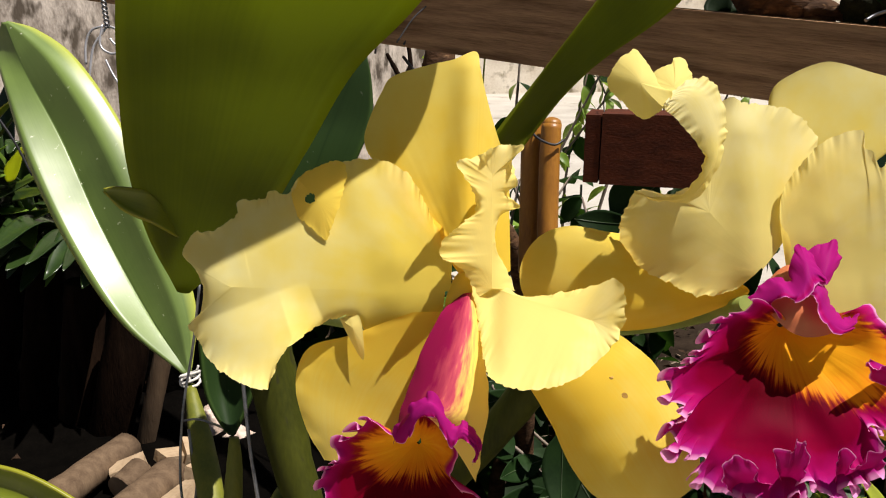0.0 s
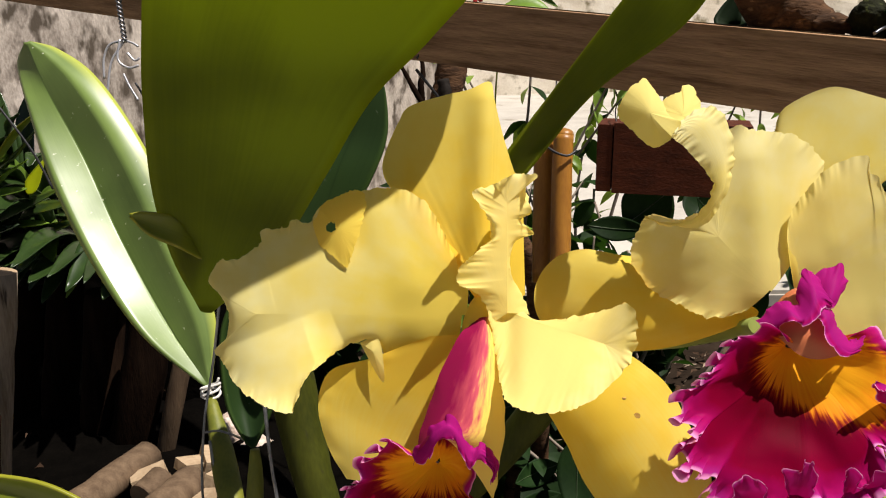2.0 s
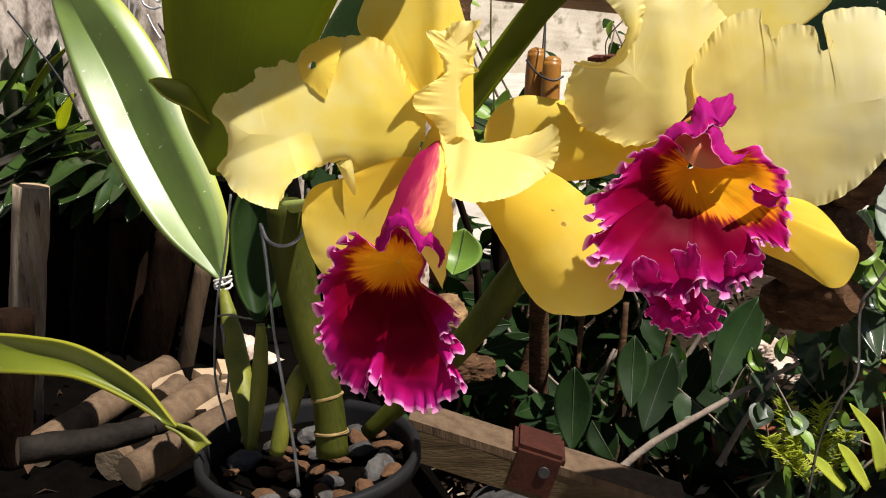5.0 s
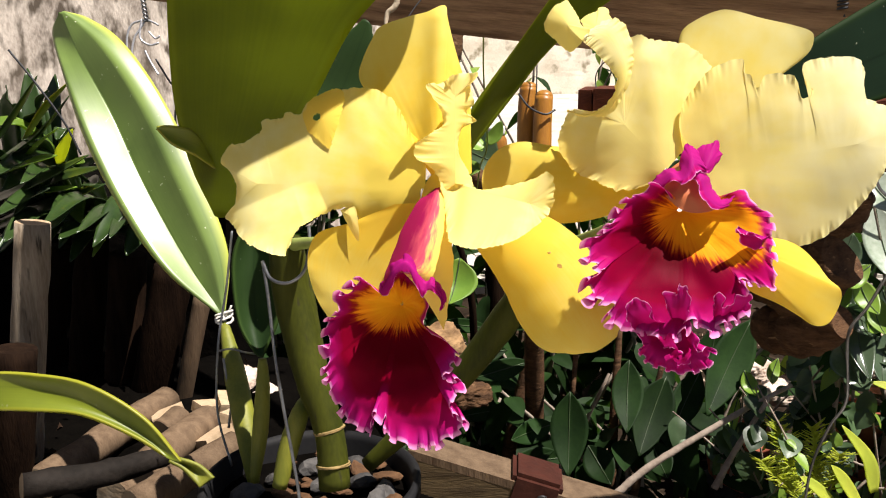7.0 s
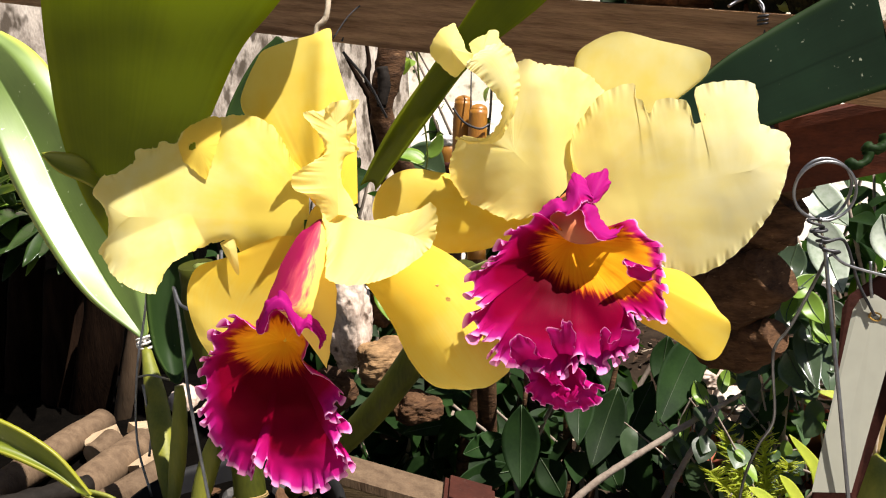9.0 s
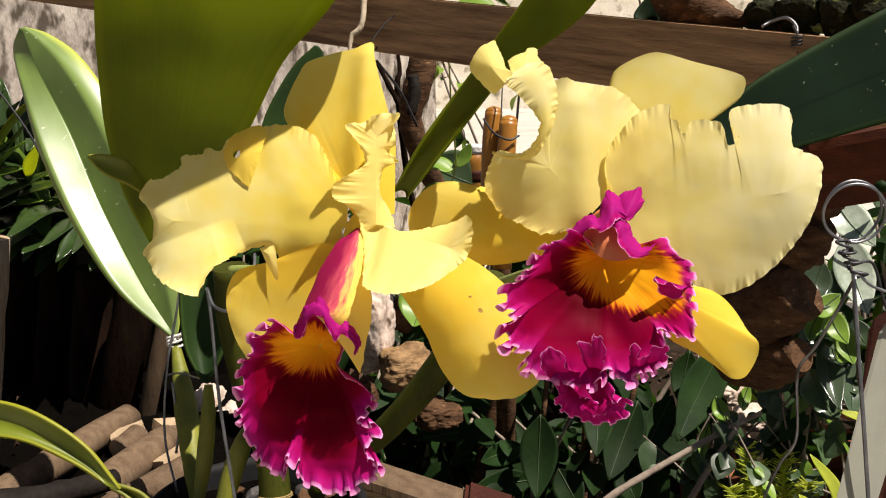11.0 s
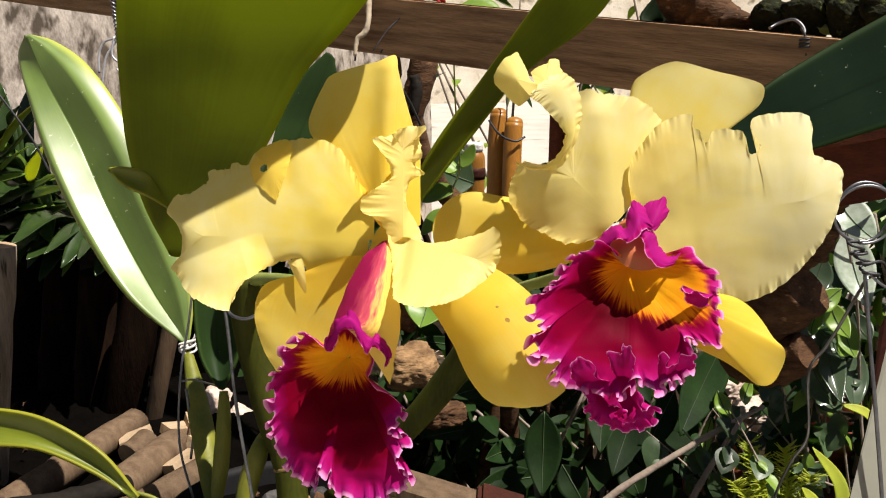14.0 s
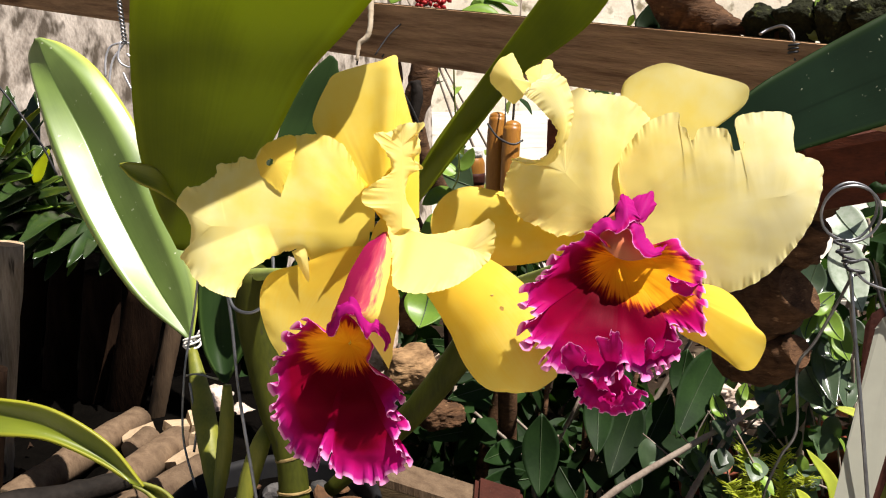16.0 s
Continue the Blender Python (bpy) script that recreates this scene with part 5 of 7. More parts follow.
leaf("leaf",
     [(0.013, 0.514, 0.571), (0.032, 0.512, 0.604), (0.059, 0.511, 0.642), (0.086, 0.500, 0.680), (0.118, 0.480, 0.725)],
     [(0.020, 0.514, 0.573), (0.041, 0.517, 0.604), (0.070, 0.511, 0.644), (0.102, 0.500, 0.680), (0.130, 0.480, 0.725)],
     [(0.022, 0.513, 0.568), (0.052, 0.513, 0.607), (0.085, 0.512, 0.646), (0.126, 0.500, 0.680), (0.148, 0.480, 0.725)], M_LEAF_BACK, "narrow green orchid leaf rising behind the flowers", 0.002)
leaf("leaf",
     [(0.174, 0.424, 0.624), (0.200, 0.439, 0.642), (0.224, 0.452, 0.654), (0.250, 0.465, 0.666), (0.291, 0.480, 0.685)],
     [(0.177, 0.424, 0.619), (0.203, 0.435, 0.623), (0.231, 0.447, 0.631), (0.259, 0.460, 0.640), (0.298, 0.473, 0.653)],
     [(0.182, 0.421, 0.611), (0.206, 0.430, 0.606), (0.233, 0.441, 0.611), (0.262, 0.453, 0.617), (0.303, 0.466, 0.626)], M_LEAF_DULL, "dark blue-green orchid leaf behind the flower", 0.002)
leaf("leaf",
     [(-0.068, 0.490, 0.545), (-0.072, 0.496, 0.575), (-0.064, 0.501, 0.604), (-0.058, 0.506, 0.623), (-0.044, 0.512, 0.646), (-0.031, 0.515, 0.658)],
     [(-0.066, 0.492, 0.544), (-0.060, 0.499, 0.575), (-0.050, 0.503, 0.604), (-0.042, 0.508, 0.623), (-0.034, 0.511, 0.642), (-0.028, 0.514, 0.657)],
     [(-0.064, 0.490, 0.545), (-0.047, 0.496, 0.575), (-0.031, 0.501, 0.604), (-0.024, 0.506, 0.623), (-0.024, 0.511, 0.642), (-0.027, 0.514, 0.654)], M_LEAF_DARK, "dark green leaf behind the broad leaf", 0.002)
leaf("leaf",
     [(-0.142, 0.452, 0.407), (-0.164, 0.458, 0.432), (-0.197, 0.463, 0.451), (-0.230, 0.465, 0.457), (-0.263, 0.465, 0.459)],
     [(-0.144, 0.452, 0.406), (-0.169, 0.461, 0.423), (-0.201, 0.465, 0.439), (-0.232, 0.467, 0.447), (-0.263, 0.463, 0.451)],
     [(-0.150, 0.453, 0.408), (-0.169, 0.456, 0.420), (-0.200, 0.459, 0.433), (-0.230, 0.459, 0.436), (-0.263, 0.460, 0.436)], M_LEAF_YOUNG, "arching yellow-green orchid leaf", 0.002)
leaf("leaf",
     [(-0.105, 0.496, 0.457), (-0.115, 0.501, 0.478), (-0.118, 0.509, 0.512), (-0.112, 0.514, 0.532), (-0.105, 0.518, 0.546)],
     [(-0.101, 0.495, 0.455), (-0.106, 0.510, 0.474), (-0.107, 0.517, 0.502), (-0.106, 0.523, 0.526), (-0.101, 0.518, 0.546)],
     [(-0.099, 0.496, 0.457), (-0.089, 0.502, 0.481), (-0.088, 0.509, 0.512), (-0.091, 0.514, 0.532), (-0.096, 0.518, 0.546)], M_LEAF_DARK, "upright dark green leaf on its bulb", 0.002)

leaf("bract", [(-0.090, 0.394, 0.588), (-0.096, 0.381, 0.597), (-0.105, 0.377, 0.603), (-0.111, 0.377, 0.610)], [(-0.090, 0.395, 0.592), (-0.095, 0.384, 0.601), (-0.104, 0.380, 0.606), (-0.111, 0.377, 0.610)], [(-0.090, 0.396, 0.596), (-0.096, 0.384, 0.608), (-0.105, 0.379, 0.611), (-0.111, 0.377, 0.611)], M_LEAF_YOUNG, "small pointed green bract", 0.001, 20, 8)
leaf("leaf", [(-0.137, 0.466, 0.381), (-0.147, 0.469, 0.392), (-0.156, 0.470, 0.397)], [(-0.133, 0.467, 0.384), (-0.144, 0.474, 0.391), (-0.156, 0.471, 0.398)], [(-0.128, 0.468, 0.387), (-0.139, 0.470, 0.395), (-0.155, 0.471, 0.400)], M_BULB, "short yellow-green young leaf", 0.002, 20, 8)

# pseudobulbs and stems in the pot
def plant_stem(nm, pts, rad, material, lab):
    stem = part(nm, tube(pts, rad, 14, rough=0.06), material, plant, lab)
    if nm == "pseudobulb" and max(rad) > 0.0072:
        line = spline(pts, 20)
        for k in (2, 5) if max(rad) > 0.0095 else (1,):
            d = (line[k + 1] - line[k]).normalized()
            r = 1.03 * (rad[0] if k < 3 else rad[1])
            part("node_ring", tube([line[k] - d * 0.0009, line[k], line[k] + d * 0.0009], (r, r * 1.05, r * 0.99), 16, 6, rough=0.1), M_NODE, stem, "pale papery ring")


plant_stem("pseudobulb", [(-0.111, 0.494, 0.368), (-0.118, 0.511, 0.395), (-0.130, 0.539, 0.423), (-0.143, 0.567, 0.453)], (0.004, 0.0070, 0.0076, 0.003), M_BULB, "ribbed yellow-green bulb tied with wire")
plant_stem("pseudobulb", [(-0.106, 0.476, 0.379), (-0.102, 0.484, 0.409), (-0.100, 0.491, 0.437), (-0.100, 0.495, 0.454)], (0.003, 0.0050, 0.0044, 0.0026), M_BULB, "slim yellow-green bulb")
plant_stem("pseudobulb", [(-0.051, 0.448, 0.391), (-0.054, 0.456, 0.424), (-0.064, 0.464, 0.456), (-0.074, 0.476, 0.501), (-0.077, 0.474, 0.535)], (0.0095, 0.009, 0.0105, 0.012, 0.010), M_STEM, "stout green stem with pale rings")
plant_stem("pseudobulb", [(-0.086, 0.457, 0.386), (-0.080, 0.463, 0.409), (-0.073, 0.468, 0.429), (-0.070, 0.480, 0.434)], (0.0045, 0.0062, 0.0056, 0.0035), M_BULB, "young yellow-green bulb")
plant_stem("pedicel", [(0.018, 0.307, 0.591), (0.008, 0.340, 0.576), (-0.020, 0.396, 0.553), (-0.058, 0.454, 0.538), (-0.076, 0.473, 0.532)], (0.0025, 0.0025, 0.003, 0.004), M_PEDICEL, "green flower stalk")
plant_stem("pedicel", [(0.096, 0.307, 0.590), (0.088, 0.358, 0.566), (0.072, 0.414, 0.542), (0.065, 0.441, 0.525)], (0.0025, 0.0025, 0.003, 0.004), M_PEDICEL, "green flower stalk")
plant_stem("stalk", [(-0.036, 0.488, 0.384), (-0.007, 0.485, 0.413), (0.022, 0.473, 0.448), (0.051, 0.463, 0.491), (0.075, 0.443, 0.537)], (0.005, 0.007, 0.008, 0.009, 0.008), M_STEM, "green stalk leaning across the pot")


# ---- pot ----
POT = Vector((-0.072, 0.485, 0.376))
def pot():
    th = thing("plant_pot", POT, "black plastic pot filled with bark and stones", "pot")
    bm = bmesh.new()
    prof = [(0.050, -0.095), (0.054, -0.09), (0.066, -0.008), (0.070, -0.008), (0.070, 0.0), (0.066, 0.002), (0.064, -0.004), (0.049, -0.085)]
    rings = [[bm.verts.new((r * math.cos(2 * math.pi * k / 48), r * math.sin(2 * math.pi * k / 48), z)) for k in range(48)] for r, z in prof]
    for a, b in zip(rings, rings[1:]):
        for k in range(48):
            bm.faces.new((a[k], a[(k + 1) % 48], b[(k + 1) % 48], b[k])).smooth = True
    bm.faces.new(rings[0])
    part("shell", bm, M_POT, th)
    bm = bmesh.new()
    bmesh.ops.create_circle(bm, cap_ends=True, radius=0.0645, segments=48)
    bmesh.ops.subdivide_edges(bm, edges=bm.edges[:], cuts=6, use_grid_fill=True)
    for v in bm.verts:
        v.co.z = -0.014 + 0.006 * noise.noise(v.co * 60)
    part("soil", bm, M_SOIL, th, "bark mix blackened for shade")
pot()


def pot_filling():
    rnd = random.Random(21)
    for k in range(46):
        a, q = rnd.uniform(0, 6.28), 0.056 * math.sqrt(rnd.random())
        r = rnd.uniform(0.003, 0.0075)
        bm = bmesh.new()
        bmesh.ops.create_icosphere(bm, subdivisions=2, radius=r)
        chip = k % 3
        for v in bm.verts:
            v.co = Vector((v.co.x * 1.4, v.co.y, v.co.z * (0.45 if chip else 0.8))) * (1 + 0.4 * noise.noise(v.co / r + Vector((k, 2, 0))))
        ob = part("bark_chip" if chip else "stone", bm, M_BARK if chip else M_STONE)
        ob.matrix_basis = Matrix.LocRotScale(POT + Vector((q * math.cos(a), q * math.sin(a), -0.010)), Euler((rnd.uniform(-.4, .4), rnd.uniform(-.4, .4), rnd.uniform(0, 6))), None)
        tagged(ob, "brown bark chip on the pot's dark mix" if chip else "grey pebble on the pot's dark mix", "bark chip" if chip else "stone", "pieces in the pot")
pot_filling()


# ---- logs ----
def log(pts, r, material=M_LOG, label="dry peeled log", rough=0.12, seed=0, end=M_LOG_END):
    th = tagged(part("log", tube(pts, r, 16, 10, rough=rough, seed=seed), material), label, "log", "stacked logs")
    th.data.materials.append(end)
    th.data.polygons[-1].material_index = 1
    th.data.polygons[-2].material_index = 1
    return th


log([(-0.322, 0.620, 0.297), (-0.300, 0.700, 0.296), (-0.271, 0.790, 0.296)], (0.0150, 0.0148, 0.0142), seed=1, label="peeled log lying on the dark bed")
log([(-0.252, 0.600, 0.297), (-0.236, 0.670, 0.297), (-0.216, 0.740, 0.297)], (0.0155, 0.0155, 0.0150), seed=2, label="thick pale log lying on the dark bed")
log([(-0.210, 0.535, 0.326), (-0.184, 0.577, 0.329), (-0.157, 0.619, 0.332)], (0.013, 0.013, 0.012), seed=3, label="thin pale log lying on the dark bed")
log([(-0.279, 0.521, 0.352), (-0.239, 0.550, 0.344), (-0.204, 0.590, 0.338)], (0.009, 0.010, 0.008), M_CHAR, "charred split stick on the dark bed", 0.25, 4)
log([(-0.251, 0.713, 0.296), (-0.240, 0.735, 0.302)], (0.014, 0.014), seed=5, label="short sawn log stub")
# M_LOG_DARK carries the shade on these uprights; the sun still reaches them.
for k, (pts, r, mt, lab) in enumerate((
    ([(-0.339, 0.702, 0.499), (-0.354, 0.694, 0.386), (-0.374, 0.690, 0.246)], 0.0145, M_POST, "pale grey upright peeled log in the sun"),
    ([(-0.324, 0.619, 0.416), (-0.331, 0.616, 0.360), (-0.350, 0.625, 0.275)], 0.016, M_LOG_DARK, "upright log, cut short, coloured as in shade"),
    ([(-0.439, 0.940, 0.420), (-0.455, 0.932, 0.307), (-0.481, 0.935, 0.153)], 0.017, M_LOG_DARK, "upright log coloured as in shade"),
    ([(-0.388, 0.922, 0.431), (-0.403, 0.915, 0.320), (-0.429, 0.922, 0.182)], 0.018, M_LOG_DARK, "upright log coloured as in shade"),
    ([(-0.339, 0.899, 0.421), (-0.352, 0.895, 0.321), (-0.370, 0.896, 0.203)], 0.020, M_LOG_DARK, "upright log coloured as in shade"),
    ([(-0.278, 0.866, 0.414), (-0.297, 0.857, 0.335), (-0.325, 0.864, 0.240)], 0.021, M_LOG_DARK, "leaning upright log coloured as in shade"),
    ([(-0.242, 0.840, 0.391), (-0.257, 0.835, 0.331), (-0.275, 0.839, 0.265)], 0.009, M_LOG, "thin upright stick leaning on the logs"),
)):
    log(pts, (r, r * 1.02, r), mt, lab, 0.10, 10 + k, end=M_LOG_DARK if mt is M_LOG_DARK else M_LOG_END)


BED = POT.z - 0.095
def wood_chunk(p, size, turn, seed):
    ob = part("wood_chunk", box(size, (0, 0, 0), 0.002, wobble=0.0015, seed=seed), M_LOG_END)
    ob.matrix_world = Matrix.LocRotScale(Vector(p), Euler((0.3 * math.sin(seed), 0.25 * math.cos(seed), turn)), (1, 1, 1))
    return tagged(ob, "pale split chunk of wood lying by the logs", "wood", "pale wood chunks by the logs")


for k, (p, s, a) in enumerate(zip([(-0.256, 0.748, 0.297), (-0.199, 0.703, 0.298), (-0.191, 0.735, 0.300), (-0.226, 0.774, 0.293), (-0.172, 0.675, 0.310), (-0.213, 0.783, 0.288)], ((0.030, 0.022, 0.014), (0.034, 0.016, 0.012), (0.022, 0.018, 0.016), (0.026, 0.020, 0.010), (0.018, 0.014, 0.010), (0.03, 0.014, 0.012)), (0.4, 1.1, -0.3, 0.8, 0.2, 2.0))):
    wood_chunk((p[0], p[1], BED + 0.008 + 0.5 * s[2]), s, a, k + 60)
def planting_bed():
    """A low bed of humus, blackened for shade, behind its timber edging; the pot and the logs stand on it."""
    bm = bmesh.new()
    bmesh.ops.create_grid(bm, x_segments=90, y_segments=60, size=1.0)
    for v in bm.verts:
        x, y = -0.44 + 0.5 * v.co.x, 0.66 + 0.30 * v.co.y
        e = max(abs(v.co.x), abs(v.co.y))
        top = BED + 0.010 * noise.noise(Vector((x, y, 0)) * 14) + 0.006 * noise.noise(Vector((x, y, 3)) * 50)
        slope = max(0.0, min(1.0, (v.co.x - 0.55 + 0.2 * noise.noise(Vector((y * 6, 1, 0)))) / 0.42)) ** 1.3
        v.co = Vector((x, y, top * (1 - slope) - (BED + 0.03 if e > 0.985 else 0)))
    for f in bm.faces:
        f.smooth = True
    tagged(part("planting_bed", bm, M_SOIL), "raised bed of humus, blackened for shade", "bed", kind="structure")
planting_bed()


def beam(name, a, b, w, h, material, label, category="beam", seed=0):
    a, b = Vector(a), Vector(b)
    d = b - a
    bm = box((d.length, w, h), wobble=0.0010, seed=seed)
    bmesh.ops.transform(bm, matrix=Matrix.Translation((a + b) / 2) @ d.to_track_quat("X", "Z").to_matrix().to_4x4(), verts=bm.verts)
    return tagged(part(name, bm, material), label, category)


PL = [(-0.012, 0.543, 0.359), (0.127, 0.533, 0.317)]
def edging():
    th = thing("timber_edging", (0, 0, 0), "pale squared timber edging the dark planting bed", "beam")
    a, c = Vector(PL[0]), Vector(PL[1]) + (Vector(PL[1]) - Vector(PL[0])) * 0.35
    low = Vector((0, 0, -0.003))
    beam("board", a + low, c + low, 0.03, 0.024, M_PLANK, "", "", 8).parent = th
    # Thin top layer in a paler wood than the board below.
    beam("worn_top", a + Vector((0, 0, 0.0121)), c + Vector((0, 0, 0.0121)), 0.0305, 0.0058, M_LOG, "", "", 9).parent = th
edging()
ST = Vector((0.073, 0.538, 0.337))
def strap():
    th = thing("leather_strap", Matrix.Translation(ST) @ (Vector(PL[1]) - Vector(PL[0])).to_track_quat("X", "Z").to_matrix().to_4x4(), "red-brown leather strap wrapped round the timber", "strap")
    part("band", box((0.036, 0.035, 0.035), (0, 0, 0), 0.003), M_LEATHER, th)
    part("eyelet", tube([(0.006, -0.019, 0.004), (0.006, -0.0165, 0.004)], (0.004,), 14, 2), M_WIRE_DARK, th, "dark metal eyelet")
strap()

# ---- hanging things behind the flowers ----
def wire(name, pts, r, label, material=M_WIRE, steps=None):
    return tagged(part(name, tube(pts, (r,), 8, steps), material), label, "wire")


def bamboo():
    th = thing("bamboo_pieces", (0, 0, 0), "two yellow bamboo pieces bound with wire, hanging from the rail", "bamboo")
    for pts in ([(0.084, 0.726, 0.604), (0.082, 0.719, 0.575), (0.080, 0.701, 0.486)], [(0.0955, 0.709, 0.598), (0.0935, 0.701, 0.567), (0.091, 0.679, 0.481)]):
        part("cane", tube(pts, (0.0074, 0.0078, 0.0078), 16, 16, rough=0.03), M_BAMBOO, th)
        part("cap", tube([Vector(pts[0]) + Vector((0, 0, h)) for h in (-0.0004, 0.0025, 0.0045, 0.0055)], (0.0074, 0.0068, 0.0045, 0.0012), 16, 8), M_BAMBOO, th)
    part("binding", tube([(0.075, 0.715, 0.600), (0.083, 0.700, 0.590), (0.095, 0.6935, 0.585), (0.1035, 0.698, 0.588)], (0.0009,), 6, 16), M_WIRE_DARK, th, "dark binding wire")
    part("hanger", tube([(0.089, 0.706, 0.597), (0.091, 0.725, 0.635), (0.093, 0.732, 0.662)], (0.0006,), 5), M_WIRE_DARK, th, "thin wire")
bamboo()

BL = [(0.140, 0.803, 0.571), (0.251, 0.770, 0.570)]
def hanging_block():
    th = thing("wooden_block", (0, 0, 0), "red-brown wooden block hanging on wire from the rail", "block")
    way = Vector(BL[1]) - Vector(BL[0])
    beam("body", Vector(BL[0]) + way * 0.12, Vector(BL[1]) + way * 0.05, 0.05, 0.058, M_BOX, "", "", 5).parent = th
    beam("end_piece", Vector(BL[0]), Vector(BL[0]) + way * 0.107, 0.049, 0.056, M_BOX, "", "", 6).parent = th
    p = Vector(BL[0]).lerp(Vector(BL[1]), 0.12)
    a, c = Vector(RAIL[0]), Vector(RAIL[-1])
    q = a.lerp(c, (p.x - a.x) / (c.x - a.x))
    part("hanger", tube([p + Vector((0, 0, 0.02)), p + Vector((0, -0.005, 0.045)), q + Vector((0, 0.02, -0.01)), q + Vector((0, 0, -0.015))], (0.0006,), 6), M_WIRE_DARK, th, "thin dark wire")
hanging_block()
BX = [(0.300, 0.616, 0.566), (0.378, 0.599, 0.584)]
def planter():
    th = thing("wooden_planter", (0, 0, 0), "red-brown wooden planter box hanging behind the flower", "planter")
    a, c = Vector(BX[0]), Vector(BX[1])
    for nm, off, w, h in (("front_board", (0, 0, 0), 0.012, 0.046), ("back_board", (0, 0.075, 0), 0.012, 0.046), ("rim", (0, -0.004, 0.026), 0.022, 0.007), ("soil", (0, 0.038, 0.008), 0.062, 0.02)):
        beam(nm, a + Vector(off), c + Vector(off), w, h, M_SOIL if nm == "soil" else M_BOX, "", "", 6).parent = th
    for t in (0.25, 0.8):
        m = a.lerp(c, t)
        part("hanger", tube([m + Vector((0, 0, 0.02)), m + Vector((0, -0.01, 0.08)), m + Vector((0, -0.03, 0.16)), m + Vector((0, -0.04, 0.3))], (0.0008,), 6), M_WIRE, th, "galvanised hanging wire")
planter()


def bark_slab():
    th = thing("bark_slab", (0, 0, 0), "knobbly dark brown bark mount hanging behind the flower", "bark")
    part("knob", tube([(0.339, 0.639, 0.569), (0.334, 0.645, 0.552), (0.327, 0.652, 0.536)], (0.008, 0.017, 0.012), 24, 20, rough=0.35, seed=20), M_BARK, th)
    part("knob", tube([(0.303, 0.671, 0.490), (0.318, 0.655, 0.509), (0.328, 0.640, 0.532)], (0.018, 0.023, 0.013), 26, 22, rough=0.3, seed=21), M_BARK, th)
    part("knob", tube([(0.272, 0.684, 0.459), (0.294, 0.653, 0.458), (0.314, 0.627, 0.479)], (0.022, 0.031, 0.020), 28, 24, rough=0.28, seed=22), M_BARK, th)
    part("knob", tube([(0.275, 0.672, 0.409), (0.297, 0.643, 0.417), (0.315, 0.616, 0.433)], (0.016, 0.021, 0.013), 26, 22, rough=0.3, seed=23), M_BARK, th)
    part("hanger", tube([(0.337, 0.639, 0.569), (0.337, 0.637, 0.603), (0.331, 0.623, 0.628), (0.315, 0.588, 0.651)], (0.0006,), 6), M_WIRE_DARK, th, "thin dark wire")
bark_slab()


def plate(bm, corners, depth):
    """A flat plate with the given corners and thickness."""
    f = bm.faces.new([bm.verts.new(p) for p in corners])
    bmesh.ops.solidify(bm, geom=[f], thickness=depth)
    return bm


def tag():
    th = thing("plant_tag", (0, 0, 0), "blank pale plastic plant tag with a chamfered top, hanging on wire", "tag")
    part("plate", plate(bmesh.new(), [(0.274, 0.433, 0.505), (0.276, 0.435, 0.512), (0.280, 0.436, 0.518), (0.288, 0.437, 0.520), (0.295, 0.436, 0.516), (0.299, 0.434, 0.509), (0.298, 0.431, 0.497), (0.271, 0.408, 0.421), (0.250, 0.408, 0.422)], 0.0012), M_TAG, th)
    part("backing_board", plate(bmesh.new(), [(0.280, 0.454, 0.507), (0.284, 0.456, 0.514), (0.298, 0.458, 0.523), (0.315, 0.459, 0.529), (0.327, 0.455, 0.514), (0.284, 0.428, 0.400), (0.259, 0.428, 0.400), (0.276, 0.445, 0.466)], 0.004), M_LEATHER, th, "dark red-brown backing board")
    part("eyelet", tube([Vector(p) for p in [(0.284, 0.433, 0.509), (0.286, 0.434, 0.511), (0.290, 0.433, 0.510), (0.290, 0.433, 0.507), (0.287, 0.433, 0.507), (0.284, 0.433, 0.509)]], (0.0005,), 6, 20), M_SCAR, th, "rusty eyelet")
tag()


def ring(centre, rx, rz, turns, rise, count, r, wob=0.0):
    """Points of a wound wire ring facing the viewer."""
    return [Vector(centre) + Vector((rx * math.cos(a) + wob * math.sin(3 * a), 0.002 * math.sin(a * 0.5 + r), rz * math.sin(a) + rise * k / count)) for k in range(count + 1) for a in [2 * math.pi * turns * k / count - 1.7]]


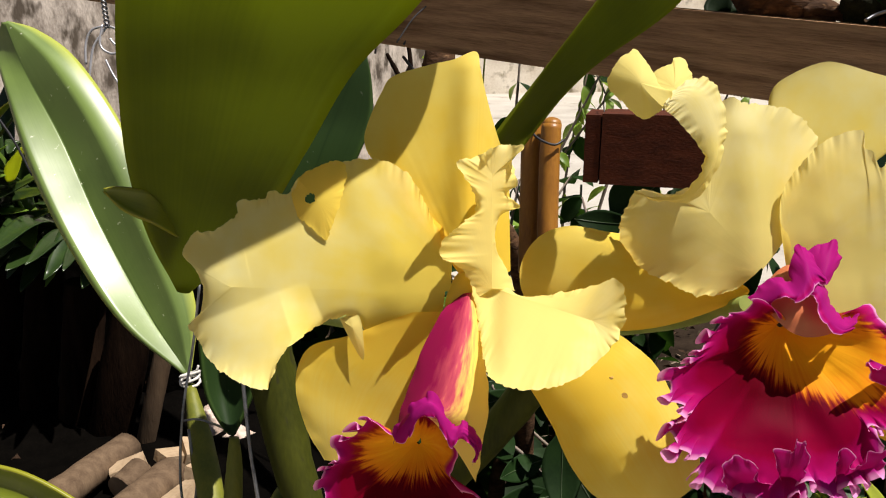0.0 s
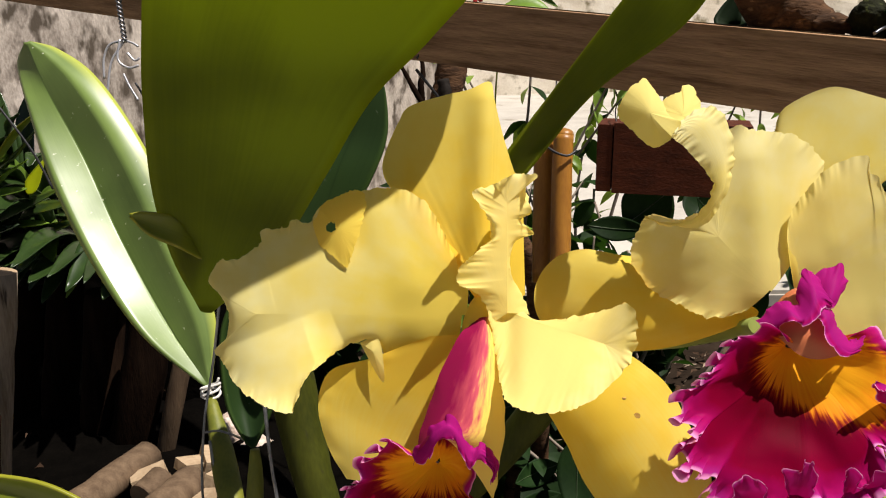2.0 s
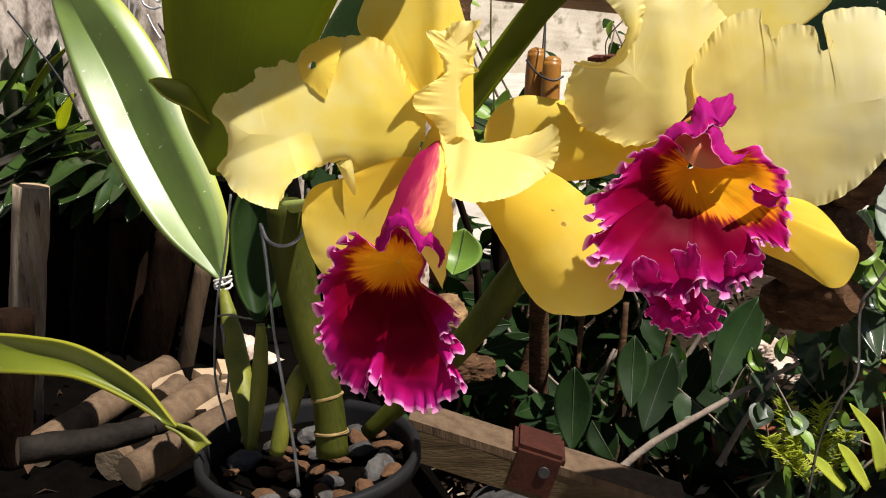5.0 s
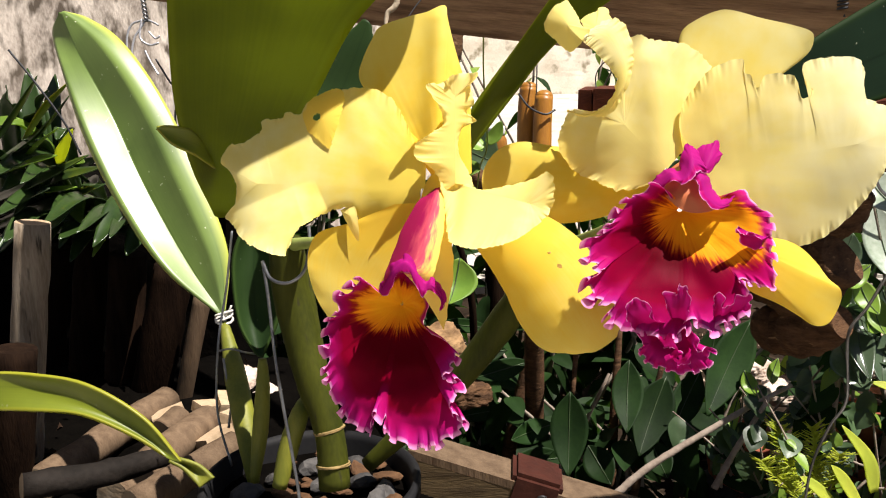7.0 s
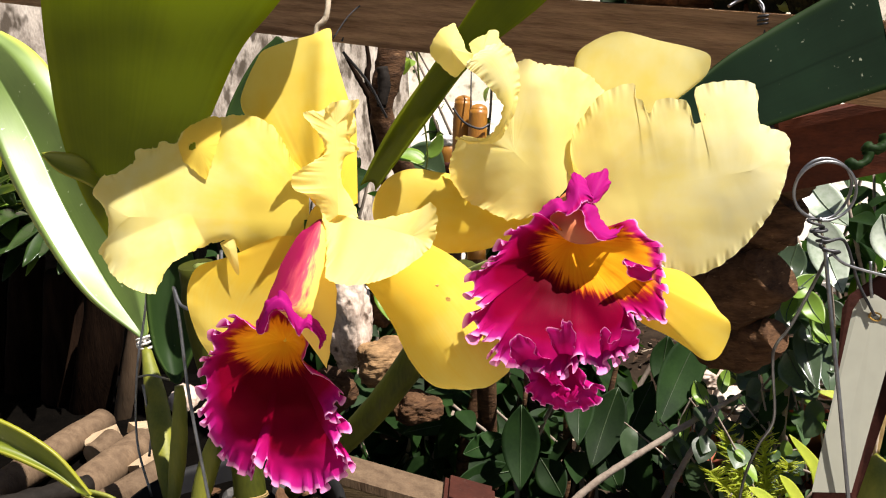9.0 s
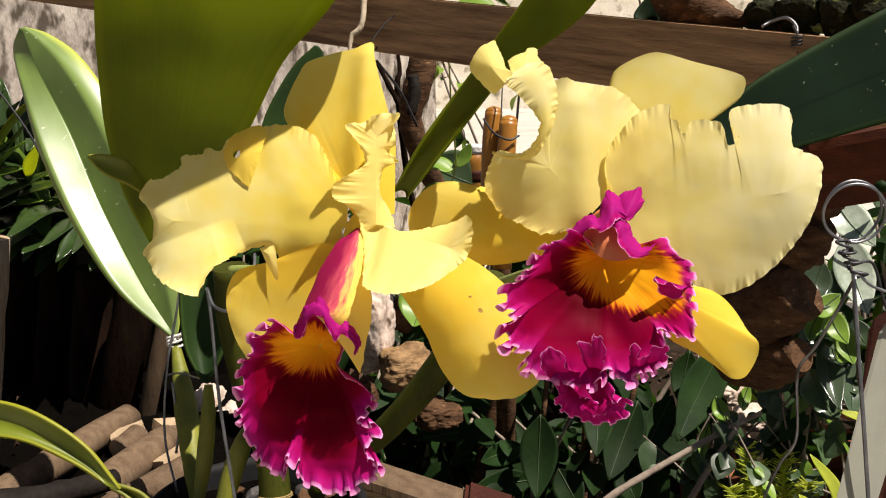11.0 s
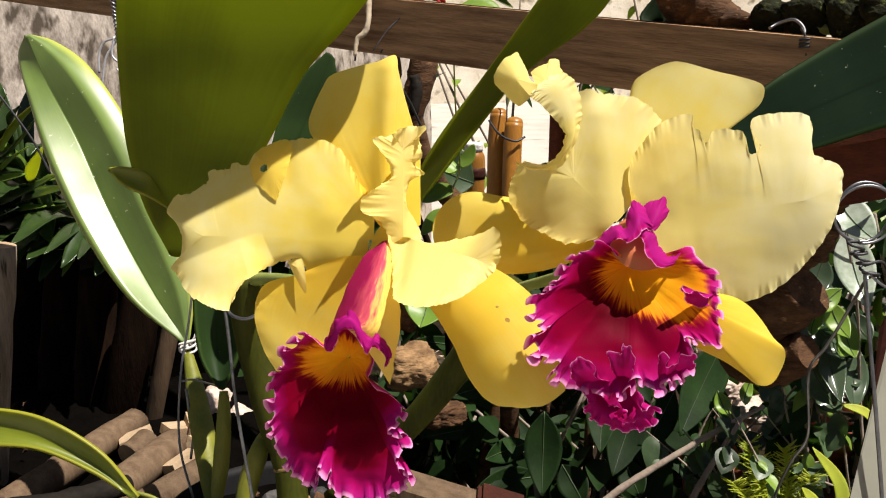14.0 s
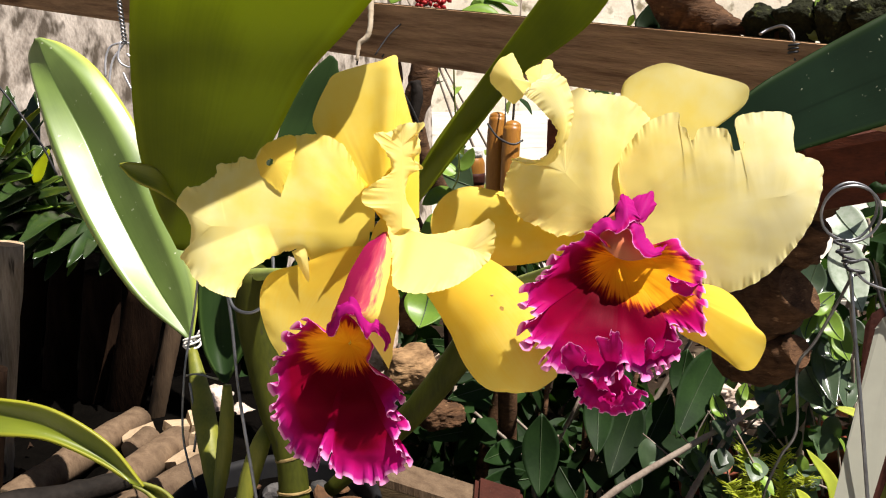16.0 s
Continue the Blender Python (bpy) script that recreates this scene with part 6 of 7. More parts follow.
def wire_hanger():
    th = thing("wire_hanger", (0, 0, 0), "galvanised wire hanger with a double ring and a twisted knot", "wire")
    c = (0.259, 0.441, 0.575)
    part("ring", tube(ring(c, 0.0158, 0.0152, 0.98, 0, 40, 0), (0.0008,), 8, 80), M_WIRE, th)
    part("ring", tube(ring(Vector(c) + Vector((-0.0006, 0.001, 0.0009)), 0.0150, 0.0158, 0.98, 0, 40, 1, 0.0005), (0.0008,), 8, 80), M_WIRE, th)
    a, q = [Vector(p) for p in [(0.251, 0.435, 0.561), (0.261, 0.431, 0.543)]]
    part("knot", tube([a.lerp(q, k / 60) + Vector((0.0036 * math.cos(k * 0.66), 0.0022 * math.sin(k * 0.66), 0.0014 * math.sin(k * 0.37))) for k in range(61)], (0.0008,), 7, 180), M_WIRE_DARK, th, "twisted wire knot")
    part("stay", tube([(0.258, 0.434, 0.546), (0.260, 0.425, 0.512), (0.263, 0.415, 0.473), (0.267, 0.403, 0.421), (0.271, 0.390, 0.371)], (0.0011,), 8, 40), M_WIRE, th)
    part("arm", tube([(0.259, 0.433, 0.543), (0.261, 0.449, 0.524), (0.256, 0.462, 0.495), (0.251, 0.469, 0.480), (0.253, 0.475, 0.465), (0.257, 0.477, 0.431), (0.251, 0.483, 0.410), (0.248, 0.495, 0.377), (0.249, 0.504, 0.331)], (0.0009,), 8, 60), M_WIRE, th)
    part("arm", tube([(0.261, 0.433, 0.544), (0.269, 0.431, 0.538), (0.289, 0.430, 0.532), (0.310, 0.428, 0.527)], (0.0008,), 7, 20), M_WIRE, th)
    part("arm", tube([(0.256, 0.431, 0.550), (0.266, 0.435, 0.551), (0.272, 0.438, 0.545), (0.278, 0.436, 0.527), (0.286, 0.431, 0.510)], (0.0008,), 7, 30), M_WIRE_DARK, th)
    part("arm", tube([(0.284, 0.437, 0.538), (0.284, 0.435, 0.527), (0.285, 0.434, 0.519)], (0.0008,), 7, 10), M_WIRE, th)
wire_hanger()


def tendril():
    th = thing("curled_tendril", (0, 0, 0), "curled dark green twisted leaf hanging beside the wire ring", "leaf")
    a, c = [Vector(p) for p in [(0.299, 0.502, 0.575), (0.322, 0.506, 0.593)]]
    line = [a.lerp(c, k / 12) + Vector((0.0022 * math.cos(k * 1.1), 0.002 * math.sin(k * 1.1), 0.002 * math.sin(k * 1.1))) for k in range(13)]
    part("blade", tube(line, (0.001, 0.0035, 0.0022, 0.004, 0.0028, 0.0045), 10, 40, rough=0.4, seed=3), M_BUSH, th)
tendril()


def bulb_stack():
    th = thing("orchid_bulb", (0, 0, 0), "pale green orchid bulb with dry striped sheaths behind the tag", "plant")
    part("bulb", tube([(0.314, 0.446, 0.351), (0.314, 0.454, 0.383), (0.311, 0.459, 0.402), (0.309, 0.462, 0.414)], (0.010, 0.016, 0.014, 0.004), 16, 24), M_BULB, th)
    for pts in ([(0.307, 0.457, 0.416), (0.306, 0.460, 0.445), (0.311, 0.466, 0.470)], [(0.312, 0.462, 0.413), (0.317, 0.469, 0.441), (0.324, 0.475, 0.467)], [(0.306, 0.461, 0.411), (0.308, 0.464, 0.422), (0.312, 0.470, 0.447)]):
        thick(part("sheath", blade(pts, 0.004, None), M_NODE, th), 0.0006)
        part("sheath_edge", tube(pts, (0.0008, 0.0011, 0.0006), 6, 14), M_SCRAP, th)
bulb_stack()
wire("pot_hanger", [(-0.126, 0.543, 0.525), (-0.133, 0.544, 0.486), (-0.139, 0.535, 0.449), (-0.140, 0.524, 0.405), (-0.128, 0.506, 0.374)], 0.0008, "thin wire from the rail to the pot rim")
wire("pot_hanger", [(-0.090, 0.471, 0.523), (-0.087, 0.466, 0.504), (-0.082, 0.455, 0.460), (-0.072, 0.441, 0.402), (-0.069, 0.435, 0.378)], 0.0010, "galvanised wire hooked to the pot")
wire("pot_hanger", [(-0.090, 0.471, 0.523), (-0.083, 0.459, 0.516), (-0.072, 0.454, 0.515), (-0.063, 0.455, 0.522), (-0.061, 0.464, 0.535), (-0.063, 0.476, 0.542)], 0.0010, "galvanised wire ring round the stem", steps=30)
def rail_hook():
    th = thing("wire_hook", (0, 0, 0), "twisted galvanised wire hook with loose loops under the rail", "wire")
    a, c = [Vector(p) for p in [(-0.312, 0.941, 0.715), (-0.305, 0.929, 0.667)]]
    for s in (0.0, math.pi):
        part("twist", tube([a.lerp(c, k / 40) + Vector((0.0020 * math.cos(0.9 * k + s), 0.0020 * math.sin(0.9 * k + s), 0)) for k in range(41)], (0.0011,), 7, 120), M_WIRE, th)
    for pts in ([(-0.305, 0.930, 0.669), (-0.320, 0.929, 0.665), (-0.326, 0.926, 0.652), (-0.326, 0.921, 0.633)], [(-0.305, 0.930, 0.669), (-0.311, 0.928, 0.661), (-0.319, 0.924, 0.647), (-0.323, 0.917, 0.618)], [(-0.310, 0.930, 0.670), (-0.312, 0.925, 0.651), (-0.302, 0.923, 0.643), (-0.292, 0.924, 0.645)], [(-0.305, 0.930, 0.669), (-0.297, 0.929, 0.666), (-0.292, 0.928, 0.663)], [(-0.307, 0.922, 0.637), (-0.301, 0.919, 0.625), (-0.293, 0.916, 0.612)], [(-0.303, 0.927, 0.657), (-0.296, 0.925, 0.650), (-0.291, 0.926, 0.652)]):
        part("loop", tube(pts, (0.0012,), 7, 24), M_WIRE_PALE, th, "bright wire loop")
rail_hook()

def string_tie():
    th = thing("string_tie", (0, 0, 0), "white string tied round the leaf base", "string")
    c = Vector((-0.143, 0.568, 0.458))
    for k in range(3):
        part("loop", tube([c + Vector((0.006 * math.cos(a), 0.004 * math.sin(a), 0.0025 * k - 0.003 + 0.002 * math.sin(a + k))) for a in [i * 0.698 for i in range(10)]], (0.0009,), 6, 30), M_STRING, th)
    for p in [(-0.137, 0.567, 0.466), (-0.147, 0.564, 0.455), (-0.140, 0.563, 0.438)]:
        part("end", tube([c, c.lerp(Vector(p), 0.6) + Vector((0.001, -0.001, 0)), p], (0.0008,), 6, 8), M_STRING, th)
string_tie()
wire("wire_tie", [(-0.140, 0.538, 0.443), (-0.131, 0.536, 0.445), (-0.119, 0.529, 0.445), (-0.103, 0.500, 0.455)], 0.0007, "thin wire tying two bulbs together")
wire("wire_tie", [(-0.137, 0.537, 0.438), (-0.135, 0.534, 0.425), (-0.132, 0.530, 0.410), (-0.134, 0.526, 0.392)], 0.0009, "loose twisted wire hanging down beside a bulb")


def rail_top():
    th = thing("stump_mount", (0, 0, 0), "knotty bark stump wired on the timber rail", "bark")
    part("stump", tube([(0.191, 0.599, 0.706), (0.206, 0.594, 0.687), (0.220, 0.586, 0.676), (0.238, 0.580, 0.670)], (0.02, 0.019, 0.016, 0.006), 16, rough=0.4, seed=31), M_BARK, th)
    part("root", tube([(0.215, 0.571, 0.676), (0.229, 0.571, 0.678), (0.244, 0.570, 0.672), (0.258, 0.559, 0.671), (0.271, 0.549, 0.671)], (0.003, 0.004, 0.003, 0.004, 0.003), 8, rough=0.4), M_BARK, th)
    th2 = thing("small_orchid", (0, 0, 0), "small green orchid growing along the top of the rail", "orchid")
    for pts, w in (([(0.282, 0.549, 0.672), (0.264, 0.550, 0.676), (0.246, 0.552, 0.683)], 0.008), ([(0.287, 0.538, 0.668), (0.277, 0.541, 0.680), (0.273, 0.545, 0.695)], 0.007), ([(0.195, 0.623, 0.680), (0.184, 0.623, 0.677), (0.192, 0.628, 0.697)], 0.009), ([(0.051, 0.729, 0.690), (0.070, 0.730, 0.695), (0.086, 0.728, 0.688)], 0.007)):
        thick(part("leaf", blade(pts, w, None), M_BUSH_LIGHT if w < 0.0075 else M_BUSH, th2), 0.0012)
    part("rhizome", tube([(0.261, 0.549, 0.672), (0.277, 0.538, 0.670), (0.295, 0.528, 0.671)], (0.003, 0.0035, 0.003), 8), M_PEDICEL, th2)
rail_top()
for pts in ([(0.206, 0.566, 0.666), (0.210, 0.563, 0.661), (0.203, 0.562, 0.658), (0.210, 0.561, 0.655), (0.204, 0.561, 0.651), (0.210, 0.560, 0.648)], [(0.247, 0.518, 0.671), (0.249, 0.515, 0.665), (0.249, 0.512, 0.655)], [(0.145, 0.638, 0.678), (0.138, 0.629, 0.662), (0.134, 0.625, 0.646)], [(0.012, 0.740, 0.692), (-0.002, 0.725, 0.673), (-0.014, 0.720, 0.655)], [(-0.022, 0.730, 0.694), (-0.023, 0.715, 0.676), (-0.032, 0.713, 0.667), (-0.034, 0.708, 0.649)]):
    wire("rail_wire", pts, 0.0008, "dark binding wire wound on the rail", M_WIRE_DARK)
def red_flowers():
    th = thing("red_flowering_twig", (0, 0, 0), "small red flowers on a twig above the rail", "flower")
    rnd = random.Random(3)
    for k, p in enumerate([(0.016, 0.818, 0.704), (0.025, 0.819, 0.707), (0.034, 0.818, 0.702), (0.040, 0.820, 0.709), (0.022, 0.821, 0.714), (0.031, 0.822, 0.717)]):
        bm = bmesh.new()
        for j in range(5):
            a = j * 1.257 + k
            tube([Vector(p), Vector(p) + Vector((0.004 * math.cos(a), -0.001, 0.004 * math.sin(a))), Vector(p) + Vector((0.0065 * math.cos(a), 0.001, 0.0065 * math.sin(a)))], (0.0008, 0.0022, 0.0006), 7, 6, bm)
        part("flower", bm, M_RED, th)
    part("twig", tube([(0.014, 0.817, 0.699), (0.029, 0.830, 0.707), (0.046, 0.834, 0.728)], (0.001, 0.001, 0.0008), 6), M_TWIG, th)
    for pts in ([(0.063, 0.797, 0.701), (0.081, 0.798, 0.704), (0.100, 0.795, 0.693)], [(0.076, 0.799, 0.708), (0.092, 0.798, 0.706), (0.106, 0.797, 0.700)], [(0.069, 0.798, 0.706), (0.066, 0.796, 0.697), (0.057, 0.796, 0.694)], [(-0.012, 0.798, 0.704), (-0.004, 0.799, 0.708), (0.012, 0.799, 0.711)]):
        thick(part("leaf", blade(pts, 0.006, None), M_BUSH_LIGHT, th), 0.0006)
red_flowers()
tagged(part("aerial_root", tube([(-0.020, 0.717, 0.710), (-0.022, 0.714, 0.697), (-0.022, 0.705, 0.681), (-0.025, 0.703, 0.671), (-0.031, 0.702, 0.666), (-0.033, 0.698, 0.653)], (0.0022, 0.0026, 0.0022, 0.0024, 0.002, 0.0014), 9, 40, rough=0.25, seed=6), M_ROOT), "pale twisted aerial root hanging over the rail", "root")
for at, turns in (((0.203, 0.557, 0.659), 6), ((0.249, 0.516, 0.662), 3)):
    at = Vector(at)
    wire("wire_winding", [at + Vector((0.0035 * math.cos(k * 0.8), -0.002 + 0.003 * math.sin(k * 0.8), 0.0022 * turns * (k / (8 * turns) - 0.5))) for k in range(8 * turns + 1)], 0.0007, "dark wire wound on the face of the rail", M_WIRE_DARK, 24 * turns)
wire("rail_wire", [(0.238, 0.544, 0.671), (0.244, 0.545, 0.674), (0.251, 0.540, 0.676), (0.255, 0.534, 0.671), (0.253, 0.527, 0.665)], 0.0010, "pale wire ring beside the stump", M_WIRE)
wire("rail_wire", [(0.008, 0.711, 0.686), (-0.006, 0.703, 0.674), (-0.018, 0.694, 0.657)], 0.0006, "thin dark wire across the rail", M_WIRE_DARK)
wire("hanging_wire", [(-0.015, 0.739, 0.646), (0.004, 0.753, 0.620), (0.018, 0.766, 0.589)], 0.0012, "dark wire hanging behind the flowers", M_WIRE_DARK)
tagged(part("dry_branch", tube([(0.021, 0.980, 0.663), (0.012, 0.969, 0.620), (0.003, 0.967, 0.570), (0.034, 0.980, 0.498), (0.111, 1.014, 0.386), (0.130, 1.120, -0.016)], (0.014, 0.016, 0.013, 0.012, 0.012, 0.014), 12, rough=0.25, seed=41), M_BARK), "dark dry branch behind the rail", "branch")
tagged(part("dry_branch", tube([(0.006, 0.950, 0.627), (0.008, 0.946, 0.609), (0.004, 0.940, 0.585)], (0.006, 0.007, 0.005), 10, rough=0.3, seed=42), M_CHAR), "short black branch stub behind the rail", "branch")

for k, (pts, r) in enumerate((([(-0.042, 1.040, 0.640), (-0.028, 1.033, 0.615), (-0.011, 1.025, 0.584), (0.002, 1.035, 0.542)], (0.002, 0.003, 0.0035, 0.003)), ([(0.012, 1.041, 0.647), (0.005, 1.035, 0.621), (-0.011, 1.025, 0.584)], (0.0018, 0.0025, 0.003)), ([(-0.021, 1.096, 0.660), (-0.017, 1.088, 0.627), (-0.019, 1.081, 0.600), (-0.004, 1.100, 0.469), (0.042, 1.106, 0.289), (0.041, 1.178, -0.043)], (0.002, 0.003, 0.004, 0.004, 0.005, 0.006)))):
    tagged(part("dry_branch", tube(pts, r, 9, 30, rough=0.25, seed=50 + k), M_LOG_DARK), "thin dark bare branch against the plaster wall", "branch")


def vine():
    th = thing("hanging_vine", (0, 0, 0), "pale green leafy vine hanging from the rail", "vine")
    part("stem", tube([(0.046, 0.719, 0.650), (0.048, 0.776, 0.610), (0.053, 0.832, 0.545), (0.046, 0.837, 0.521), (0.043, 0.851, 0.493)], (0.0007, 0.0008, 0.0009, 0.0009, 0.0006), 7, 40), M_PEDICEL, th)
    for pts, w in (([(0.050, 0.831, 0.540), (0.037, 0.833, 0.547), (0.019, 0.832, 0.545)], 0.010), ([(0.046, 0.837, 0.521), (0.032, 0.837, 0.519), (0.016, 0.834, 0.509)], 0.011), ([(0.053, 0.832, 0.545), (0.061, 0.834, 0.553), (0.067, 0.837, 0.566)], 0.007), ([(0.043, 0.852, 0.495), (0.029, 0.850, 0.489), (0.014, 0.846, 0.473)], 0.010)):
        thick(part("leaf", blade(pts, w, None), M_BUSH_LIGHT, th), 0.0006)
vine()

# ---- strap-leaved plants ----
def terrace():
    """The higher bed behind the palisade of logs."""
    bm = bmesh.new()
    bmesh.ops.create_cube(bm, size=1)
    bmesh.ops.subdivide_edges(bm, edges=bm.edges[:], cuts=24, use_grid_fill=True)
    for v in bm.verts:
        p = Vector((-0.80 + 1.05 * v.co.x, 1.30 + 0.46 * v.co.y, 0.215 + 0.43 * v.co.z))
        v.co = p + noise.noise_vector(p * 14) * 0.010
    # M_SOIL also paints the dark hollow behind the logs.
    tagged(part("terrace", bm, M_SOIL), "higher terrace of soil blackened for shade, held by upright logs", "bed", kind="structure")
terrace()


strap_leaved = thing("strap_leaved_plant", (0, 0, 0), "dark strap-leaved plant growing behind the upright logs", "plant")


def strap_tuft(root, tips, seed):
    rnd = random.Random(seed)
    for k, tip in enumerate(tips):
        tip = Vector(tip)
        foot = Vector(root) + Vector((rnd.uniform(-0.06, 0.04), rnd.uniform(-0.04, 0.05), rnd.uniform(-0.02, 0.02)))
        mid = foot.lerp(tip, 0.55) + Vector((0, 0, rnd.uniform(0.012, 0.05)))
        thick(part("leaf", blade([foot, mid, tip], rnd.uniform(0.009, 0.016), None, k), M_BUSH_LIGHT if k % 6 == 4 else M_STRAP, strap_leaved), 0.0008)


strap_tuft((-0.390, 1.015, 0.432), [(-0.446, 0.830, 0.477), (-0.374, 0.798, 0.470), (-0.462, 0.886, 0.495), (-0.439, 0.860, 0.473), (-0.485, 0.915, 0.527), (-0.429, 0.815, 0.455), (-0.383, 0.833, 0.444), (-0.457, 0.850, 0.513), (-0.446, 0.933, 0.518), (-0.474, 0.869, 0.425), (-0.369, 0.858, 0.465), (-0.412, 0.829, 0.511), (-0.420, 0.885, 0.489), (-0.405, 0.909, 0.503), (-0.432, 0.868, 0.420), (-0.390, 0.868, 0.420), (-0.366, 0.869, 0.425), (-0.428, 0.836, 0.458)], 11)
strap_tuft((-0.337, 0.975, 0.438), [(-0.306, 0.776, 0.467), (-0.282, 0.794, 0.457), (-0.338, 0.778, 0.472), (-0.306, 0.811, 0.441), (-0.267, 0.811, 0.441), (-0.331, 0.794, 0.454), (-0.280, 0.835, 0.453), (-0.364, 0.796, 0.462), (-0.370, 0.780, 0.480)], 12)
strap_tuft((-0.488, 1.057, 0.434), [(-0.450, 0.993, 0.594), (-0.499, 0.995, 0.600), (-0.500, 1.073, 0.582), (-0.514, 1.081, 0.616), (-0.508, 0.954, 0.559), (-0.448, 0.919, 0.545), (-0.498, 1.120, 0.607), (-0.516, 1.009, 0.573), (-0.453, 1.053, 0.542), (-0.502, 0.948, 0.535), (-0.417, 0.993, 0.509), (-0.418, 1.044, 0.508), (-0.450, 0.999, 0.535), (-0.477, 1.007, 0.567), (-0.476, 0.940, 0.504), (-0.404, 0.986, 0.483), (-0.399, 1.001, 0.460)], 13)

for pts, w, mt in (
    ([(-0.502, 0.950, 0.515), (-0.424, 0.900, 0.554), (-0.366, 0.860, 0.595)], 0.015, M_STRAP),
    ([(-0.520, 0.950, 0.516), (-0.450, 0.900, 0.571), (-0.396, 0.860, 0.615)], 0.018, M_STRAP),
    ([(-0.461, 0.950, 0.545), (-0.408, 0.900, 0.585), (-0.366, 0.860, 0.608)], 0.012, M_LEAF_YOUNG),
    ([(-0.471, 0.950, 0.515), (-0.422, 0.900, 0.545), (-0.381, 0.860, 0.563)], 0.008, M_BUSH_LIGHT),
    ([(-0.510, 0.950, 0.500), (-0.439, 0.900, 0.523), (-0.386, 0.860, 0.535)], 0.010, M_BUSH_LIGHT),
    ([(-0.527, 0.950, 0.466), (-0.431, 0.900, 0.503), (-0.353, 0.860, 0.535)], 0.013, M_STRAP),
    ([(-0.477, 0.950, 0.479), (-0.407, 0.900, 0.506), (-0.342, 0.860, 0.522)], 0.013, M_STRAP),
    ([(-0.532, 0.950, 0.435), (-0.429, 0.900, 0.474), (-0.339, 0.860, 0.505)], 0.014, M_STRAP),
    ([(-0.522, 0.950, 0.422), (-0.437, 0.900, 0.456), (-0.380, 0.860, 0.468)], 0.012, M_STRAP),
    ([(-0.464, 0.950, 0.483), (-0.415, 0.900, 0.493), (-0.369, 0.860, 0.502)], 0.007, M_BUSH_LIGHT),
    ([(-0.446, 0.950, 0.435), (-0.379, 0.900, 0.453), (-0.307, 0.860, 0.454)], 0.010, M_STRAP),
    ([(-0.517, 0.950, 0.454), (-0.451, 0.900, 0.482), (-0.398, 0.860, 0.501)], 0.011, M_GLOSSY),
    ([(-0.426, 0.950, 0.515), (-0.397, 0.900, 0.540), (-0.367, 0.860, 0.562)], 0.008, M_BLADE)):
    thick(part("leaf", blade(pts, w, None), mt, strap_leaved), 0.0008)
wire("hanging_wire", [(-0.411, 0.840, 0.641), (-0.390, 0.840, 0.611), (-0.366, 0.840, 0.572), (-0.352, 0.840, 0.538)], 0.0011, "thin dark wire hanging in front of the strap leaves", M_WIRE_DARK)
wire("hanging_wire", [(-0.299, 0.930, 0.628), (-0.288, 0.930, 0.607), (-0.277, 0.930, 0.588), (-0.283, 0.930, 0.573), (-0.284, 0.930, 0.553)], 0.0011, "thin dark bent wire beside the plaster wall", M_WIRE_DARK)


def jar():
    th = thing("glass_jar", (0.084, 1.324, 0.450), "small amber jar with a pale lid behind the bamboo", "jar")
    part("body", tube([(0, 0, -0.02), (0, 0, 0.0), (0, 0, 0.035), (0, 0, 0.048)], (0.017, 0.018, 0.018, 0.013), 20, 16), M_BAMBOO, th)
    part("lid", tube([(0, 0, 0.047), (0, 0, 0.06)], (0.0145,), 20, 3), M_STRING, th, "pale screw lid")
    part("label", tube([(0, 0, 0.004), (0, 0, 0.022)], (0.0184,), 20, 3), M_LEATHER, th, "dark paper label")
    at = th.matrix_world.translation
    post = thing("wooden_post", (0, 0, 0), "dark wooden post that carries the amber jar", "post")
    part("shaft", tube([(at.x, at.y, 0.0), (at.x, at.y, at.z * 0.5), (at.x, at.y, at.z - 0.02)], (0.018,), 12, rough=0.1), M_LOG_DARK, post)
jar()

# ---- bush behind the flowers ----
def leaf_mesh(name, length, width, fold, bend, material):
    bm = bmesh.new()
    n = 10
    rows = []
    for i in range(n + 1):
        t = i / n
        w = width * (math.sin(math.pi * t ** 0.85) ** 0.85 + 0.02)
        c = Vector((0, t * length, -bend * t * t))
        rows.append([bm.verts.new(c + Vector((s * w, 0, fold * w * abs(s) + 0.06 * w * math.sin(9 * t + 2 * s)))) for s in (-1, -0.5, 0, 0.5, 1)])
    for a, b in zip(rows, rows[1:]):
        for j in range(4):
            bm.faces.new((a[j], a[j + 1], b[j + 1], b[j])).smooth = True
    me = bpy.data.meshes.new(name)
    bm.to_mesh(me)
    bm.free()
    me.materials.append(material)
    return me


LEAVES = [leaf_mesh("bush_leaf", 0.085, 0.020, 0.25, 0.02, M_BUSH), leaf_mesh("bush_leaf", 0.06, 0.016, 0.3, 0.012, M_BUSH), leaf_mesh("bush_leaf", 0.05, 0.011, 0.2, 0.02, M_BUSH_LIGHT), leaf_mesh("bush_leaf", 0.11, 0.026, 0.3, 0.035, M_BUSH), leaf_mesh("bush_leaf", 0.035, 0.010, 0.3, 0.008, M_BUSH)]


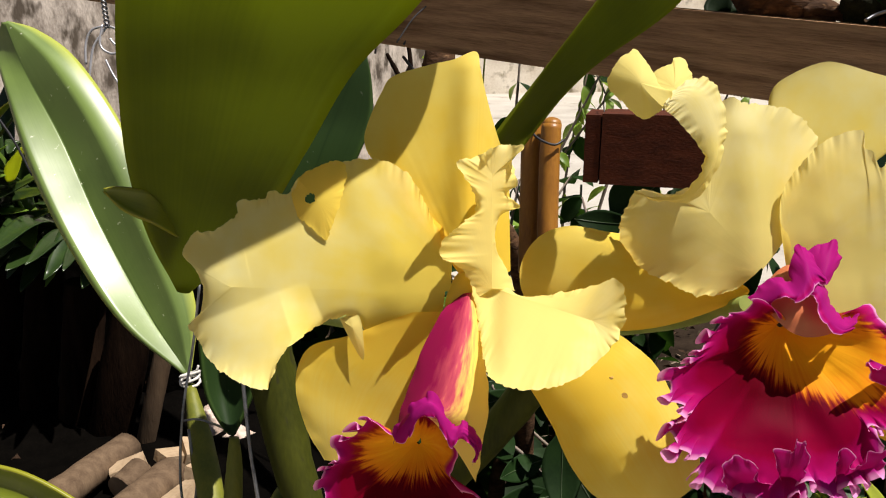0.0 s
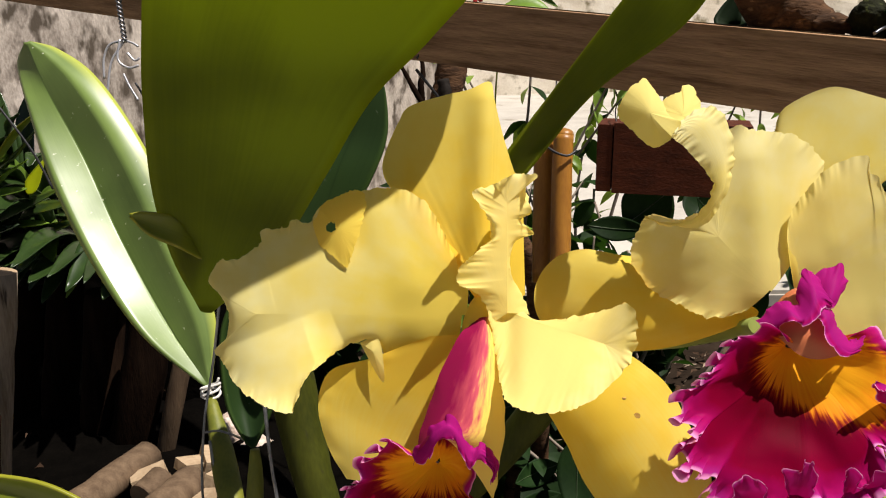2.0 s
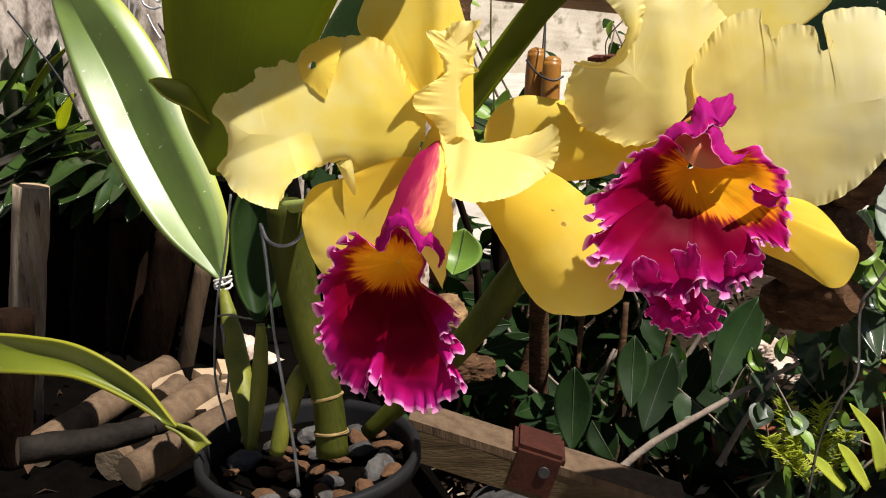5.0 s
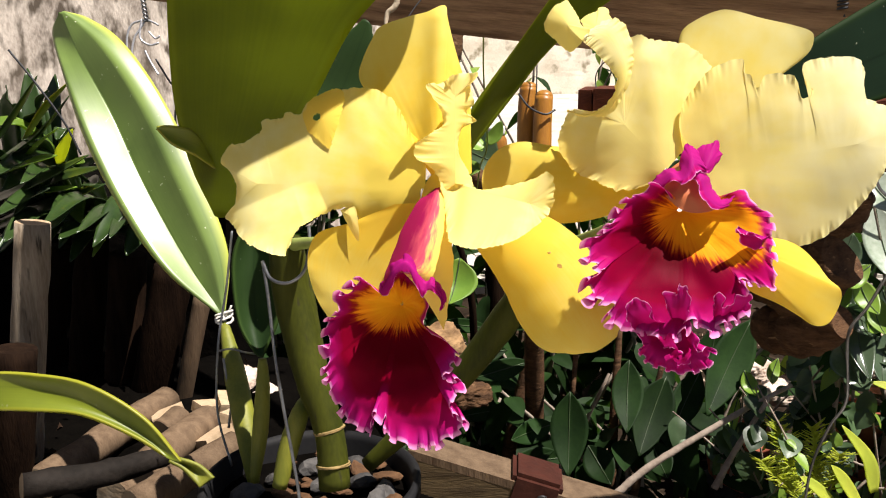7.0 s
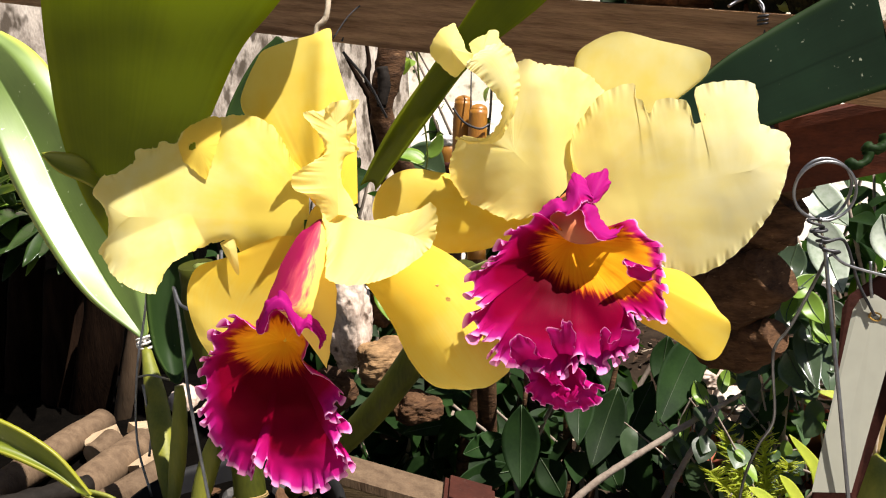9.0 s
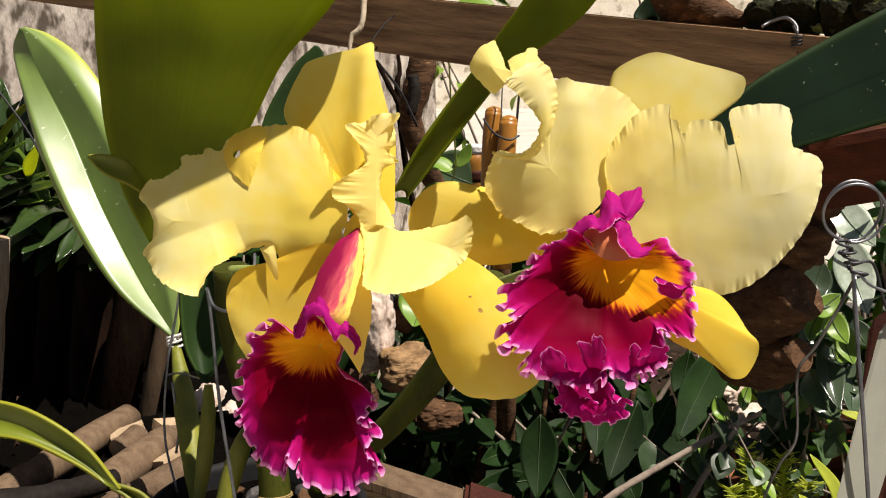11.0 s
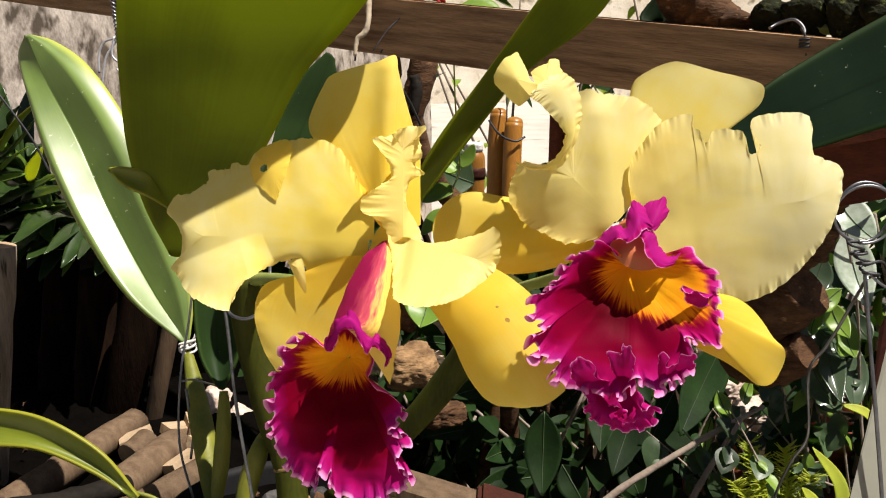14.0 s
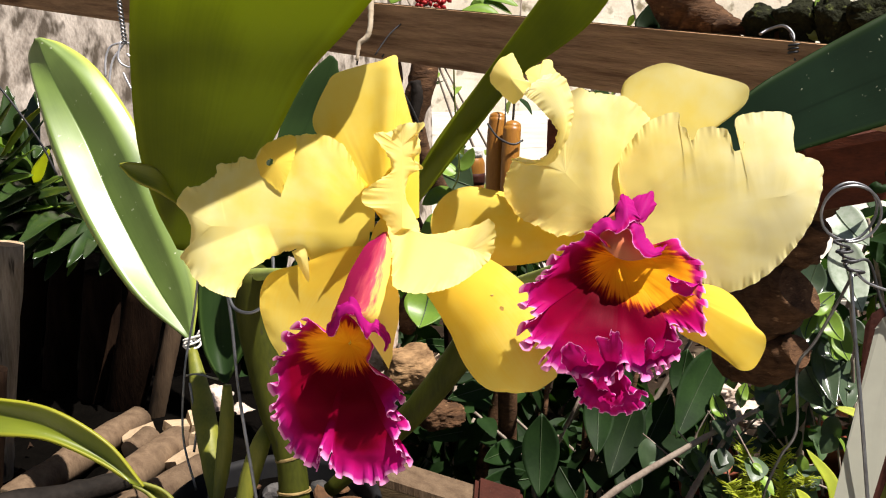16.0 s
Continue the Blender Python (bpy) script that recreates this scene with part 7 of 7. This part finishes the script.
def bush(name, centre, spread, stems, leaves, height, rnd, label, kinds=(0, 1, 1, 2)):
    th = thing(name, centre, label, "bush")
    rnd = random.Random(rnd)
    for k in range(stems):
        foot = Vector((rnd.uniform(-1, 1) * spread[0] * 0.7, rnd.uniform(-1, 1) * spread[1] * 0.7, 0))
        top = foot + Vector((rnd.uniform(-1, 1) * spread[0] * 0.6, rnd.uniform(-1, 1) * spread[1] * 0.5, height * rnd.uniform(0.6, 1.05)))
        mid = foot.lerp(top, 0.5) + Vector((rnd.uniform(-.04, .04), rnd.uniform(-.04, .04), 0))
        part("stem", tube([foot, mid, top], (0.005, 0.0035, 0.002), 7, 8, rough=0.1), M_TWIG, th)
        line = spline([foot, mid, top], 20)
        for j in range(leaves // stems):
            p = line[rnd.randint(4, 20)]
            ob = new("leaf", LEAVES[rnd.choice(kinds)])
            ob.parent = th
            s = rnd.uniform(0.7, 1.25)
            ob.matrix_basis = Matrix.LocRotScale(p, Euler((rnd.uniform(-1.3, 0.3), rnd.uniform(-0.6, 0.6), rnd.uniform(0, 6.28))), (s, s, s))
    return th


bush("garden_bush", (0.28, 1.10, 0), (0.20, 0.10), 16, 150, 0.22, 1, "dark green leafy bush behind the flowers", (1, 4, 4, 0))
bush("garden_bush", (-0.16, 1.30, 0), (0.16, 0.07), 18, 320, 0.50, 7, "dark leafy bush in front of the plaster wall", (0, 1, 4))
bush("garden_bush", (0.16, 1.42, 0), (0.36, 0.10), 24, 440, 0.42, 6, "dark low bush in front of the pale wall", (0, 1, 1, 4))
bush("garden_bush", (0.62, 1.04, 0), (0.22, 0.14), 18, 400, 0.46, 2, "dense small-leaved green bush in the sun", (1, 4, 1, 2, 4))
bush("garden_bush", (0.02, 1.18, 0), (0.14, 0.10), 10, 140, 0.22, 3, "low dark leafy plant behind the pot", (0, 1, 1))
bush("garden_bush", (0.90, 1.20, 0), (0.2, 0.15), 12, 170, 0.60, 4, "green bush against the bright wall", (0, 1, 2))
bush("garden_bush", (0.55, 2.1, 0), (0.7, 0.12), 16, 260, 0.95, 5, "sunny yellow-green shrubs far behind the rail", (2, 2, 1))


def hanging_leaf(th, base, tip, width, material, depth=0.0006):
    base, tip = Vector(base), Vector(tip)
    d = tip - base
    s = d.cross(Vector((0.1, 0.9, -0.35))).normalized()
    n_ = s.cross(d).normalized()
    if n_.y > 0:
        n_ = -n_
    mid = [base + d * t - n_ * 0.010 * math.sin(math.pi * t) for t in (0, 0.2, 0.4, 0.6, 0.8, 1)]
    half = [0.05, 0.75, 1.0, 0.9, 0.55, 0.03]
    ob = part("leaf", loft([p + s * width * h + n_ * 0.25 * width * h for p, h in zip(mid, half)], mid, [p - s * width * h + n_ * 0.25 * width * h for p, h in zip(mid, half)], 18, 10, crease=0.6), material, th)
    thick(ob, depth)
    part("midrib", tube([p - n_ * -0.0008 for p in mid], (0.0007, 0.0006, 0.0003), 5, 10), M_RIB, ob)


drooping = thing("drooping_shrub", (0, 0, 0), "dark shrub with large drooping pointed leaves", "shrub")
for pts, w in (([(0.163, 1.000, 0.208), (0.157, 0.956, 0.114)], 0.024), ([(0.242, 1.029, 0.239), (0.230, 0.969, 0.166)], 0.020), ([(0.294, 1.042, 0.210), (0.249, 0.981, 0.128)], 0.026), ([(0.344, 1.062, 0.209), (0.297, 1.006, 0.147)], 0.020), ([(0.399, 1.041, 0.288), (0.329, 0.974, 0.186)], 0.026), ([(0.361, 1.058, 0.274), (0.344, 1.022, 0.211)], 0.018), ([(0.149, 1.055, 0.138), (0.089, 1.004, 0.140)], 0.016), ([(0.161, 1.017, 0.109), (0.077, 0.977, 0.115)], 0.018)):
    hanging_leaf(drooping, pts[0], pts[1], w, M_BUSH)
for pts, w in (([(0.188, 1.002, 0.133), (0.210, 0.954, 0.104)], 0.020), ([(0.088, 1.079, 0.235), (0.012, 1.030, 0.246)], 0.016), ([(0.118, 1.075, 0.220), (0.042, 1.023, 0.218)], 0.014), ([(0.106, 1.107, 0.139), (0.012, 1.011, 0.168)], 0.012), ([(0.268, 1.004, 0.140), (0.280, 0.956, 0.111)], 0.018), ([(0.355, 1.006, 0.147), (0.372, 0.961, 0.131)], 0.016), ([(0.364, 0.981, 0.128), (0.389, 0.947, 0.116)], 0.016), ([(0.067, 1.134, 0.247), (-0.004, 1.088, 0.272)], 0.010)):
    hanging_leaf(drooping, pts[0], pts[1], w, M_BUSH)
for pts, r in (([(0.168, 1.009, 0.201), (0.179, 1.058, 0.274), (0.187, 1.105, 0.338)], (0.003, 0.004, 0.004)), ([(0.256, 1.031, 0.042), (0.274, 1.039, 0.155), (0.297, 1.060, 0.242)], (0.006, 0.005, 0.003)), ([(0.083, 1.076, 0.015), (0.098, 1.099, 0.108), (0.121, 1.107, 0.223)], (0.012, 0.010, 0.006)), ([(0.010, 1.121, -0.011), (0.043, 1.141, 0.069), (0.091, 1.133, 0.162)], (0.014, 0.011, 0.007)), ([(0.234, 1.076, 0.015), (0.238, 1.092, 0.163), (0.246, 1.115, 0.254)], (0.007, 0.006, 0.004))):
    part("stem", tube(pts, r, 8, rough=0.15), M_BARK, drooping)

def shiny_shrub():
    th = thing("glossy_shrub", (0, 0, 0), "glossy grey-green shrub catching the sun", "shrub")
    for pts, w in (([(0.448, 0.895, 0.509), (0.470, 0.833, 0.467)], 0.02), ([(0.488, 0.934, 0.457), (0.497, 0.884, 0.380)], 0.022), ([(0.463, 0.975, 0.416), (0.467, 0.939, 0.351)], 0.015), ([(0.488, 0.954, 0.332), (0.485, 0.896, 0.264)], 0.016), ([(0.527, 0.947, 0.305), (0.500, 0.895, 0.257)], 0.015),
                   ([(0.531, 0.884, 0.467), (0.542, 0.850, 0.414)], 0.02), ([(0.476, 0.964, 0.370), (0.495, 0.910, 0.319)], 0.014), ([(0.488, 0.849, 0.532), (0.456, 0.813, 0.510)], 0.007), ([(0.503, 0.853, 0.548), (0.457, 0.817, 0.526)], 0.006)):
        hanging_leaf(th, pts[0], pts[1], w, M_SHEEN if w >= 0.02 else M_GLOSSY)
    part("stem", tube([(0.536, 0.899, 0.112), (0.526, 0.931, 0.241), (0.503, 0.925, 0.381), (0.463, 0.915, 0.505)], (0.002, 0.002, 0.0016, 0.001), 8), M_TWIG, th)
shiny_shrub()


def mixed_shrub():
    """Young yellow-green and duller grey-green leaves on one thin-stemmed shrub."""
    th = thing("mixed_shrub", (0, 0, 0), "thin-stemmed shrub with yellow-green young leaves and grey-green old ones", "shrub")
    for pts, w in (([(0.473, 0.900, 0.398), (0.437, 0.870, 0.382)], 0.011),
                   ([(0.461, 0.900, 0.383), (0.473, 0.870, 0.351)], 0.013),
                   ([(0.479, 0.900, 0.366), (0.482, 0.870, 0.328)], 0.013),
                   ([(0.498, 0.900, 0.345), (0.464, 0.870, 0.332)], 0.011),
                   ([(0.380, 1.000, 0.235), (0.387, 0.970, 0.214)], 0.01),
                   ([(0.421, 1.000, 0.251), (0.405, 0.970, 0.229)], 0.008),
                   ([(0.375, 1.000, 0.199), (0.360, 0.970, 0.161)], 0.007),
                   ([(0.463, 0.920, 0.374), (0.441, 0.890, 0.347)], 0.009),
                   ([(0.025, 0.800, 0.437), (0.014, 0.770, 0.400)], 0.022)):
        hanging_leaf(th, pts[0], pts[1], w, M_BUSH_LIGHT)
    for pts, w in (([(0.460, 0.920, 0.429), (0.441, 0.890, 0.392)], 0.016),
                   ([(0.475, 0.920, 0.419), (0.452, 0.890, 0.385)], 0.018),
                   ([(0.479, 0.950, 0.350), (0.451, 0.920, 0.321)], 0.016),
                   ([(0.492, 0.950, 0.329), (0.493, 0.920, 0.308)], 0.015),
                   ([(0.432, 1.000, 0.247), (0.449, 0.970, 0.246)], 0.02),
                   ([(0.470, 0.950, 0.292), (0.491, 0.920, 0.250)], 0.022),
                   ([(0.497, 0.970, 0.253), (0.506, 0.940, 0.231)], 0.016),
                   ([(0.512, 0.950, 0.299), (0.514, 0.920, 0.273)], 0.015),
                   ([(0.445, 1.000, 0.213), (0.458, 0.970, 0.214)], 0.015),
                   ([(0.440, 1.000, 0.190), (0.451, 0.970, 0.191)], 0.014)):
        hanging_leaf(th, pts[0], pts[1], w, M_GLOSSY)
    for pts, w in (([(0.479, 1.000, 0.221), (0.495, 0.970, 0.207)], 0.016),
                   ([(0.424, 1.000, 0.180), (0.428, 0.970, 0.168)], 0.015),
                   ([(0.345, 1.000, 0.145), (0.362, 0.970, 0.122)], 0.018),
                   ([(0.385, 1.000, 0.118), (0.401, 0.970, 0.114)], 0.017),
                   ([(0.409, 1.000, 0.213), (0.383, 0.970, 0.204)], 0.014),
                   ([(0.468, 1.000, 0.279), (0.437, 0.970, 0.253)], 0.018),
                   ([(0.515, 0.950, 0.354), (0.523, 0.920, 0.330)], 0.014),
                   ([(0.073, 1.000, 0.500), (0.022, 0.970, 0.529)], 0.03),
                   ([(0.404, 1.000, 0.179), (0.381, 0.970, 0.170)], 0.012)):
        hanging_leaf(th, pts[0], pts[1], w, M_ROUND)
    for pts, w in (([(0.207, 1.000, 0.461), (0.250, 0.970, 0.508)], 0.030),
                   ([(0.299, 1.000, 0.502), (0.274, 0.970, 0.471)], 0.020),
                   ([(0.166, 1.000, 0.462), (0.228, 0.970, 0.463)], 0.014),
                   ([(0.330, 1.000, 0.463), (0.278, 0.970, 0.498)], 0.016)):
        hanging_leaf(th, pts[0], pts[1], w, M_BUSH)
    for pts, r in (([(0.521, 1.000, 0.099), (0.503, 0.970, 0.253), (0.474, 0.920, 0.391)], (0.0022, 0.0018, 0.0012)),
                   ([(0.430, 1.030, 0.074), (0.442, 1.020, 0.161), (0.478, 1.000, 0.241)], (0.0022, 0.0018, 0.0012)),
                   ([(0.390, 1.050, 0.062), (0.387, 1.020, 0.153), (0.382, 1.000, 0.233)], (0.0022, 0.0018, 0.0012)),
                   ([(0.452, 1.000, 0.218), (0.504, 0.990, 0.225), (0.536, 0.970, 0.238)], (0.0022, 0.0018, 0.0012)),
                   ([(0.525, 0.950, 0.254), (0.516, 0.930, 0.305), (0.476, 0.900, 0.377)], (0.0022, 0.0018, 0.0012)),
                   ([(0.359, 1.030, 0.099), (0.416, 1.030, 0.148), (0.450, 1.030, 0.188)], (0.0022, 0.0018, 0.0012))):
        part("stem", tube(pts, r, 7, 24, rough=0.15), M_TWIG, th)
mixed_shrub()


ROUND = [leaf_mesh("round_leaf", 0.034, 0.011, 0.15, 0.006, M_ROUND), leaf_mesh("round_leaf", 0.026, 0.010, 0.2, 0.004, M_ROUND), leaf_mesh("round_leaf", 0.022, 0.006, 0.2, 0.004, M_BUSH_LIGHT)]
def round_leaved_shrub():
    """Small rounded leaves on a tangle of thin bare twigs."""
    th = thing("round_leaved_shrub", (0, 0, 0), "tangled shrub with small rounded grey-green leaves", "shrub")
    rnd = random.Random(23)
    a, c = Vector((0.359, 0.921, 0.138)), Vector((0.528, 0.962, 0.302))
    for k in range(34):
        foot = Vector((rnd.uniform(a.x - 0.04, c.x), rnd.uniform(-0.05, 0.06) + a.y, 0.01))
        foot.z = rnd.uniform(0.0, a.z)
        top = foot + Vector((rnd.uniform(-0.10, 0.10), rnd.uniform(-0.04, 0.04), rnd.uniform(0.02, 0.20)))
        top.z = min(top.z, c.z)
        mid = foot.lerp(top, 0.5) + Vector((rnd.uniform(-.02, .02), rnd.uniform(-.02, .02), rnd.uniform(-0.01, 0.02)))
        part("twig", tube([foot, mid, top], (0.0018, 0.0014, 0.0008), 6, 8, rough=0.15, seed=k), M_TWIG, th)
        line = spline([foot, mid, top], 12)
        for j in range(3 + k % 3):
            ob = new("leaf", ROUND[rnd.choice((0, 0, 1, 1, 1, 2))])
            ob.parent = th
            s = rnd.uniform(0.7, 1.4)
            ob.matrix_basis = Matrix.LocRotScale(line[rnd.randint(3, 12)], Euler((rnd.uniform(-1.6, -0.2), rnd.uniform(-0.7, 0.7), rnd.uniform(2.0, 4.3))), (s, s, s))
round_leaved_shrub()


def blade_clump():
    th = thing("yellow_blade_clump", (0, 0, 0), "clump of yellow-green pointed leaf blades", "plant")
    for pts, w in (([(0.481, 0.852, 0.150), (0.475, 0.861, 0.186), (0.446, 0.870, 0.223)], 0.010), ([(0.468, 0.847, 0.131), (0.449, 0.855, 0.162), (0.434, 0.859, 0.180)], 0.009), ([(0.443, 0.847, 0.131), (0.418, 0.853, 0.156), (0.399, 0.856, 0.168)], 0.008), ([(0.525, 0.873, 0.235), (0.506, 0.879, 0.260), (0.478, 0.882, 0.269)], 0.007), ([(0.531, 0.843, 0.113), (0.525, 0.855, 0.162), (0.506, 0.864, 0.199)], 0.009)):
        thick(part("leaf", blade(pts, w, None), M_BLADE, th), 0.0008)
blade_clump()


def fern():
    th = thing("feathery_fern", (0, 0, 0), "bright yellow-green feathery fern", "fern")
    rnd = random.Random(4)
    for k, (a, c) in enumerate(([(0.419, 0.897, 0.123), (0.389, 0.918, 0.206)], [(0.438, 0.897, 0.123), (0.435, 0.916, 0.200)], [(0.405, 0.897, 0.123), (0.402, 0.913, 0.187)], [(0.452, 0.897, 0.123), (0.465, 0.908, 0.168)], [(0.413, 0.867, 0.126), (0.362, 0.879, 0.176)])):
        a, c = Vector(a), Vector(c)
        bm = tube([a, a.lerp(c, 0.5) + Vector((0, 0, 0.004)), c], (0.0012, 0.001, 0.0005), 5)
        for j in range(44):
            p = a.lerp(c, 0.10 + 0.90 * j / 44)
            for sd in (-1, 1):
                q = p + Vector((sd * rnd.uniform(0.008, 0.018), rnd.uniform(-.010, .010), rnd.uniform(0.002, 0.014)))
                tube([p, q], (0.0011, 0.0004), 4, 2, bm)
        part("frond", bm, M_BLADE, th)
fern()


def small_pot(at, r, label):
    th = thing("terracotta_pot", at, label, "pot")
    bm = bmesh.new()
    prof = [(0.7 * r, 0), (r, 1.7 * r), (1.1 * r, 1.7 * r), (1.1 * r, 2.05 * r), (0.95 * r, 2.05 * r), (0.9 * r, 1.6 * r), (0.0001, 1.6 * r)]
    rings = [[bm.verts.new((q * math.cos(2 * math.pi * k / 28), q * math.sin(2 * math.pi * k / 28), z)) for k in range(28)] for q, z in prof]
    for a, c in zip(rings, rings[1:]):
        for k in range(28):
            bm.faces.new((a[k], a[(k + 1) % 28], c[(k + 1) % 28], c[k])).smooth = True
    part("shell", bm, M_TERRACOTTA, th)


def lump(name, at, size, material, label, category, seed):
    bm = bmesh.new()
    bmesh.ops.create_icosphere(bm, subdivisions=5, radius=1)
    for v in bm.verts:
        k = 1 + 0.35 * noise.noise(v.co * 1.3 + Vector((seed, 0, 0))) + 0.16 * abs(noise.noise(Vector((v.co.x * 3, v.co.y * 3, v.co.z * 6)) + Vector((0, seed, 0)))) + 0.06 * noise.noise(v.co * 11)
        v.co = Vector((v.co.x * size[0], v.co.y * size[1], v.co.z * size[2])) * k
    for f in bm.faces:
        f.smooth = True
    ob = part(name, bm, material)
    ob.location = at
    return tagged(ob, label, category)


lump("coconut_husk", (-0.002, 0.951, 0.289), (0.034, 0.03, 0.027), M_HUSK, "dry brown husk lying behind the pot", "husk", 3)
lump("pale_rock", (-0.046, 0.983, 0.335), (0.024, 0.03, 0.058), M_ROCK, "pale rock in full sun behind the pot", "rock", 5)
lump("bark_chunk", (-0.011, 1.023, 0.332), (0.014, 0.02, 0.024), M_BARK, "chunk of dark bark beside the pale rock", "bark", 7)
lump("bark_chunk", (-0.077, 1.019, 0.226), (0.03, 0.03, 0.025), M_BARK, "chunk of dark bark behind the pot", "bark", 8)
lump("bark_chunk", (0.033, 1.030, 0.195), (0.03, 0.025, 0.02), M_BARK, "chunk of dark bark under the shrub", "bark", 9)
lump("pale_rock", (-0.108, 1.173, 0.349), (0.05, 0.04, 0.03), M_STONE, "grey rock behind the flowers", "rock", 11)
for k, p in enumerate([(0.249, 0.566, 0.676), (0.264, 0.551, 0.679), (0.281, 0.535, 0.679), (0.297, 0.520, 0.680)]):
    lump("moss_clump", p, (0.014, 0.012, 0.013), M_MOSS, "dark damp moss clump on top of the rail", "moss", 30 + k)
small_pot((0.42, 1.12, 0.0), 0.045, "weathered terracotta pot among the leaves")
small_pot((0.60, 1.16, 0.0), 0.05, "weathered terracotta pot under the bush")


def litter():
    """Dry leaf and bark scraps over the bed and the ground."""
    rnd = random.Random(17)
    verts, faces = [], []
    for k in range(1400):
        if k < 90:
            x, y, z = rnd.uniform(-0.9, 0.05), rnd.uniform(0.4, 0.94), BED + 0.012
        else:
            x, y, z = rnd.uniform(-0.15, 1.3), rnd.uniform(0.95, 1.9), 0.022
        s, w, a = rnd.uniform(0.003, 0.009) if k < 90 else rnd.uniform(0.004, 0.014), rnd.uniform(0.2, 0.5), rnd.uniform(0, 6.28)
        ux, uy = math.cos(a) * s, math.sin(a) * s
        h = rnd.uniform(0.0, 0.01)
        i = len(verts)
        verts += [(x - ux, y - uy, z), (x - uy * w, y + ux * w, z + h), (x + ux, y + uy, z + 0.003), (x + uy * w, y - ux * w, z + h * 0.6)]
        faces += [(i, i + 1, i + 2), (i, i + 2, i + 3)]
    me = bpy.data.meshes.new("leaf_litter")
    me.from_pydata(verts, [], faces)
    me.materials.append(M_LITTER)
    tagged(new("leaf_litter", me), "dry brown leaf and bark scraps on the soil", "litter", kind="stuff")
litter()


def sunlit_flecks():
    """Pale tan flecks that stand in for sunlit bits of ground under the bushes."""
    rnd = random.Random(29)
    verts, faces = [], []
    # Each fleck's pale colour imitates a spot of sun on the dust.
    for k in range(900):
        x, y, z = rnd.uniform(-0.1, 1.1), rnd.uniform(0.9, 1.7), 0.02 + rnd.uniform(0, 0.02)
        s, w, a = rnd.uniform(0.003, 0.011), rnd.choice((0.08, 0.12, 0.5)), rnd.uniform(0, 6.28)
        ux, uy = math.cos(a) * s, math.sin(a) * s
        h = rnd.uniform(0.0, 0.007)
        i = len(verts)
        verts += [(x - ux, y - uy, z), (x - uy * w, y + ux * w, z + h), (x + ux, y + uy, z + 0.003 + h), (x + uy * w, y - ux * w, z + h * 0.6)]
        faces += [(i, i + 1, i + 2), (i, i + 2, i + 3)]
    me = bpy.data.meshes.new("sunlit_flecks")
    me.from_pydata(verts, [], faces)
    me.materials.append(M_SCRAP)
    tagged(new("sunlit_flecks", me), "pale flecks standing in for sunlit bits of ground", "litter", kind="stuff")
sunlit_flecks()


def rocks():
    rnd = random.Random(8)
    for k in range(16):
        x, y = rnd.uniform(0.0, 0.9), rnd.uniform(0.8, 1.5)
        r = rnd.uniform(0.015, 0.05)
        bm = bmesh.new()
        bmesh.ops.create_icosphere(bm, subdivisions=3, radius=r)
        for v in bm.verts:
            v.co = Vector((v.co.x * 1.3, v.co.y, v.co.z * 0.6)) * (1 + 0.35 * noise.noise(v.co / r + Vector((k, 0, 0))))
        ob = part("stone", bm, M_STONE)
        ob.location = (x, y, r * 0.35)
        tagged(ob, "grey rounded stone on the dusty ground", "stone", "stones on the ground")
rocks()

for k, (pts, r) in enumerate((([(0.195, 0.869, 0.136), (0.242, 0.887, 0.166), (0.339, 0.918, 0.210), (0.418, 0.946, 0.238)], (0.0046, 0.0042, 0.0035, 0.0025)), ([(0.316, 0.889, 0.135), (0.342, 0.900, 0.179), (0.384, 0.924, 0.231)], (0.004, 0.0035, 0.0025)))):
    tagged(part("dry_branch", tube(pts, r, 12, 40, rough=0.2, seed=k), M_TWIG), "bare grey fallen branch in the bush", "branch")
# Pale lumps added in place of sunlit ground showing between the stems.
lump("pale_rock", (0.480, 1.250, 0.137), (0.03, 0.03, 0.02), M_ROCK, "pale lump standing in for a sunlit patch of ground", "rock", 71)
lump("pale_rock", (0.508, 1.200, 0.116), (0.035, 0.03, 0.018), M_ROCK, "pale lump standing in for a sunlit patch of ground", "rock", 72)
lump("pale_rock", (0.652, 1.200, 0.144), (0.04, 0.03, 0.022), M_ROCK, "pale lump standing in for a sunlit patch of ground", "rock", 73)
lump("pale_rock", (0.430, 1.200, 0.055), (0.03, 0.03, 0.02), M_ROCK, "pale lump standing in for a sunlit patch of ground", "rock", 74)
lump("pale_rock", (-0.209, 0.860, 0.279), (0.018, 0.02, 0.022), M_ROCK, "pale lump standing in for a sunlit patch of ground", "rock", 75)
lump("pale_rock", (-0.182, 0.840, 0.269), (0.016, 0.02, 0.02), M_ROCK, "pale lump standing in for a sunlit patch of ground", "rock", 76)
